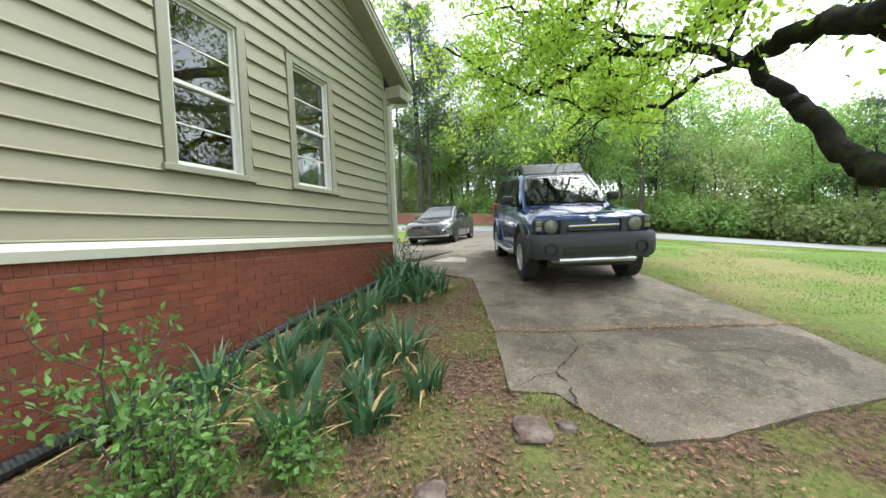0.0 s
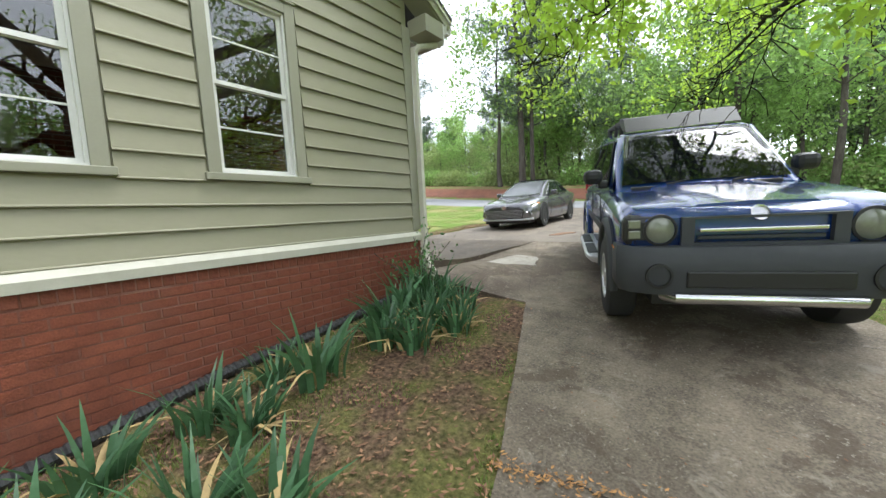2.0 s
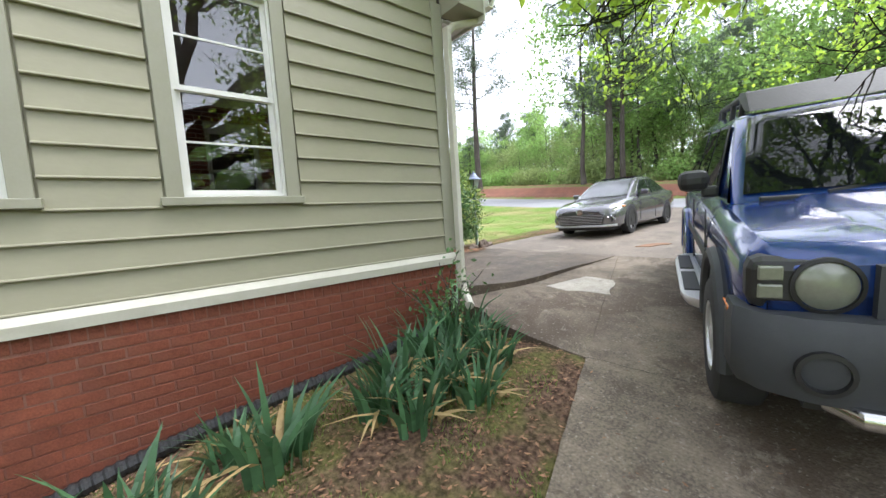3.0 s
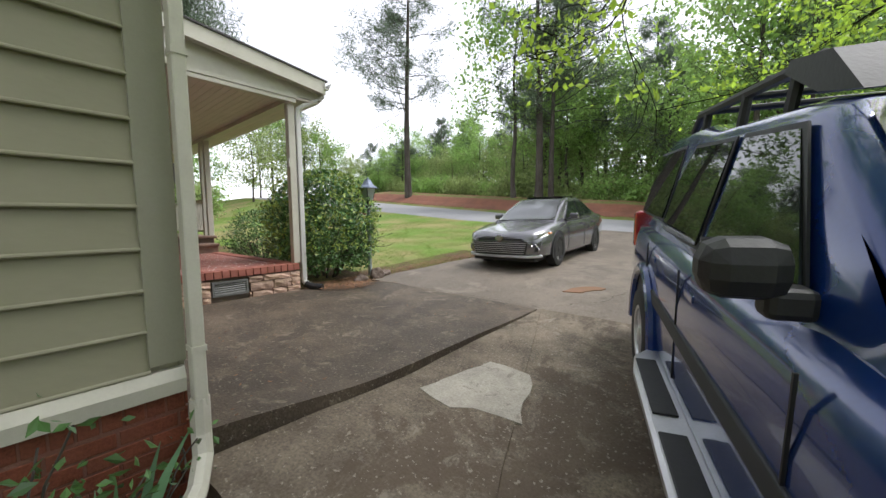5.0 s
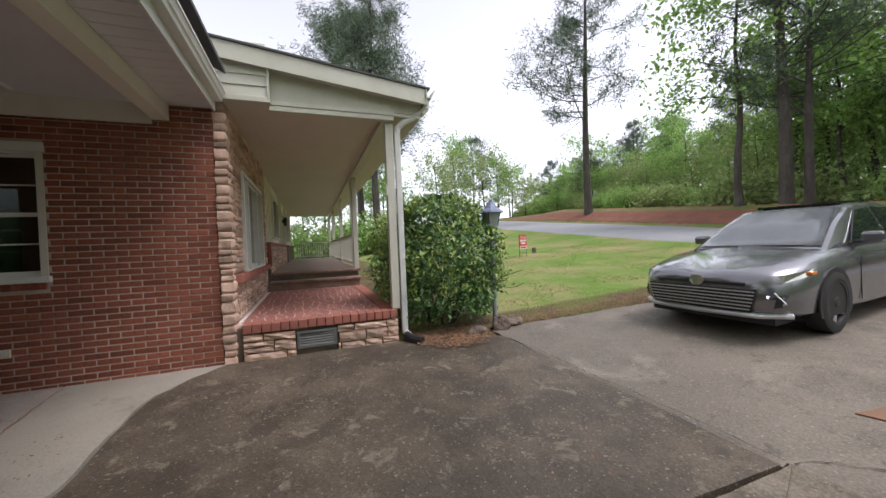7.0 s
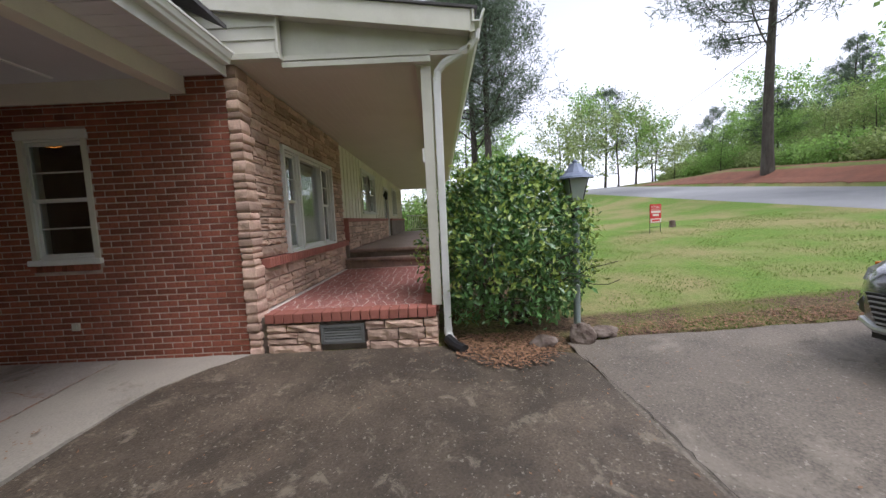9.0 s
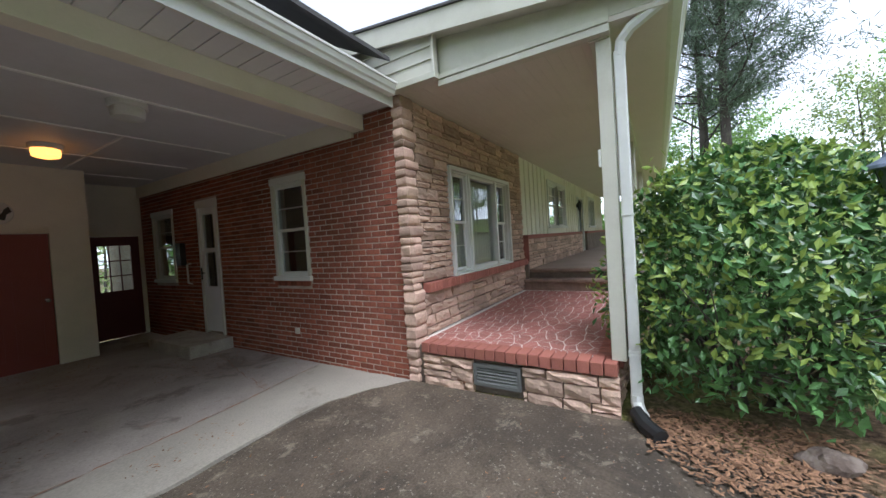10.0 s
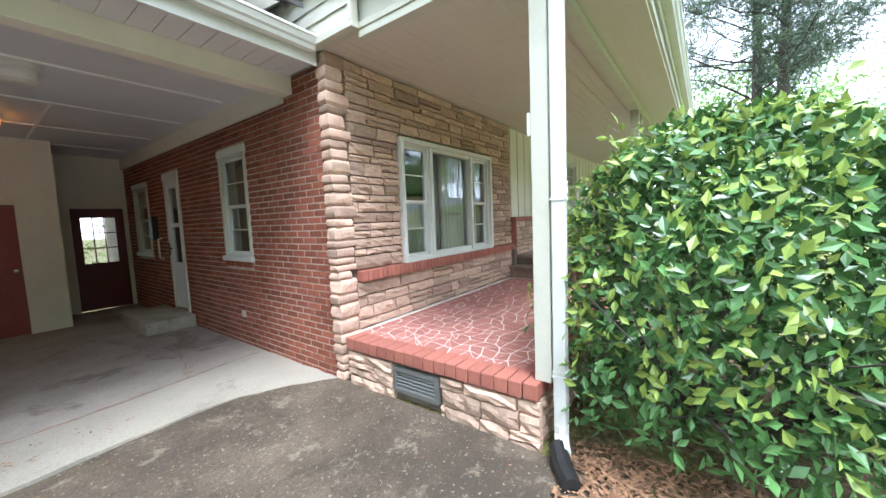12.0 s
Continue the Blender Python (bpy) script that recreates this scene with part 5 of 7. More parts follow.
part("grille_bar", box(0.655, 0.705, -0.36, 0.36, 0.84, 0.868, 0.008), M["chrome"], gr, "chrome grille bar")
part("grille_slat", box(0.65, 0.68, -0.36, 0.36, 0.79, 0.81, 0.004), M["grey_plastic"], gr)
part("badge", lathe(bmesh.new(), [(0.055, 0), (0.055, 0.012), (0.042, 0.014), (0.042, 0.004)], 20, Matrix.Translation((0.66, 0, 0.955)) @ pose(0, 0, 0, 0, 60, 0)), M["chrome"], suv, "plain round chrome badge")
part("bonnet_bulge", loft(bmesh.new(), [ring(x, [(0, z - 0.1), (w, z - 0.1), (w, z), (w - 0.08, z + 0.035), (0, z + 0.045)]) for x, z, w in ((0.58, 0.985, 0.42), (0.3, 1.035, 0.46), (-0.44, 1.09, 0.5))]), M["blue"], suv, "", True)
part("cowl", box(-0.50, -0.41, -0.62, 0.62, 1.09, 1.125, 0.01), M["black_plastic"], suv)
for s in (-0.3, 0.25):
    part("wiper", tube(bmesh.new(), [(-0.44, s, 1.13), (-0.50, s + 0.3, 1.17)], 0.012, 6), M["black_plastic"], suv)
bm = bmesh.new()
loft(bm, [[(-1.16, y, 1.70), (-1.34, y, 1.86), (-1.62, y, 1.90), (-1.66, y, 1.86), (-1.4, y, 1.74)] for y in (-0.56, -0.5, 0.5, 0.56)])
part("roof_air_dam", bm, M["black_plastic"], suv, "dark grey roof rack air dam")
for x in (-1.9, -2.3, -2.7):
    part("cross_bar", tube(bmesh.new(), [(x, -0.53, 1.89), (x, 0.53, 1.89)], 0.02, 8), M["black_plastic"], suv)
part("rear_bumper", box(-3.76, -3.58, -0.82, 0.82, 0.46, 0.64, 0.05), M["grey_plastic"], suv)
part("underbody", box(-3.5, 0.55, -0.62, 0.62, 0.28, 0.50), M["black_plastic"], suv)

# ---- saloon car ----
CAM_M = Matrix.Translation((-4.58, 12.02, land(-4.5, 12.0) + 0.0)) @ Matrix.Rotation(math.atan2(-1, 0.045), 4, "Z") @ pose(0, 0, 0, 0, 1.4, 0) @ Matrix.Diagonal((0.99, 1.0, 1.04, 1))
sal = thing("saloon_car", CAM_M, "dark grey modern saloon parked on the concrete court", "car")


def car_sec(zb, zt, w, sh=0.12):
    return [(0, zb), (w - 0.10, zb), (w - 0.02, zb + 0.06), (w - 0.005, zb + 0.2), (w, zt - 0.22), (w - 0.02, zt - 0.12), (w - 0.045, zt - 0.06), (w - sh, zt), (w * 0.5, zt + 0.025), (0, zt + 0.035)]


cst = [(0.95, 0.34, 0.60, 0.50), (0.90, 0.28, 0.66, 0.68), (0.78, 0.24, 0.70, 0.80), (0.55, 0.21, 0.755, 0.875), (0.2, 0.20, 0.82, 0.90), (-0.35, 0.20, 0.885, 0.90), (-0.7, 0.19, 0.90, 0.905), (-1.6, 0.19, 0.915, 0.905), (-2.6, 0.2, 0.955, 0.905), (-3.2, 0.24, 0.985, 0.89), (-3.75, 0.32, 1.0, 0.83), (-3.93, 0.42, 0.97, 0.74)]
part("body", loft(bmesh.new(), [ring(x, car_sec(a, b, w)) for x, a, b, w in cst]), M["car_grey"], sal, "glossy dark grey painted body", True)
cg = [(-0.25, 0.87, 0.76, 0.89, 0.74), (-0.75, 0.88, 0.79, 1.17, 0.66), (-1.25, 0.89, 0.80, 1.375, 0.60), (-1.6, 0.89, 0.80, 1.425, 0.585), (-2.1, 0.91, 0.80, 1.43, 0.58), (-2.6, 0.93, 0.79, 1.36, 0.575), (-3.1, 0.96, 0.77, 1.18, 0.62), (-3.5, 0.98, 0.74, 1.0, 0.70)]
part("cabin", loft(bmesh.new(), [ring(x, [(0, zb), (wb, zb), (wb - (wb - wt) * 0.35, zb + (zt - zb) * 0.4), (wt + 0.03, zt - 0.06), (wt, zt - 0.02), (wt - 0.08, zt), (0, zt + 0.012)]) for x, zb, wb, zt, wt in cg]), M["car_grey"], sal, "", True)
# Pale base colour paints in the bright sky reflection on the windscreen.
part("windscreen", curved_glass(cg, -0.30, -1.26, 0.05, 0.010), mat("painted_reflection_glass", (0.27, 0.28, 0.29), 0.04, 0.0, var=0.1, bump=0, spec=1.0, coat=1.0), sal, "windscreen with the sky's reflection put into its pale colour", True)
panel("sunroof", [(-1.40, -0.45, 1.418), (-1.40, 0.45, 1.418), (-2.3, 0.43, 1.428), (-2.3, -0.43, 1.428)], (0, 0, 0.03), M["car_glass"], sal)
panel("rear_window", [(-2.66, -0.52, 1.33), (-2.66, 0.52, 1.33), (-3.4, 0.64, 1.05), (-3.4, -0.64, 1.05)], (-0.01, 0, 0.02), M["car_glass"], sal)
for s in (1, -1):
    def cy(z):
        return 0.795 - 0.19 * (z - 0.93) / 0.44
    for nm, q in (("front_side_window", [(-0.72, 0.955), (-1.28, 1.31), (-1.72, 1.345), (-1.75, 0.965)]), ("rear_side_window", [(-1.84, 0.965), (-1.81, 1.345), (-2.35, 1.325), (-2.85, 1.08), (-2.80, 1.0)])):
        panel(nm, [(x, s * (cy(z) + 0.004), z) for x, z in q], (0, s * 0.014, 0.003), M["car_glass"], sal)
    part("window_trim", tube(bmesh.new(), [(-0.68, s * 0.80, 0.945), (-1.75, s * 0.81, 0.955), (-2.85, s * 0.79, 1.0)], 0.010, 6), M["chrome"], sal)
    for x in (-1.79, -0.62, -2.72):
        part("door_seam", box(x - 0.003, x + 0.003, s * 0.905 - 0.006, s * 0.905 + 0.002, 0.30, 0.80), M["black_plastic"], sal)
    for x in (-1.62, -2.55):
        part("door_handle", box(x - 0.09, x + 0.09, s * 0.885 - 0.01, s * 0.90 + 0.025, 0.80, 0.83, 0.01), M["car_grey"], sal)
    mi = part("door_mirror", box(-0.90, -0.74, min(s * 0.86, s * 1.05), max(s * 0.86, s * 1.05), 0.93, 1.06, 0.035), M["car_grey"], sal)
    part("mirror_arm", box(-0.86, -0.80, min(s * 0.76, s * 0.9), max(s * 0.76, s * 0.9), 0.92, 0.96, 0.01), M["black_plastic"], mi)
    for x in (0.0, -2.825):
        bm = bmesh.new()
        lathe(bm, [(0.375, -0.012), (0.375, 0.005), (0.33, 0.006)], 36, Matrix.Translation((x, s * 0.899, 0.335)) @ pose(0, 0, 0, -90 * s))
        bmesh.ops.bisect_plane(bm, geom=bm.verts[:] + bm.edges[:] + bm.faces[:], plane_co=(0, 0, 0.2), plane_no=(0, 0, -1), clear_outer=True)
        part("wheel_well", bm, M["black_plastic"], sal)
        wheel(sal, x, s * 0.815, 0.335, 0.21, s, 5, 0.235, True)
    part("headlight", loft(bmesh.new(), [[(0.86, s * 0.50, 0.61), (0.90, s * 0.52, 0.60), (0.89, s * 0.53, 0.635)], [(0.72, s * 0.74, 0.61), (0.80, s * 0.77, 0.60), (0.74, s * 0.78, 0.685)], [(0.42, s * 0.855, 0.66), (0.50, s * 0.893, 0.66), (0.42, s * 0.875, 0.725)]]), M["headlight"], sal, "slim clear headlight")
    part("turn_signal", box(0.40, 0.52, min(s * 0.855, s * 0.905), max(s * 0.855, s * 0.905), 0.672, 0.705, 0.01), M["amber"], sal)
    part("bumper_trim", tube(bmesh.new(), [(0.80, s * 0.60, 0.53), (0.84, s * 0.72, 0.50), (0.80, s * 0.80, 0.40), (0.83, s * 0.62, 0.30)], 0.014, 6), M["chrome"], sal, "chrome bumper accent")
    panel("side_intake", [(0.875, s * 0.62, 0.52), (0.80, s * 0.775, 0.48), (0.80, s * 0.775, 0.36), (0.875, s * 0.62, 0.31)], (0.02, 0, 0), M["dark_metal"], sal)
    part("rear_lamp", box(-3.91, -3.72, min(s * 0.46, s * 0.735), max(s * 0.46, s * 0.735), 0.80, 0.90, 0.03), M["red_lens"], sal)
gl = panel("grille", [(0.95, -0.62, 0.54), (0.95, 0.62, 0.54), (0.93, 0.56, 0.30), (0.93, -0.56, 0.30)], (0.025, 0, 0), M["dark_metal"], sal, "wide black slatted grille")
for i in range(6):
    w_ = 0.555 + 0.010 * i
    part("grille_slat", box(0.966, 0.985, -w_, w_, 0.318 + 0.038 * i, 0.330 + 0.038 * i, 0.003), M["alloy"], gl)
part("upper_grille", box(0.90, 0.955, -0.50, 0.50, 0.565, 0.605, 0.01), M["dark_metal"], sal)
part("bumper_lip", tube(bmesh.new(), [(0.72, -0.82, 0.26), (0.90, -0.6, 0.255), (0.97, 0, 0.255), (0.90, 0.6, 0.255), (0.72, 0.82, 0.26)], 0.03, 8), M["alloy"], sal, "", True)
part("badge", lathe(bmesh.new(), [(0.065, 0), (0.065, 0.012), (0.05, 0.014), (0.05, 0.004)], 20, Matrix.Translation((0.955, 0, 0.60)) @ Matrix.Diagonal((1, 1.35, 1, 1)) @ pose(0, 0, 0, 0, 80, 0)), M["chrome"], sal, "plain oval chrome badge")
part("underbody", box(-3.6, 0.8, -0.7, 0.7, 0.15, 0.3), M["black_plastic"], sal)


# ---- trees and plants ----
rng = np.random.default_rng(7)


def leaf_mesh(name, pts, size, material, parent=None, label="", aspect=0.5, droop=0.0, norm=None):
    """Many small bent leaves, each two triangles folded along the midrib."""
    n = len(pts)
    pts = np.asarray(pts, dtype=float)
    d = rng.normal(size=(n, 3))
    if droop:
        d[:, 2] -= droop
    d /= np.linalg.norm(d, axis=1)[:, None]
    u = rng.normal(size=(n, 3)) if norm is None else np.asarray(norm) + rng.normal(size=(n, 3)) * 0.5
    w = np.cross(d, u)
    w /= np.linalg.norm(w, axis=1)[:, None] + 1e-9
    up = np.cross(w, d)
    s = (size * rng.uniform(0.6, 1.3, n))[:, None]
    v = np.empty((n, 4, 3))
    v[:, 0] = pts
    v[:, 1] = pts + d * s * 0.5 + w * s * aspect * 0.5 + up * s * 0.08
    v[:, 2] = pts + d * s
    v[:, 3] = pts + d * s * 0.5 - w * s * aspect * 0.5 + up * s * 0.08
    idx = np.arange(n)[:, None] * 4
    f = np.concatenate([idx + np.array([[0, 1, 2]]), idx + np.array([[0, 2, 3]])])
    me = bpy.data.meshes.new(name)
    me.from_pydata(v.reshape(-1, 3).tolist(), [], f.tolist())
    me.materials.append(material)
    ob = new(name, me)
    if parent is not None:
        ob.parent = parent
    if label:
        ob["label"] = label
    return ob


def limb(bm, p, d, L, r, depth, tips, wig=0.25, n=7, spread=0.7, lift=0.1, seg=5):
    """A tapering limb that bends and forks; tips collects where leaves hang."""
    pts, rad = [Vector(p)], [r]
    d = Vector(d).normalized()
    for i in range(seg):
        d = (d + Vector(rng.normal(size=3) * wig) + Vector((0, 0, lift * 0.3))).normalized()
        pts.append(pts[-1] + d * L / seg)
        rad.append(max(0.004, r * (1 - 0.6 * (i + 1) / seg)))
        if depth <= 1:
            tips.append(pts[-1].copy())
    tube(bm, pts, rad, n if r > 0.04 else 5, cap=False)
    if depth > 0:
        for i in range(2, seg + 1):
            for _ in range(1 if i < seg else 2):
                q = (d + Vector(rng.normal(size=3)) * spread).normalized()
                limb(bm, pts[i], q, L * rng.uniform(0.5, 0.75), max(0.005, rad[i] * 0.7), depth - 1, tips, wig, n, spread, lift, seg)


def cloud(tips, per, spread):
    t = np.array([tuple(p) for p in tips])
    i = rng.integers(0, len(t), per)
    return t[i] + rng.normal(size=(per, 3)) * spread


# big oak beside the drive: trunk to the east, limbs reaching over
OAK = (4.9, 3.3)
oak = thing("oak_tree", pose(*OAK, land(*OAK) - 0.05), "old oak with mossy dark limbs and fresh light green leaves", "tree")
oz = land(*OAK) - 0.05


def loc(p):
    return Vector((p[0] - OAK[0], p[1] - OAK[1], p[2] - oz))


ob_ = bmesh.new()
tube(ob_, [(0, 0, 0), (-0.03, 0, 0.5), (-0.05, -0.05, 1.3), (-0.05, -0.1, 2.4), (0.1, -0.1, 4.0), (0.2, 0.2, 6.5), (0.1, 0.3, 9.0)], [0.55, 0.42, 0.36, 0.34, 0.30, 0.2, 0.08], 16)
part("trunk", ob_, M["bark"], oak, "thick furrowed grey-brown trunk", True)
tips = []
lb_ = bmesh.new()


def bough(pts, r0, r1, twigs=5, tl=1.3, depth=1, start=0.35):
    pts = [loc(p) for p in pts]
    fine = []
    for a, b in zip(pts, pts[1:]):
        for k in range(5):
            fine.append(a.lerp(b, k / 5) + Vector(rng.normal(size=3)) * 0.03)
    fine.append(pts[-1])
    n = len(fine)
    rad = [(r0 + (r1 - r0) * i / (n - 1)) * rng.uniform(0.92, 1.10) for i in range(n)]
    tube(lb_, fine, rad, 10, cap=False)
    for k in range(twigs):
        i = int(n * (start + (1 - start) * (k + 0.5) / twigs)) - 1
        d = (fine[min(i + 1, n - 1)] - fine[i - 1]).normalized()
        q = (d * 0.7 + Vector(rng.normal(size=3)) * 0.6 + Vector((0, 0, 0.15))).normalized()
        limb(lb_, fine[i], q, tl * rng.uniform(0.7, 1.2), max(0.010, rad[i] * 0.45), depth, tips, 0.22, 6, 0.7, 0.05)


bough([(4.75, 3.3, 1.3), (3.1, 3.58, 1.73), (3.03, 3.93, 2.04), (2.97, 4.33, 2.54), (2.87, 4.63, 2.88), (2.75, 5.16, 3.5), (2.18, 5.4, 3.96), (1.65, 5.62, 4.01), (1.02, 5.71, 4.28), (0.39, 6.06, 4.03), (-0.22, 6.16, 3.97), (-0.84, 6.14, 4.34), (-1.77, 5.92, 5.03)], 0.13, 0.02, 12, 1.1, 2, 0.45)
bough([(2.75, 5.16, 3.5), (2.91, 4.61, 3.55), (3.06, 4.12, 3.41), (3.16, 3.67, 3.17), (4.3, 2.6, 3.6), (4.85, 3.2, 3.0)], 0.10, 0.16, 2, 1.0, 1)
bough([(2.75, 5.16, 3.5), (2.23, 5.14, 3.44), (1.8, 5.36, 3.12), (1.23, 5.64, 3.21), (0.56, 5.83, 3.47), (-0.28, 5.82, 4.01)], 0.05, 0.012, 6, 0.9, 2)
bough([(1.65, 5.62, 4.01), (1.11, 5.71, 4.71), (0.42, 5.99, 5.12), (-0.58, 6.17, 5.68), (-1.55, 6.46, 5.86)], 0.05, 0.012, 6, 1.1, 2)
bough([(4.9, 3.2, 3.6), (3.4, 4.6, 5.2), (1.8, 6.2, 5.9), (0.3, 7.6, 5.9), (-1.1, 9.0, 5.6), (-1.7, 9.8, 5.4)], 0.17, 0.03, 12, 1.4, 2)
bough([(4.9, 3.4, 4.0), (4.2, 6.4, 5.4), (3.2, 9.2, 5.9), (1.8, 11.6, 5.7), (0.6, 13.4, 5.2)], 0.16, 0.03, 9, 1.4, 2)
bough([(4.9, 3.2, 4.4), (3.0, 3.8, 6.4), (0.6, 4.8, 7.0), (-1.6, 5.8, 7.0)], 0.15, 0.03, 8, 1.4, 2)
bough([(4.9, 3.2, 4.6), (3.6, 1.4, 6.2), (1.8, 0.2, 7.0), (0.0, -0.4, 7.2)], 0.14, 0.03, 6, 1.4, 1)
bough([(4.9, 3.4, 4.6), (6.0, 6.0, 6.0), (6.8, 9.0, 6.4), (6.6, 12.0, 6.0)], 0.15, 0.03, 8, 1.5, 2)
bough([(4.9, 3.2, 4.2), (6.8, 2.4, 5.6), (8.8, 2.2, 6.2)], 0.15, 0.03, 5, 1.4, 1)
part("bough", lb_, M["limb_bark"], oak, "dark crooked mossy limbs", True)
crown_pts = cloud(tips, 32000, 0.15)
crown_pts = crown_pts[(crown_pts[:, 2] + oz > 3.25) | (crown_pts[:, 0] + OAK[0] > 1.0)]
leaf_mesh("crown", crown_pts, 0.10, M["leaf_oak"], oak, "fresh yellow-green young leaves", 0.55, 0.5)


def wood_tree(name, h, crown_r, base, leaf, n_leaf, leaf_size, label, trunk_r=0.16, slim=1.0):
    """A woodland tree: bare tapering stem, forking limbs, loose crown. Built at the origin."""
    t = thing(name, Matrix(), label, "tree", "wood beyond the road")
    bm = bmesh.new()
    lean = rng.normal(size=2) * 0.03
    pts = [Vector((lean[0] * z + 0.08 * math.sin(z), lean[1] * z + 0.08 * math.cos(z * 0.8), z)) for z in np.linspace(-0.3, h * 0.92, 10)]
    tube(bm, pts, [trunk_r * (1.25 if i == 0 else 1 - 0.85 * i / 9) for i in range(10)], 9)
    tp = []
    for k in range(16):
        f = base + (1 - base) * k / 16
        i = min(9, int(f * 9))
        a = rng.uniform(0, 6.28)
        d = Vector((math.cos(a), math.sin(a), rng.uniform(0.1, 0.7)))
        L = crown_r * (0.55 + 0.6 * math.sin(math.pi * min(1, (f - base) / (1 - base) * 0.8 + 0.15)))
        limb(bm, pts[i], d, L * slim, trunk_r * 0.35 * (1.1 - f), 1, tp, 0.2, 5, 0.6, 0.15, 4)
    part("trunk", bm, M["bark"], t, "grey-brown stem with bare lower limbs")
    leaf_mesh("crown", cloud(tp, n_leaf, 0.34), leaf_size, leaf, t, "", 0.6, 0.2)
    return t


def pine_tree(h, base, n, label, trunk_r=0.2):
    """A tall pine: bare straight stem, whorls of spreading limbs with tufts of needles."""
    t = thing("pine_tree", Matrix(), label, "tree", "pines beyond the road")
    bm = bmesh.new()
    pts = [Vector((0.12 * math.sin(z * 0.3), 0.1 * math.cos(z * 0.25), z)) for z in np.linspace(-0.3, h, 12)]
    tube(bm, pts, [trunk_r * (1.2 if i == 0 else 1 - 0.8 * i / 11) for i in range(12)], 10)
    tp = []
    for k in range(34):
        f = base + (1 - base) * (k / 34) ** 0.9
        z = f * h
        i = min(10, int(f * 11))
        p = pts[i].lerp(pts[i + 1], f * 11 - i)
        a = rng.uniform(0, 6.28)
        L = (0.7 + 3.2 * (1 - f) ** 0.6) * rng.uniform(0.5, 1.25)
        limb(bm, p, (math.cos(a), math.sin(a), rng.uniform(-0.1, 0.4)), L, 0.045 * (1.3 - f), 1, tp, 0.16, 4, 0.6, 0.2, 4)
    part("trunk", bm, M["bark"], t, "tall straight dark pine stem with spreading limbs")
    c = np.array([tuple(p) for p in tp])
    c = c[rng.random(len(c)) < 0.75]
    leaf_mesh("crown", np.repeat(c, max(1, n // len(c)), 0) + rng.normal(size=(len(c) * max(1, n // len(c)), 3)) * 0.19, 0.30, M["needle"], t, "dark green needle tufts", 0.10)
    return t


def undergrowth(name, label, leaf, n, size, rx, rz):
    t = thing(name, Matrix(), label, "shrub", "undergrowth of the wood")
    bm = bmesh.new()
    tp = []
    for k in range(9):
        a = rng.uniform(0, 6.28)
        limb(bm, (0.3 * math.cos(a), 0.3 * math.sin(a), -0.1), (math.cos(a) * 0.6, math.sin(a) * 0.6, 1), rz * rng.uniform(0.6, 1), 0.025, 1, tp, 0.2, 5, 0.7, 0.1, 4)
    part("stem", bm, M["bark"], t)
    leaf_mesh("crown", cloud(tp, n, 0.3), size, leaf, t, "", 0.6, 0.1)
    return t


kinds = [
    wood_tree("wood_tree", 11, 2.6, 0.35, M["leaf_wood"], 3000, 0.27, "tall spring-green broadleaf tree in the wood"),
    wood_tree("wood_tree", 9, 2.8, 0.25, M["leaf_pale"], 3000, 0.26, "pale yellow-green young broadleaf tree in the wood", 0.12),
    wood_tree("wood_tree", 13, 3.0, 0.45, M["leaf_wood"], 3200, 0.28, "high spring-green broadleaf tree with a slim stem", 0.18),
    wood_tree("wood_tree", 7, 2.2, 0.15, M["leaf_wood"], 3800, 0.23, "low dense broadleaf tree at the edge of the wood", 0.09),
]
pines = [pine_tree(15, 0.38, 15000, "tall sparse pine with bare lower stem", 0.24), pine_tree(12, 0.32, 13000, "medium pine with spreading needled limbs", 0.18)]
shrubs = [undergrowth("wood_shrub", "dense green undergrowth at the edge of the wood", M["leaf_wood"], 2200, 0.22, 1.5, 1.8), undergrowth("wood_shrub", "pale green undergrowth at the edge of the wood", M["leaf_pale"], 2000, 0.22, 1.4, 1.6)]


def plant(src, x, y, s=1.0):
    return copy_thing(src, Matrix.Translation((x, y, land(x, y) + bank(x, y) - 0.05)) @ Matrix.Rotation(rng.uniform(0, 6.28), 4, "Z") @ Matrix.Scale(s, 4))


for src in kinds + pines + shrubs:
    src.matrix_basis = Matrix.Translation((rng.uniform(-60, 60), rng.uniform(75, 85), land(0, 45) + 2)) @ Matrix.Scale(1, 4)

# the single pine and the roadside trunks beyond the road
plant(pines[0], -24.2, 27.8, 1.3)
plant(kinds[2], -14.0, 28.6, 1.1)
plant(pines[0], -12.3, 29.0, 1.25)
plant(pines[1], -11.4, 29.6, 1.2)
plant(pines[0], -29.0, 11.6, 1.35)
plant(pines[1], -30.5, 10.4, 1.5)
plant(pines[0], -33.0, 10.8, 1.4)
plant(pines[1], -44.0, 27.0, 0.9)
plant(kinds[2], -0.6, 27.5, 1.0)
plant(pines[0], 1.2, 28.4, 1.0)
plant(kinds[2], 5.0, 27.0, 1.1)
for i in range(70):
    x = -58 + 118 * (i + rng.uniform(0.1, 0.9)) / 70
    y = 33.5 + rng.uniform(0, 5) + max(0, -(x + 12)) * 0.25
    if x > -4:
        y = 29 + rng.uniform(0, 4) - max(0, x - 4) * 0.12
    plant(kinds[int(rng.integers(0, 4)) if x > -14 else (1, 3, 1, 0)[i % 4]] if rng.random() < 0.82 else pines[1], x, y, rng.uniform(0.7, 1.0) * (0.72 if x < -14 else 1.0))
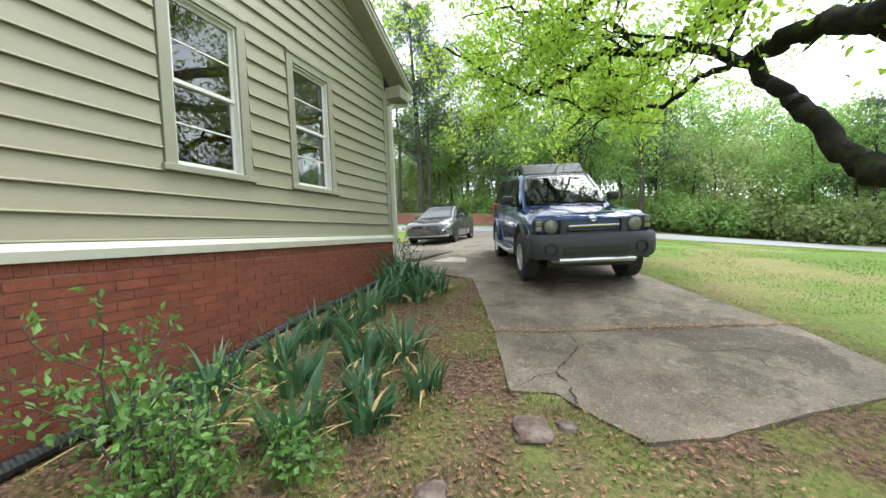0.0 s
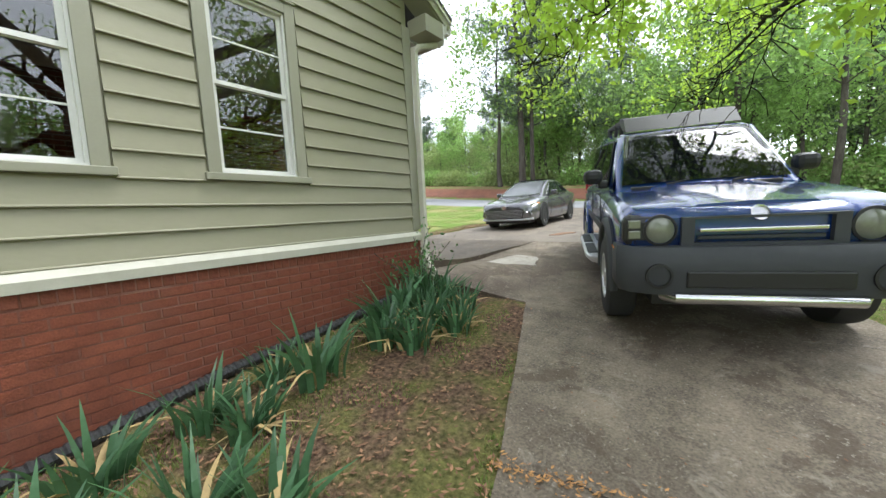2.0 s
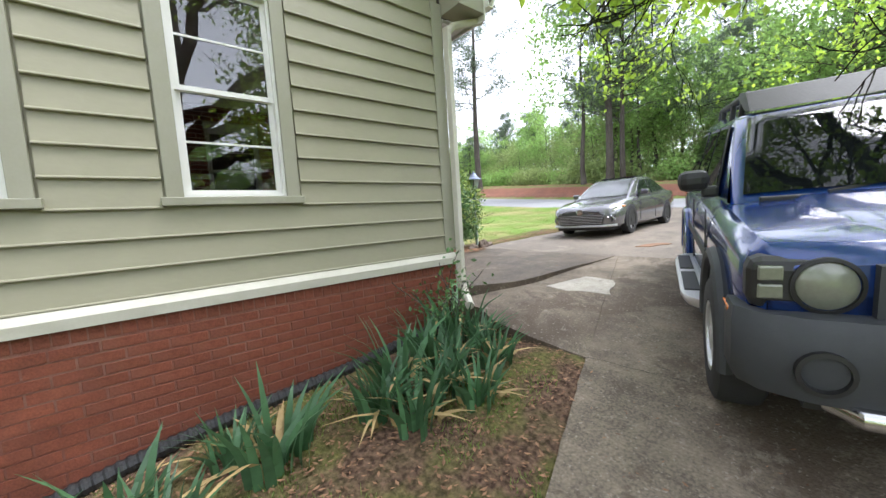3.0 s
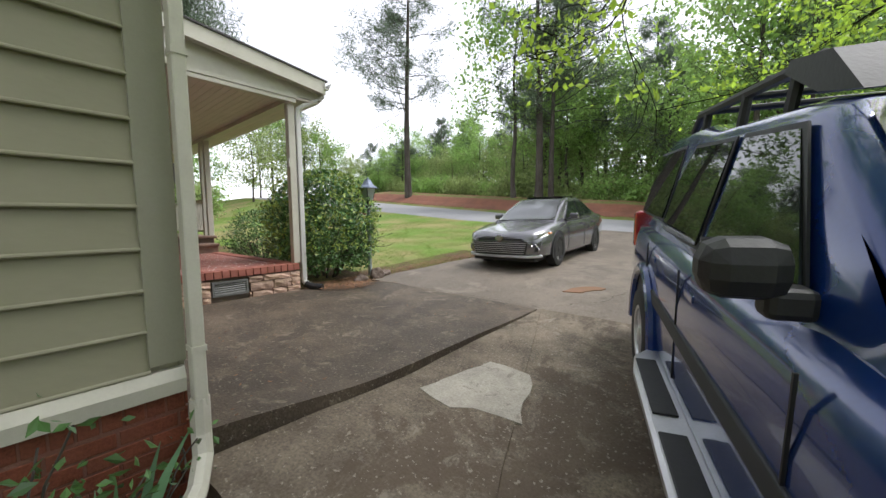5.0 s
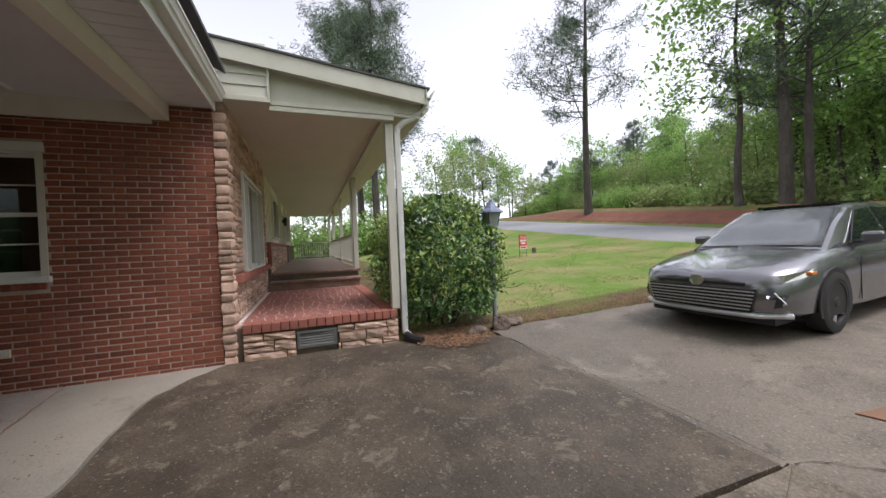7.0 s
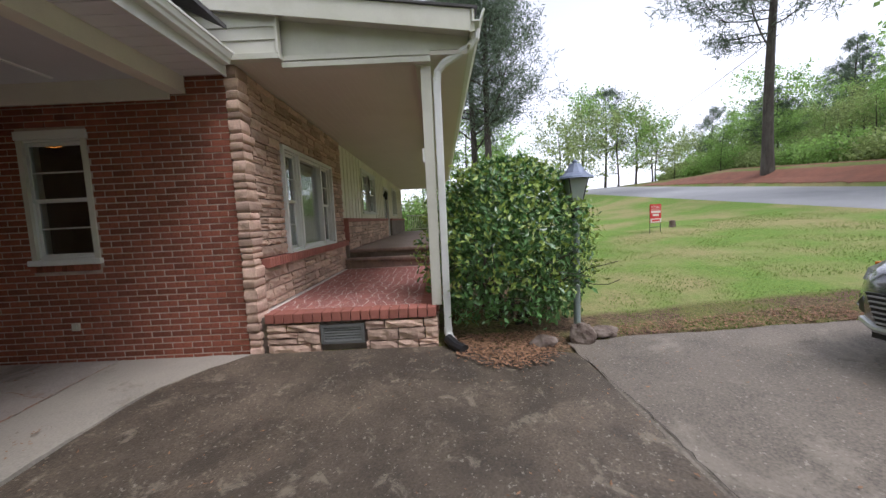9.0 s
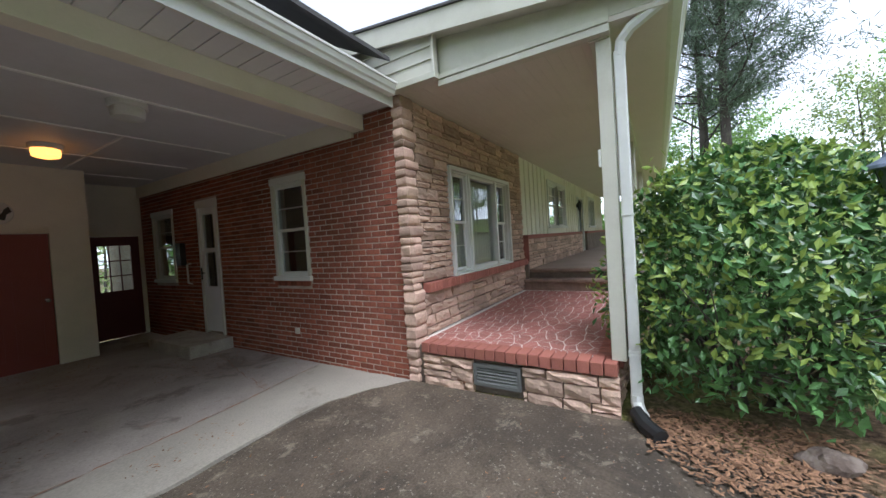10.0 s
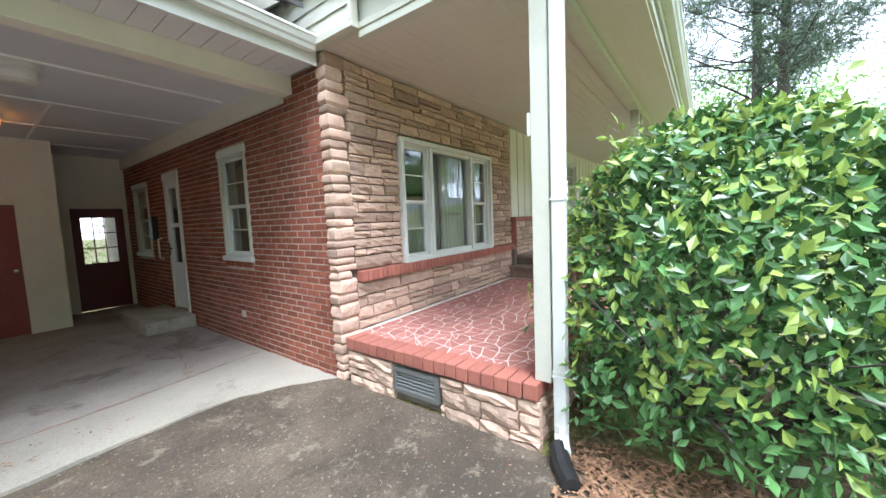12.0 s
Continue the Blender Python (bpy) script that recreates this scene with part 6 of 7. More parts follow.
for i in range(44):
    x = -70 + 140 * (i + rng.uniform(0.1, 0.9)) / 44
    plant(kinds[int(rng.integers(0, 3))] if rng.random() < 0.75 else pines[int(rng.integers(0, 2))], x, 41 + rng.uniform(0, 7) + max(0, -(x + 12)) * 0.3, rng.uniform(0.8, 1.15) * (0.8 if x < -14 else 1.0))
for i in range(90):
    x = -60 + 120 * (i + rng.uniform(0.1, 0.9)) / 90
    y = 31.5 + rng.uniform(0, 2.5) + max(0, -(x + 12)) * 0.25 if x < -4 else 28.3 + rng.uniform(0, 2.5) - max(0, x - 4) * 0.1
    plant(shrubs[int(rng.integers(0, 2))], x, y, rng.uniform(0.7, 1.3))
for i in range(54):
    x = -16 + 60 * (i + rng.uniform(0.1, 0.9)) / 54
    plant(kinds[(3, 0, 1, 3, 2)[i % 5]], x, 35 + rng.uniform(0, 7) - max(0, x - 4) * 0.12, rng.uniform(0.6, 1.2))
for i in range(40):
    x = -60 + 46 * (i + rng.uniform(0.1, 0.9)) / 40
    plant((kinds[1], pines[1], kinds[0], kinds[3], kinds[2], pines[0], kinds[1])[i % 7], x, 40 + rng.uniform(0, 9) - (x + 12) * 0.28, rng.uniform(0.45, 0.95))
for i in range(34):
    plant(shrubs[i % 2], 27.5 + rng.uniform(0, 3), 29 - 1.1 * i + rng.uniform(-0.4, 0.4), rng.uniform(0.9, 1.5))
for i in range(24):
    plant(shrubs[i % 2], 4 + i + rng.uniform(-0.4, 0.4), 31 + rng.uniform(0, 3), rng.uniform(1.1, 1.6))
# eastern wood, and trees west of the house and behind the start
for i in range(44):
    y = 30 - 50 * i / 44
    plant(kinds[int(rng.integers(0, 4))], 31 + rng.uniform(0, 6), y, rng.uniform(0.9, 1.25))
for i in range(16):
    plant(kinds[int(rng.integers(0, 4))], -36 - rng.uniform(0, 8), 6 + 2.2 * i, rng.uniform(0.6, 0.9))
for i in range(9):
    plant(shrubs[i % 2], -27 - rng.uniform(0, 4), 1 + 1.5 * i, rng.uniform(1.0, 1.5))
for i in range(14):
    plant(kinds[int(rng.integers(0, 3))], -16 + 3.0 * i, -17 - rng.uniform(0, 5), rng.uniform(0.8, 1.1))


# camellia by the porch
def leafy_bush(name, x, y, r, h, n, size, label, young=0.25, squash=1.0):
    z0 = land(x, y)
    t = thing(name, pose(x, y, z0), label, "shrub")
    bm = bmesh.new()
    tp = []
    for k in range(16):
        a = rng.uniform(0, 6.28)
        limb(bm, (0.15 * math.cos(a), 0.15 * math.sin(a), -0.05), (math.cos(a) * 0.5, math.sin(a) * 0.5, 1.0), h * 0.45, 0.022, 1, tp, 0.15, 5, 0.6, 0.1, 4)
    part("stem", bm, M["bark"], t)

    def shell(m, lo, hi):
        a, c = rng.uniform(0, 2 * math.pi, m), rng.uniform(-0.75, 1, m)
        s_ = np.sqrt(1 - np.clip(c, -1, 1) ** 2)
        bump_ = np.array([1 + 0.26 * noise.noise((math.cos(q) * 2.2, math.sin(q) * 2.2, w * 2.5 + x)) + 0.17 * noise.noise((math.cos(q) * 6, math.sin(q) * 6, w * 6)) for q, w in zip(a, c)])
        rr = bump_ * rng.uniform(lo, hi, m)
        wd = np.where(c < 0, np.sqrt(np.clip(1 - (c * 0.55) ** 2, 0, 1)), np.sqrt(np.clip(1 - np.abs(c) ** 2.4, 0.02, 1)))
        p = np.stack([np.cos(a) * wd * r * rr, np.sin(a) * wd * r * rr * squash, h * 0.46 + c * h * 0.5 * (0.9 + 0.1 * rr)], 1)
        nn = np.stack([np.cos(a) * s_, np.sin(a) * s_, c + 0.4], 1)
        return p, nn
    p, nn = shell(n, 0.6, 1.03)
    ok = p[:, 2] > 0.04
    leaf_mesh("foliage", p[ok], size, M["camellia"], t, "glossy dark green leaves", 0.5, 0.25, nn[ok])
    p, nn = shell(int(n * young), 0.95, 1.08)
    ok = (p[:, 2] > h * 0.25)
    leaf_mesh("young_foliage", p[ok], size * 0.9, M["camellia_young"], t, "yellow-green young leaf tips", 0.5, -0.2, nn[ok])
    sp = []
    for k in range(26):
        a = rng.uniform(0, 6.28)
        b0 = Vector((math.cos(a) * r * 0.6, math.sin(a) * r * 0.6 * squash, h * rng.uniform(0.72, 0.88)))
        for q in range(5):
            sp.append(b0 + Vector((math.cos(a) * 0.03 * q, math.sin(a) * 0.03 * q, 0.04 * q)))
    leaf_mesh("shoot", np.array([tuple(v) for v in sp]), size, M["camellia_young"], t, "upright young shoots", 0.45, -0.6)["kind"] = "stuff"
    return t


leafy_bush("camellia_bush", -7.02, 8.60, 0.98, 2.15, 11500, 0.082, "large rounded glossy evergreen bush beside the porch", 0.3)
leafy_bush("holly_bush", -10.2, 8.75, 0.85, 1.35, 5000, 0.06, "dark clipped evergreen shrub beside the porch", 0.02)


# irises in the bed along the house
def iris_clump(n=15):
    t = thing("iris_clump", Matrix(), "clump of upright blue-green iris leaves in the earth bed", "plant", "irises along the house")
    for nm, m_, cnt in (("leaf_tuft", M["iris"], n), ("dry_tuft", M["iris_dry"], max(2, n // 5))):
        bm = bmesh.new()
        for k in range(cnt):
            a = rng.uniform(0, 6.28)
            dry = nm == "dry_tuft"
            b = Vector((math.cos(a), math.sin(a), 0)) * rng.uniform(0, 0.19)
            out = Vector((math.cos(a), math.sin(a), 0)) * (rng.uniform(0.6, 1.0) if dry else rng.uniform(0.1, 0.85))
            L = rng.uniform(0.26, 0.5)
            w = rng.uniform(0.018, 0.031)
            sd_ = Vector((-math.sin(a + 0.6), math.cos(a + 0.6), 0))
            prev = None
            for i in range(5):
                f = i / 4
                c = b + out * L * f * f * (1.0 if not dry else 1.1) + Vector((0, 0, L * (f - (0.75 if dry else 0.22) * f * f * out.length)))
                ww = w * (1 - f ** 2.5) + 0.001
                cur_ = (bm.verts.new(c - sd_ * ww), bm.verts.new(c + sd_ * ww))
                if prev:
                    bm.faces.new((prev[0], prev[1], cur_[1], cur_[0]))
                prev = cur_
        part(nm, bm, m_, t)
    return t


clumps = [iris_clump(40), iris_clump(32), iris_clump(26)]
spots = [(-2.35, 0.6), (-1.9, 0.75), (-1.35, 0.95), (-2.3, 1.15), (-1.2, 1.5), (-1.75, 1.45), (-0.95, 1.25), (-0.75, 1.75), (-2.2, 1.75), (-1.45, 2.0), (-1.15, 2.2), (-2.25, 2.3), (-1.9, 2.45), (-2.3, 2.85), (-2.05, 3.05), (-2.0, 3.75), (-1.7, 3.85), (-2.2, 4.05), (-1.85, 4.2), (-1.55, 4.3), (-2.3, 4.45), (-2.05, 4.55), (-1.8, 4.75), (-2.4, 4.85), (-2.15, 4.95)]
for i, (x, y) in enumerate(spots):
    m_ = Matrix.Translation((x, y, land(x, y) - 0.02)) @ Matrix.Rotation(rng.uniform(0, 6.28), 4, "Z") @ Matrix.Scale(rng.uniform(0.85, 1.15), 4)
    if i < 3:
        clumps[i].matrix_basis = m_
    else:
        copy_thing(clumps[i % 3], m_)


def small_shrub(name, x, y, h, n, size, m_, label, wide=0.5):
    t = thing(name, pose(x, y, land(x, y)), label, "shrub")
    bm = bmesh.new()
    tp = []
    for k in range(6):
        a = rng.uniform(0, 6.28)
        limb(bm, (0, 0, -0.02), (math.cos(a) * wide, math.sin(a) * wide, 1), h * rng.uniform(0.5, 0.8), 0.010, 1, tp, 0.22, 5, 0.7, 0.1, 4)
    part("stem", bm, M["bark"], t)
    leaf_mesh("foliage", cloud(tp, n, 0.05), size, m_, t, "", 0.55, 0.2)
    return t


small_shrub("rose_bush", -2.4, 4.85, 0.75, 420, 0.055, M["camellia"], "small sparse rose bush at the house corner", 0.6)
small_shrub("garden_shrub", -1.85, 0.32, 0.95, 700, 0.06, M["leaf_shrub"], "soft green garden shrub against the brick base", 0.8)
small_shrub("garden_shrub", -1.55, 0.35, 0.45, 700, 0.055, M["leaf_shrub"], "soft green garden shrub against the brick base", 0.8)
small_shrub("garden_shrub", -1.15, 0.75, 0.3, 500, 0.05, M["leaf_shrub"], "low soft green seedling in the bed", 0.9)


# grass and litter
def scatter(name, n, region, make, material, label):
    vs, fs = [], []
    k = 0
    tries = 0
    while k < n and tries < n * 6:
        tries += 1
        x, y = rng.uniform(region[0], region[1]), rng.uniform(region[2], region[3])
        r = make(x, y)
        if r is None:
            continue
        b = len(vs)
        vs += r
        fs += [(b, b + 1, b + 2)] if len(r) == 3 else [(b, b + 1, b + 2), (b, b + 2, b + 3)]
        k += 1
    return tagged(raw(name, vs, fs, material), label, "ground cover", kind="stuff")


def blade(x, y, h, w=0.004):
    a, z = rng.uniform(0, 6.28), land(x, y)
    dx, dy = math.cos(a) * w, math.sin(a) * w
    l = rng.normal(size=2) * h * 0.5
    return [(x - dx, y - dy, z - 0.005), (x + dx, y + dy, z - 0.005), (x + l[0], y + l[1], z + h)]


def dry(x, y, s, zz=None):
    z = (land(x, y) if zz is None else zz) + 0.012 + rng.uniform(0, 0.015)
    a = rng.uniform(0, 6.28)
    c, sn = math.cos(a) * s, math.sin(a) * s
    t1, t2 = rng.normal(size=2) * s * 0.25
    return [(x - c, y - sn, z), (x + sn * 0.4, y - c * 0.4, z + t1 * 0.3), (x + c, y + sn, z + abs(t2)), (x - sn * 0.4, y + c * 0.4, z)]


def on_lawn(x, y):
    return not paved(x, y) and not (x < -5.9 and y < 9.3) and not (x < -2.7 and y < 9.3)


scatter("lawn_grass", 90000, (-14, 9, -0.5, 19.5), lambda x, y: blade(x, y, rng.uniform(0.012, 0.03), 0.007) if on_lawn(x, y) and (x > 0.2 or y > 9.3) and noise.noise((x * 0.9, y * 0.9, 4)) > -0.25 else None, M["grass"], "short patchy lawn grass")
scatter("bed_weeds", 9000, (-2.7, 1.2, -0.6, 5.2), lambda x, y: blade(x, y, rng.uniform(0.02, 0.055), 0.005) if not paved(x, y) and noise.noise((x * 1.6, y * 1.6, 9)) > 0.05 else None, M["grass"], "low weeds and moss in the bed")
scatter("leaf_litter", 7000, (-2.72, 1.5, -0.6, 5.25), lambda x, y: dry(x, y, rng.uniform(0.008, 0.03)) if not paved(x, y) else None, M["dead_leaf"], "brown dry leaf litter on the bare earth")
scatter("drive_litter", 1100, (-6.2, 2.6, 1.9, 13), lambda x, y: dry(x, y, rng.uniform(0.006, 0.02), apron_z(x, y) + 0.004 if inside((x, y), APRON) else None) if paved(x, y) and noise.noise((x * 0.8, y * 0.8, 1)) > -0.1 else None, M["dead_leaf"], "scattered dry leaves and catkins on the concrete")
scatter("bush_litter", 2200, (-6.5, -5.4, 7.85, 9.1), lambda x, y: dry(x, y, rng.uniform(0.012, 0.035), apron_z(x, y) + 0.004 if inside((x, y), APRON) else None) if (x + 6.25) ** 2 / 0.45 + (y - 8.4) ** 2 / 0.4 < rng.uniform(0.3, 1.1) else None, M["dead_leaf"], "red-brown fallen leaves at the foot of the bush")
scatter("edge_litter", 2600, (-6.5, -5.9, 9.3, 13), lambda x, y: dry(x, y, rng.uniform(0.01, 0.025)) if not paved(x, y) else None, M["dead_leaf"], "brown litter along the edge of the lawn")
scatter("joint_litter", 1500, (-0.5, 2.7, 2.9, 4.0), lambda x, y: dry(x, y, rng.uniform(0.008, 0.022)) if abs(y - (3.09 + (x + 0.45) * 0.27)) < abs(rng.normal()) * 0.05 else None, mat("orange_catkins", (0.42, 0.22, 0.08), 0.9, var=0.3, island=0.4), "orange catkins and grass lying in the slab joint")


# ---- small things outdoors ----
lp = thing("lamp_post", pose(-6.47, 9.27, land(-6.47, 9.27)), "pale weathered metal garden lamp post with a glass lantern", "lamp post")
part("post", tube(bmesh.new(), [(0, 0, -0.1), (0, 0, 1.42)], 0.038, 14), M["pale_lamp"], lp, "", True)
part("collar", lathe(bmesh.new(), [(0.05, 1.30), (0.052, 1.40), (0.03, 1.43), (0.03, 1.47), (0.07, 1.49)], 16), M["dark_metal"], lp)
lg = bmesh.new()
for k in range(4):
    a0, a1 = math.pi / 4 + k * math.pi / 2, math.pi / 4 + (k + 1) * math.pi / 2
    q = [(r * math.cos(a), r * math.sin(a), z) for r, a, z in ((0.085, a0, 1.50), (0.085, a1, 1.50), (0.15, a1, 1.74), (0.15, a0, 1.74))]
    nrm = Vector((math.cos((a0 + a1) / 2), math.sin((a0 + a1) / 2), 0)) * 0.004
    pn = part("lantern_pane", prism(bmesh.new(), q, nrm), mat("frosted_lantern_glass", (0.55, 0.60, 0.56), 0.3, var=0.1, bump=0.05, transl=0.4) if k == 0 else bpy.data.materials["frosted_lantern_glass"], lp)
    tube(lg, [q[0], q[3]], 0.008, 6)
part("lantern_frame", lg, M["dark_metal"], lp)
part("lantern_roof", lathe(bmesh.new(), [(0.20, 1.735), (0.19, 1.755), (0.12, 1.80), (0.08, 1.86), (0.06, 1.90), (0.03, 1.905), (0.028, 1.93), (0.005, 1.95)], 12), mat("blue_grey_lamp_roof", (0.17, 0.20, 0.27), 0.45, 0.3, var=0.15, bump=0.05), lp, "blue-grey metal lantern roof")

sx, sy = -13.28, 14.27
sg = thing("yard_sign", Matrix.Translation((sx, sy, land(sx, sy))) @ Matrix.Rotation(math.atan2(6.4, 10.4) - 0.08, 4, "Z"), "red and white sale sign on a thin wire stand", "sign")
part("stand", tube(tube(tube(bmesh.new(), [(0, -0.26, -0.1), (0, -0.26, 0.84)], 0.008, 6), [(0, 0.26, -0.1), (0, 0.26, 0.84)], 0.008, 6), [(0, -0.26, 0.17), (0, 0.26, 0.17)], 0.008, 6), M["dark_metal"], sg)
part("sign_board", box(0.008, 0.02, -0.27, 0.27, 0.30, 0.86, 0.002), M["sign_red"], sg, "red printed sign board")
part("number_strip", box(0.0201, 0.024, -0.26, 0.26, 0.31, 0.43), M["white"], sg)
part("divider", box(0.0201, 0.023, -0.25, 0.25, 0.705, 0.715), M["white"], sg)
for zz, w_ in ((0.60, 0.46), (0.50, 0.30)):
    part("lettering_bar", box(0.0201, 0.023, -w_ / 2, w_ / 2, zz, zz + 0.07), M["white"], sg)
part("number_bar", box(0.0241, 0.026, -0.20, 0.20, 0.34, 0.40), M["sign_red"], sg)
tc = bpy.data.curves.new("sign_text", "FONT")
tc.body, tc.size, tc.align_x, tc.extrude = "FOR SALE", 0.105, "CENTER", 0.001
to = new("sign_text", tc)
to.data.materials.append(M["white"])
to.parent = sg
to.matrix_basis = Matrix.Translation((0.022, 0, 0.745)) @ pose(0, 0, 0, 90, 0, 90)
tagged(part("stump", lathe(bmesh.new(), [(0.10, -0.1), (0.09, 0.10), (0.085, 0.20), (0.05, 0.22)], 12, Matrix.Translation((-13.9, 15.2, land(-13.9, 15.2)))), M["rock"]), "small grey stake in the lawn", "stake")


def rock(name, x, y, s, seed, label, z=None, sc=(1, 1, 1)):
    bm = bmesh.new()
    bmesh.ops.create_icosphere(bm, subdivisions=3, radius=1.0)
    for v in bm.verts:
        k = 1 + 0.35 * noise.noise(v.co * 1.1 + Vector((seed, 0, 0))) + 0.12 * noise.noise(v.co * 3 + Vector((0, seed, 0)))
        v.co = Vector((v.co.x * sc[0], v.co.y * sc[1], max(-0.5, v.co.z) * sc[2])) * k * s
    zz = (land(x, y) if z is None else z) + 0.32 * s * sc[2]
    ob = tagged(part(name, bm, M["rock"]), label, "rock")
    ob.location = (x, y, zz)
    return ob


rock("bed_rock", -6.12, 8.78, 0.13, 1.0, "flat brown edging rock at the bed", None, (0.8, 1.15, 0.7))
rock("bed_rock", -6.2, 9.22, 0.14, 5.0, "pale pinkish edging rock under the lamp post", None, (0.9, 1, 1))
rock("bed_rock", -6.3, 9.5, 0.13, 9.0, "small flat grey edging rock at the lawn", None, (1, 1.2, 0.5))
rock("drive_rubble", 0.12, 1.52, 0.13, 3.0, "broken chunk of concrete lying in the earth", None, (1, 1.2, 0.45))
rock("drive_rubble", 0.33, 1.62, 0.07, 7.0, "small broken concrete piece lying in the earth", None, (1, 1, 0.5))
rock("drive_rubble", -0.35, 0.85, 0.09, 8.0, "grey stone lying in the earth", None, (1, 1.2, 0.4))

# corrugated drain pipe along the base
cp = bmesh.new()
pl, pr = [], []
for i in range(420):
    y = -0.6 + 5.55 * i / 419
    x = -2.70 + 0.03 * math.sin(y * 1.7)
    pl.append((x, y, land(x, y) + 0.045 + 0.01 * math.sin(y * 3)))
    pr.append(0.055 if (i // 2) % 2 else 0.047)
tagged(part("drain_pipe", tube(cp, pl, pr, 10), M["black_plastic"]), "black corrugated drain pipe lying along the brick base", "pipe")

# pale patch and red dirt
slab("pavement_patch", ((-2.62, 6.72), (-2.42, 7.44), (-2.02, 7.47), (-1.80, 6.84), (-2.12, 6.78), (-2.3, 6.66)), lambda x, y: side_top(x, y) + 0.005, 0.06, M["concrete_light"], "pale newer concrete patch with ragged edge", 0.2, 0.05)
slab("dirt_patch", ((-2.82, 10.15), (-2.6, 10.2), (-2.46, 10.42), (-2.3, 10.6), (-2.45, 10.66), (-2.66, 10.56), (-2.78, 10.4)), lambda x, y: land(x, y) + 0.012, 0.04, M["red_dirt"], "washed-out patch of orange clay on the concrete", 0.2, 0.06)
slab("dirt_patch_far", ((-2.0, 15.6), (-0.6, 15.4), (0.2, 15.9), (-0.5, 16.6), (-1.8, 16.4)), lambda x, y: land(x, y) + 0.012, 0.04, mat("pale_sand", (0.50, 0.36, 0.25), 0.95, var=0.2, bump=0.3), "pale sandy wash on the concrete", 0.2, 0.08)
slab("straw_bank", ((-36, 26.5), (4, 26.5), (5, 28), (3, 30.5), (-35, 30.8), (-37, 28)), lambda x, y: land(x, y) + bank(x, y) + 0.02, 0.03, M["straw"], "red-brown pine straw bank beyond the road", 0.7, 0.15)

# cracks and joints cut as thin dark seams
seam = mat("dirt_filled_crack", (0.05, 0.04, 0.03), 0.95, var=0.3, scale=10, bump=0.2)


def crack(pts, w, wob, top=None, label="dirt-filled crack in the concrete"):
    bm = bmesh.new()
    L = []
    for a, b in zip(pts, pts[1:]):
        for k in range(30):
            f = k / 30
            x, y = a[0] + (b[0] - a[0]) * f, a[1] + (b[1] - a[1]) * f
            L.append((x + wob * noise.noise((x * 4, y * 4, 1)) + 0.022 * noise.noise((x * 19, y * 19, 7)), y + wob * noise.noise((x * 4, y * 4, 5)) + 0.022 * noise.noise((x * 19, y * 19, 4))))
    L.append(pts[-1])
    prev = None
    for i, (x, y) in enumerate(L):
        q = L[min(i + 1, len(L) - 1)], L[max(i - 1, 0)]
        d = Vector((q[0][0] - q[1][0], q[0][1] - q[1][1])).normalized()
        ww = w * max(0.12, 0.42 + 1.1 * noise.noise((x * 9, y * 9, 3)))
        z = (top(x, y) if top else land(x, y) + 0.005) + 0.012 * noise.noise((x * 0.9, y * 0.9, 2.0)) + 0.004
        cur_ = (bm.verts.new((x - d.y * ww, y + d.x * ww, z)), bm.verts.new((x + d.y * ww, y - d.x * ww, z)))
        if prev:
            bm.faces.new((prev[0], prev[1], cur_[1], cur_[0]))
        prev = cur_
    return tagged(part("crack", bm, seam), label, "crack", kind="structure")


crack([(-0.45, 3.09), (0.4, 3.3), (1.3, 3.6), (2.58, 3.85)], 0.012, 0.05)
crack([(-0.08, 2.05), (0.25, 2.35), (0.4, 2.75), (0.35, 3.25)], 0.009, 0.08)
crack([(0.42, 1.86), (0.35, 2.15), (0.25, 2.35)], 0.012, 0.06)
crack([(0.6, 3.35), (1.4, 3.0), (2.6, 3.3)], 0.008, 0.12)
crack([(1.2, 3.55), (1.8, 3.2), (2.1, 2.7)], 0.006, 0.12)
crack([(-1.29, 5.29), (-0.2, 5.5), (1.7, 5.8)], 0.006, 0.02)
crack([(-2.77, 9.2), (-2.2, 9.9), (-2.0, 10.6)], 0.008, 0.1)
crack([(-5.9, 9.07), (-4.4, 9.14), (-2.77, 9.18)], 0.006, 0.015, lambda x, y: max(land(x, y), apron_z(x, min(y, 9.1))) + 0.004)
seam = mat("rusty_joint_dirt", (0.26, 0.14, 0.09), 0.95, var=0.4, scale=10, bump=0.2)
crack([(-6.1, 4.21), (-5.0, 4.365), (-3.95, 4.465), (-3.1, 4.465)], 0.014, 0.02, lambda x, y: 1.02, "rusty dirt in the carport floor joint")
crack([(-5.9, 2.4), (-5.41, 4.28)], 0.006, 0.04, lambda x, y: 1.02, "rusty dirt in the carport floor joint")
scatter("floor_litter", 700, (-6.1, -3.0, 0.4, 5.0), lambda x, y: dry(x, y, rng.uniform(0.006, 0.02), 1.022) if noise.noise((x, y, 2)) + max(0, 1.6 - y) * 0.3 > 0.15 else None, M["dead_leaf"], "dry leaves and grit on the carport floor")

# overhead wire
wire = bmesh.new()
wp = [(-24.2 + 0.5, 27.8 - 0.2, 12.0)]
for i in range(1, 13):
    f = i / 12
    wp.append((-23.7 + (-60 + 23.7) * f, 27.6 + (34 - 27.6) * f, 12.0 - 10 * f * (1 - f) * 0.5 + 1.0 * f))
tube(wire, wp, 0.02, 5)
tagged(part("overhead_wire", wire, M["dark_metal"]), "thin dark overhead wire from the pine", "wire")
inner = tagged(part("wall_plate", box(-2.962, -2.946, 4.12, 4.19, 1.70, 1.79, 0.003), M["white"]), "small dark switch plate on the cream wall", "switch")


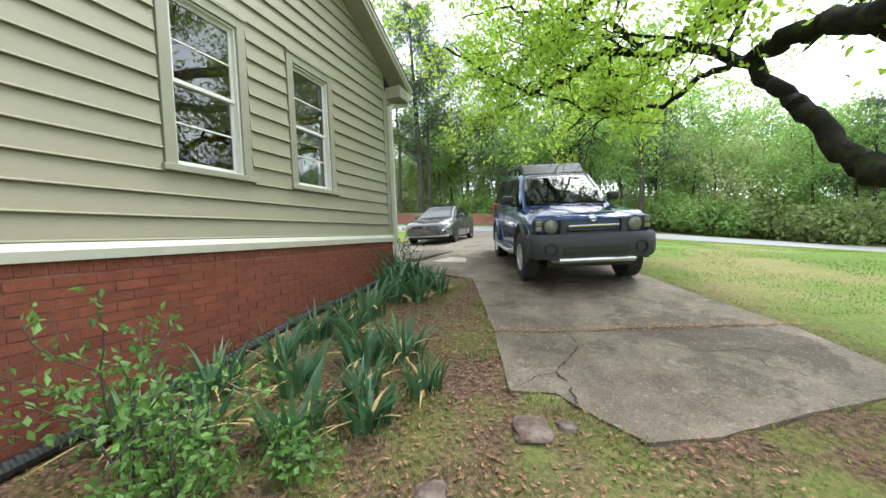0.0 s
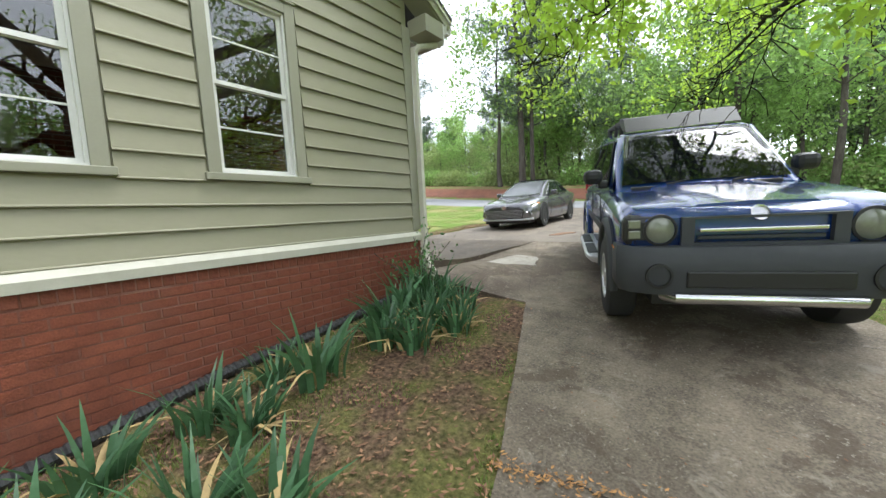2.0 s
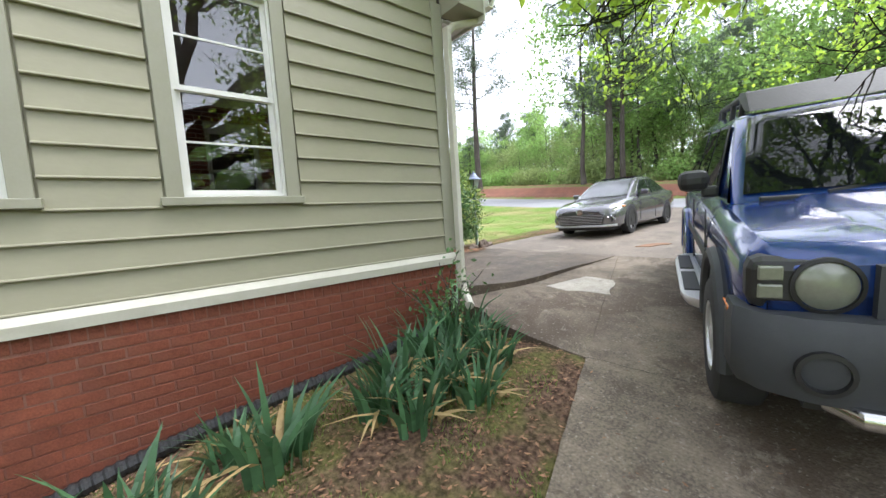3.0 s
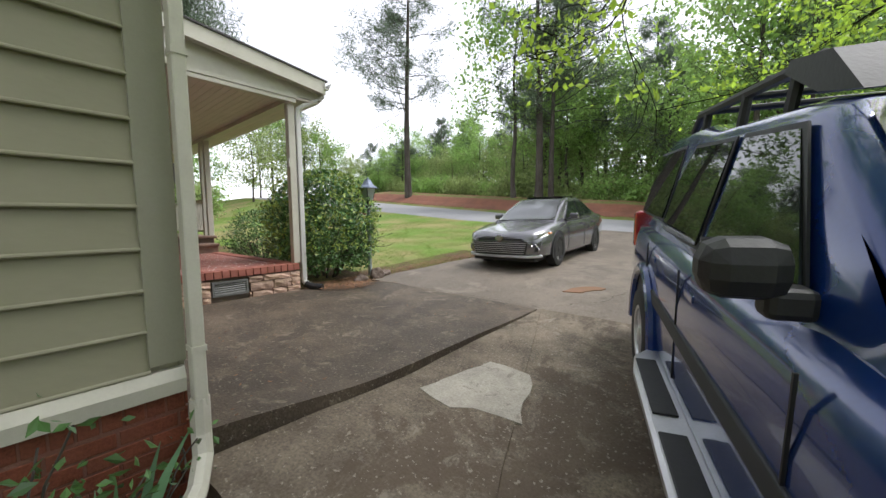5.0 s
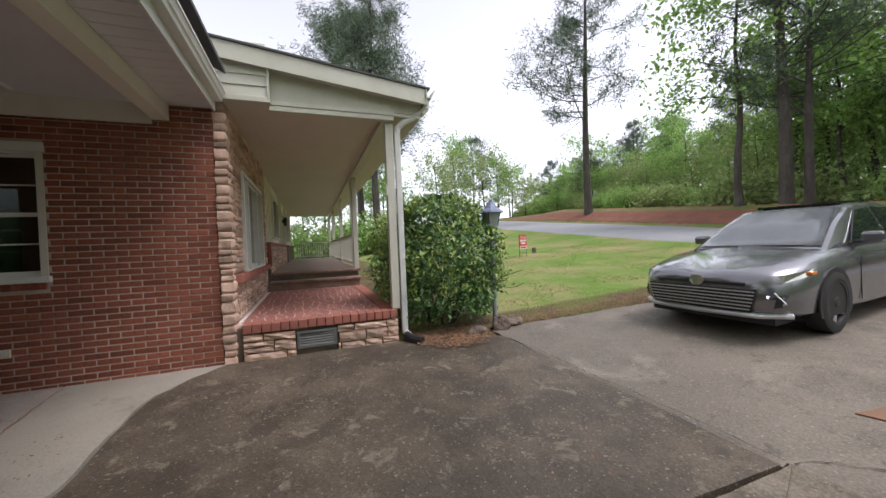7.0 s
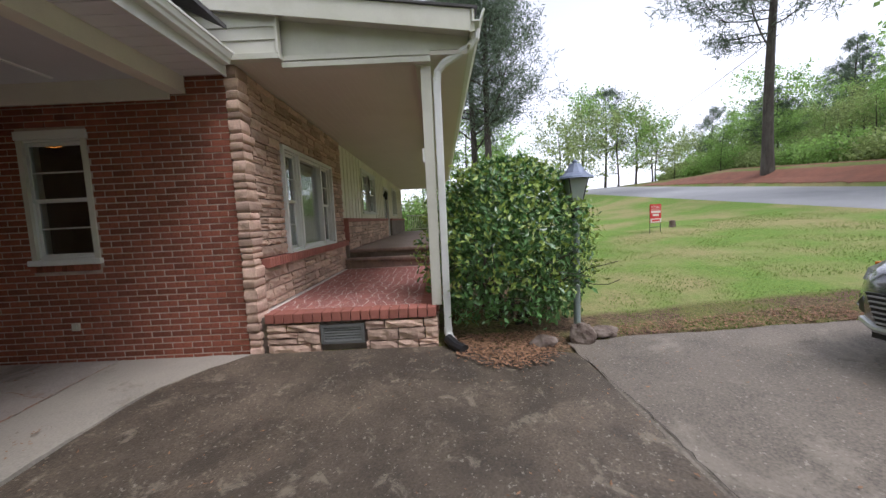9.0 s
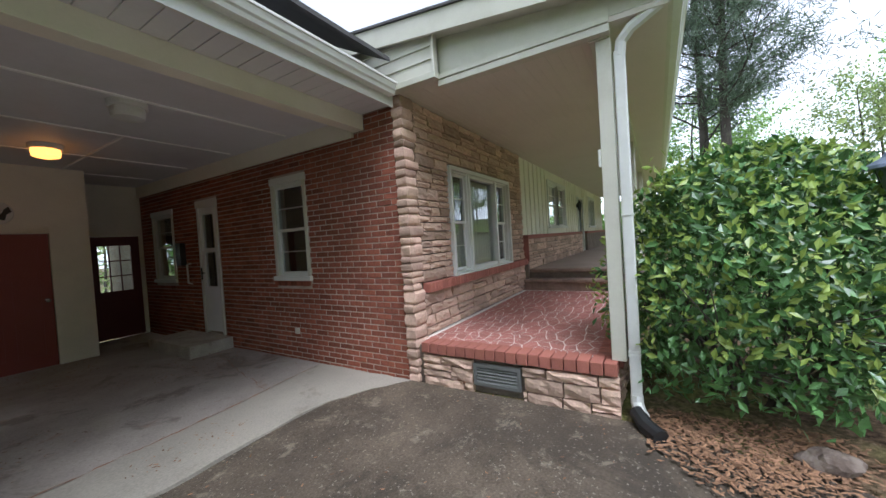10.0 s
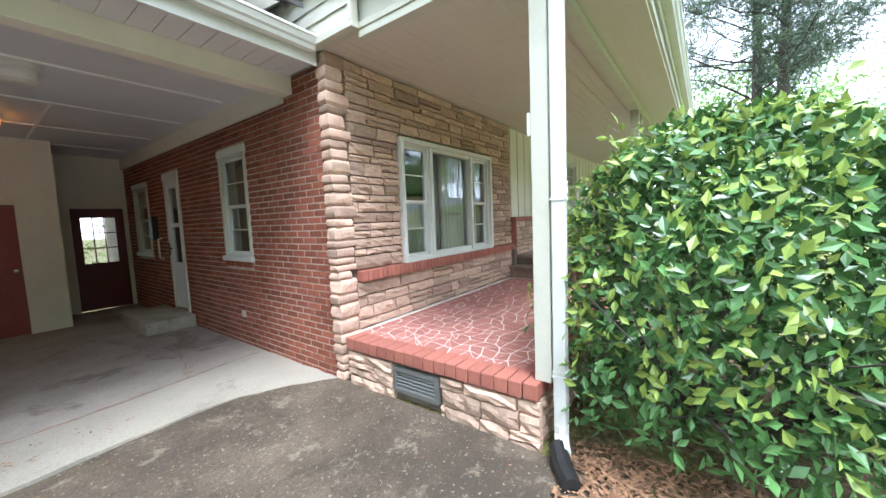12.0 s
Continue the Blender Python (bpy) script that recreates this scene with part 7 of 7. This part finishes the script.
# ---- bricks and stones ----
def unit(name, dx, dy, dz, bevel=0.004):
    return box(-dx / 2, dx / 2, -dy / 2, dy / 2, -dz / 2, dz / 2, bevel)


def brick_wall(parent, axis, face, u0, u1, z0, z1, holes, single, m_one, m_rest, outward=1, course=0.0667, length=0.212, depth=0.03):
    """Running-bond facing: whole bricks inside the single stretch are objects of their own on one mesh; the rest is joined."""
    j = 0.012
    bl, bh = length - j, course - j
    bm = bmesh.new()
    me = bpy.data.meshes.new("brick")
    q = unit("", depth, bl, bh, 0.003) if axis == "x" else unit("", bl, depth, bh, 0.003)
    bmesh.ops.recalc_face_normals(q, faces=q.faces)
    q.to_mesh(me)
    q.free()
    me.materials.append(m_one)
    rv, rf = [], []
    row = 0
    z = z0
    count = 0
    while z + bh <= z1 + 0.02:
        zt = min(z + bh, z1)
        u = u0 - (length / 2 if row % 2 else 0)
        while u < u1:
            a, b = max(u, u0), min(u + bl, u1)
            segs = [(a, b)]
            for h in holes:
                if h[2] - 0.02 < (z + zt) / 2 < h[3] + 0.02:
                    nx = []
                    for s0, s1 in segs:
                        if s1 <= h[0] or s0 >= h[1]:
                            nx.append((s0, s1))
                        else:
                            if s0 < h[0]:
                                nx.append((s0, h[0]))
                            if s1 > h[1]:
                                nx.append((h[1], s1))
                    segs = nx
            for s0, s1 in segs:
                if s1 - s0 < 0.02:
                    continue
                uc, zc = (s0 + s1) / 2, (z + zt) / 2
                jit = random.uniform(-0.002, 0.002)
                if s1 - s0 > bl - 0.001 and zt - z > bh - 0.001 and count < 300 and single[0] < uc < single[1] and single[2] < zc < single[3]:
                    o = new("brick", me)
                    o.parent = parent
                    c = face + outward * (jit - depth / 2 + 0.0)
                    o.location = (c, uc, zc) if axis == "x" else (uc, c, zc)
                    count += 1
                else:
                    c0, c1 = face + outward * (jit - depth), face + outward * jit
                    b0 = len(rv)
                    for cc in (c0, c1):
                        for uu, zz in ((s0, z), (s1, z), (s1, zt), (s0, zt)):
                            rv.append((cc, uu, zz) if axis == "x" else (uu, cc, zz))
                    rf += [tuple(b0 + k for k in f) for f in ((0, 1, 2, 3), (4, 5, 6, 7), (0, 1, 5, 4), (1, 2, 6, 5), (2, 3, 7, 6), (3, 0, 4, 7))]
            u += length
        z += course
        row += 1
    bm.free()
    o = raw("bricks", rv, rf, m_rest, parent)
    o["kind"] = "stuff"
    return o


# painted brick base under the siding: mortar core, bricks, top course on edge
core_b = tagged(part("wall_base", bx(box(-2.945, -2.8045, -3.0, 5.235, -0.4, 1.322), -2.946, -2.945, 0.4, 4.5, 1.0, 1.3), M["mortar_red"]), "painted red brick base of the wing", "wall", kind="structure")
brick_wall(core_b, "x", -2.800, -3.0, 5.235, -0.30, 1.215, [], (2.2, 5.3, 0.2, 1.3), M["brick_base"], M["brick_base_rest"], 1, 0.0755, 0.225)
me_s = bpy.data.meshes.new("soldier_brick")
q = unit("", 0.03, 0.068, 0.10, 0.003)
q.to_mesh(me_s)
q.free()
me_s.materials.append(M["brick_base"])
y = -0.5
while y < 5.2:
    o = new("soldier_brick", me_s)
    o.parent = core_b
    o.location = (-2.815 + random.uniform(-0.002, 0.002), y, 1.268)
    y += 0.077
brick_wall(core_b, "y", 5.245, -2.94, -2.80, 0.7, 1.32, [], (0, 0, 0, 0), M["brick_base"], M["brick_base_rest"], 1, 0.0755, 0.225, 0.012)
brick_wall(core_b, "x", -3.0, 0.33, 4.54, 1.025, 1.335, [], (0, 0, 0, 0), M["brick_base"], M["brick_base_rest"], -1, 0.0755, 0.225, 0.052)

# main red brick wall
brick_wall(wall_brick, "x", BX, -0.95, 5.60, 0.99, 3.96, [(BW[0] - 0.01, BW[1] + 0.01, BW[2] - 0.13, BW[3] + 0.09), (BD[0] - 0.03, BD[1] + 0.03, 0.9, BD[3] + 0.08), (BW3[0] - 0.02, BW3[1] + 0.02, BW3[2] - 0.07, BW3[3] + 0.09)], (3.2, 5.6, 0.9, 4.0), M["brick"], M["brick_rest"])
y = BW[0]
me_r = bpy.data.meshes.new("sill_brick")
q = unit("", 0.06, 0.058, 0.065, 0.003)
q.to_mesh(me_r)
q.free()
me_r.materials.append(M["brick"])
while y < BW[1] + 0.02:
    o = new("sill_brick", me_r)
    o.parent = wall_brick
    o.location = (BX - 0.008, y, BW[2] - 0.098)
    y += 0.0667


def stone_piece(w, h, d, seed, rough=0.012):
    """A split-face stone: a block whose front is broken and whose edges are worn; front towards +y."""
    vs = []
    nx_, nz = max(2, int(w / 0.06)), 3
    front = [[(-w / 2 + w * i / nx_, d * 0.5 + rough * noise.noise((i * 0.9 + seed, k * 1.3, seed)) * 2 - (0.010 if i in (0, nx_) or k in (0, nz) else 0), -h / 2 + h * k / nz) for i in range(nx_ + 1)] for k in range(nz + 1)]
    for r in front:
        vs += r
    b = len(vs)
    vs += [(-w / 2, -d / 2, -h / 2), (w / 2, -d / 2, -h / 2), (w / 2, -d / 2, h / 2), (-w / 2, -d / 2, h / 2)]
    fs = []
    n1 = nx_ + 1
    for k in range(nz):
        for i in range(nx_):
            fs.append((k * n1 + i, k * n1 + i + 1, (k + 1) * n1 + i + 1, (k + 1) * n1 + i))
    fs.append((b, b + 1) + tuple(range(nx_, -1, -1)))
    fs.append((b + 3, b + 2) + tuple(nz * n1 + i for i in range(nx_, -1, -1)))
    fs.append((b, b + 3) + tuple(k * n1 for k in range(nz, -1, -1)))
    fs.append((b + 1, b + 2) + tuple(k * n1 + nx_ for k in range(nz, -1, -1)))
    return vs, fs


def ashlar(parent, place, u0, u1, z0, z1, holes, material, proud=0.045, hmin=0.06, hmax=0.15, wmin=0.18, wmax=0.5, name="stone"):
    """Random-course ledge stone on a wall. place(u, z) gives a stone's pose, its front towards local +y."""
    z = z0
    while z < z1 - 0.02:
        h = min(random.uniform(hmin, hmax), z1 - z)
        if z1 - z - h < 0.04:
            h = z1 - z
        u = u0
        while u < u1 - 0.01:
            w = min(random.uniform(wmin, wmax), u1 - u)
            if u1 - u - w < 0.08:
                w = u1 - u
            parts_ = [(u, u + w)]
            for ho in holes:
                if z < ho[3] - 0.005 and z + h > ho[2] + 0.005:
                    nx = []
                    for s0, s1 in parts_:
                        if s1 <= ho[0] or s0 >= ho[1]:
                            nx.append((s0, s1))
                        else:
                            if s0 < ho[0]:
                                nx.append((s0, ho[0]))
                            if s1 > ho[1]:
                                nx.append((ho[1], s1))
                    parts_ = nx
            for s0, s1 in parts_:
                if s1 - s0 < 0.03:
                    continue
                split = random.random() < 0.25 and h > 0.11
                for zz, hh in (((z, h / 2), (z + h / 2, h / 2)) if split else ((z, h),)):
                    vs, fs = stone_piece(s1 - s0 - 0.015, hh - 0.014, proud + random.uniform(0, 0.02), random.uniform(0, 99))
                    o = raw(name, vs, fs, material, parent)
                    o.matrix_basis = place((s0 + s1) / 2, zz + hh / 2)
            u += w
        z += h


# porch facade, quoins, porch front, wainscot
ashlar(wall_stone, lambda u, z: pose(u, SY + 0.02, z), -9.98, -6.46, 1.445, 1.92, [], M["stone"])
ashlar(wall_stone, lambda u, z: pose(u, SY + 0.02, z), -9.98, -6.46, 2.04, 4.05, [(PW[0] - 0.055, PW[1] + 0.055, 2.0, PW[3] + 0.055)], M["stone"])
z = 0.99
while z < 4.08:
    h = min(random.uniform(0.06, 0.15), 4.09 - z)
    bm = bmesh.new()
    w_ = random.uniform(0.14, 0.24)
    bx(bm, -6.26 - w_, -6.232 + random.uniform(-0.006, 0.008), 5.605, 5.73 + random.uniform(0, 0.018), z + 0.003, z + h - 0.003)
    bmesh.ops.subdivide_edges(bm, edges=bm.edges[:], cuts=4, use_grid_fill=True)
    for v in bm.verts:
        f_ = abs((v.co.z - z - h / 2) / (h / 2)) ** 4
        v.co.x -= 0.022 * f_ if v.co.x > -6.30 else 0
        v.co.y -= 0.022 * f_ if v.co.y > 5.68 else 0
        v.co += Vector((noise.noise(v.co * 9), noise.noise(v.co * 9 + Vector((5, 0, 0))), 0.3 * noise.noise(v.co * 9 + Vector((0, 5, 0))))) * 0.017
    part("quoin_stone", bm, M["stone"], wall_stone)
    z += h
x = -9.97
me_l = bpy.data.meshes.new("ledge_brick")
q = unit("", 0.058, 0.12, 0.105, 0.004)
q.to_mesh(me_l)
q.free()
me_l.materials.append(M["cap_brick"])
while x < -6.5:
    o = new("ledge_brick", me_l)
    o.parent = wall_stone
    o.location = (x, SY + 0.045, 1.98)
    x += 0.0675
ashlar(porch, lambda u, z: Matrix.Translation((-6.265, u, z)) @ Matrix.Rotation(radians(-90), 4, "Z"), 5.80, 7.67, 0.97, 1.325, [(6.38, 6.87, 1.08, 1.31)], M["stone"], 0.05, 0.07, 0.14, 0.2, 0.5)
ashlar(porch, lambda u, z: pose(u, 7.63, z), -9.9, -6.3, 0.97, 1.325, [], M["stone_rest"], 0.05, 0.09, 0.15, 0.25, 0.55)
me_c = bpy.data.meshes.new("cap_brick")
q = unit("", 0.20, 0.094, 0.105, 0.006)
q.to_mesh(me_c)
q.free()
me_c.materials.append(M["cap_brick"])
y = 5.80
while y < 7.66:
    o = new("cap_brick", me_c)
    o.parent = porch
    o.location = (-6.325 + random.uniform(-0.003, 0.003), y + 0.047, 1.395 + random.uniform(-0.002, 0.002))
    y += 0.1035
x = -6.48
while x > -9.85:
    o = new("cap_brick", me_c)
    o.parent = porch
    o.location = (x, 7.58, 1.395)
    o.rotation_euler = (0, 0, radians(90))
    x -= 0.1035
tagged(part("wainscot_cap", bx(bx(box(-15.85, -10.0, SY - 0.015, SY + 0.13, 2.421, 2.50, 0.004), -22, -16.9, SY - 0.015, SY + 0.13, 2.421, 2.50, 0.004), -10.0, -9.97, SY + 0.0, SY + 0.13, 1.99, 2.50), M["cap_brick"]), "brick cap course on the wainscot", "ledge", kind="structure")
wain = bpy.data.objects["wainscot"]
ashlar(wain, lambda u, z: pose(u, SY + 0.10, z), -15.85, -10.05, 1.82, 2.42, [], M["stone"], 0.03, 0.07, 0.15, 0.2, 0.5)

# red flagstones on the porch floor
gx_, gy_ = 30, 15
pts_ = [[(-9.85 + 3.42 * i / gx_ + (random.uniform(-0.045, 0.045) if 0 < i < gx_ else 0), SY + 0.07 + 1.76 * k / gy_ + (random.uniform(-0.045, 0.045) if 0 < k < gy_ else 0)) for i in range(gx_ + 1)] for k in range(gy_ + 1)]
for k in range(gy_):
    for i in range(gx_):
        quad = [pts_[k][i], pts_[k][i + 1], pts_[k + 1][i + 1], pts_[k + 1][i]]
        for poly in ([quad] if random.random() < 0.55 else ([[quad[0], quad[1], quad[2]], [quad[0], quad[2], quad[3]]] if random.random() < 0.5 else [[quad[0], quad[1], quad[3]], [quad[1], quad[2], quad[3]]])):
            cx, cy_ = sum(p[0] for p in poly) / len(poly), sum(p[1] for p in poly) / len(poly)
            out = []
            for px, py in poly:
                L = math.hypot(px - cx, py - cy_)
                s_ = max(0.3, (L - 0.008) / L)
                out.append((cx + (px - cx) * s_, cy_ + (py - cy_) * s_, 1.4322))
            part("flagstone", prism(bmesh.new(), out, (0, 0, 0.0015)), M["flag"], porch)
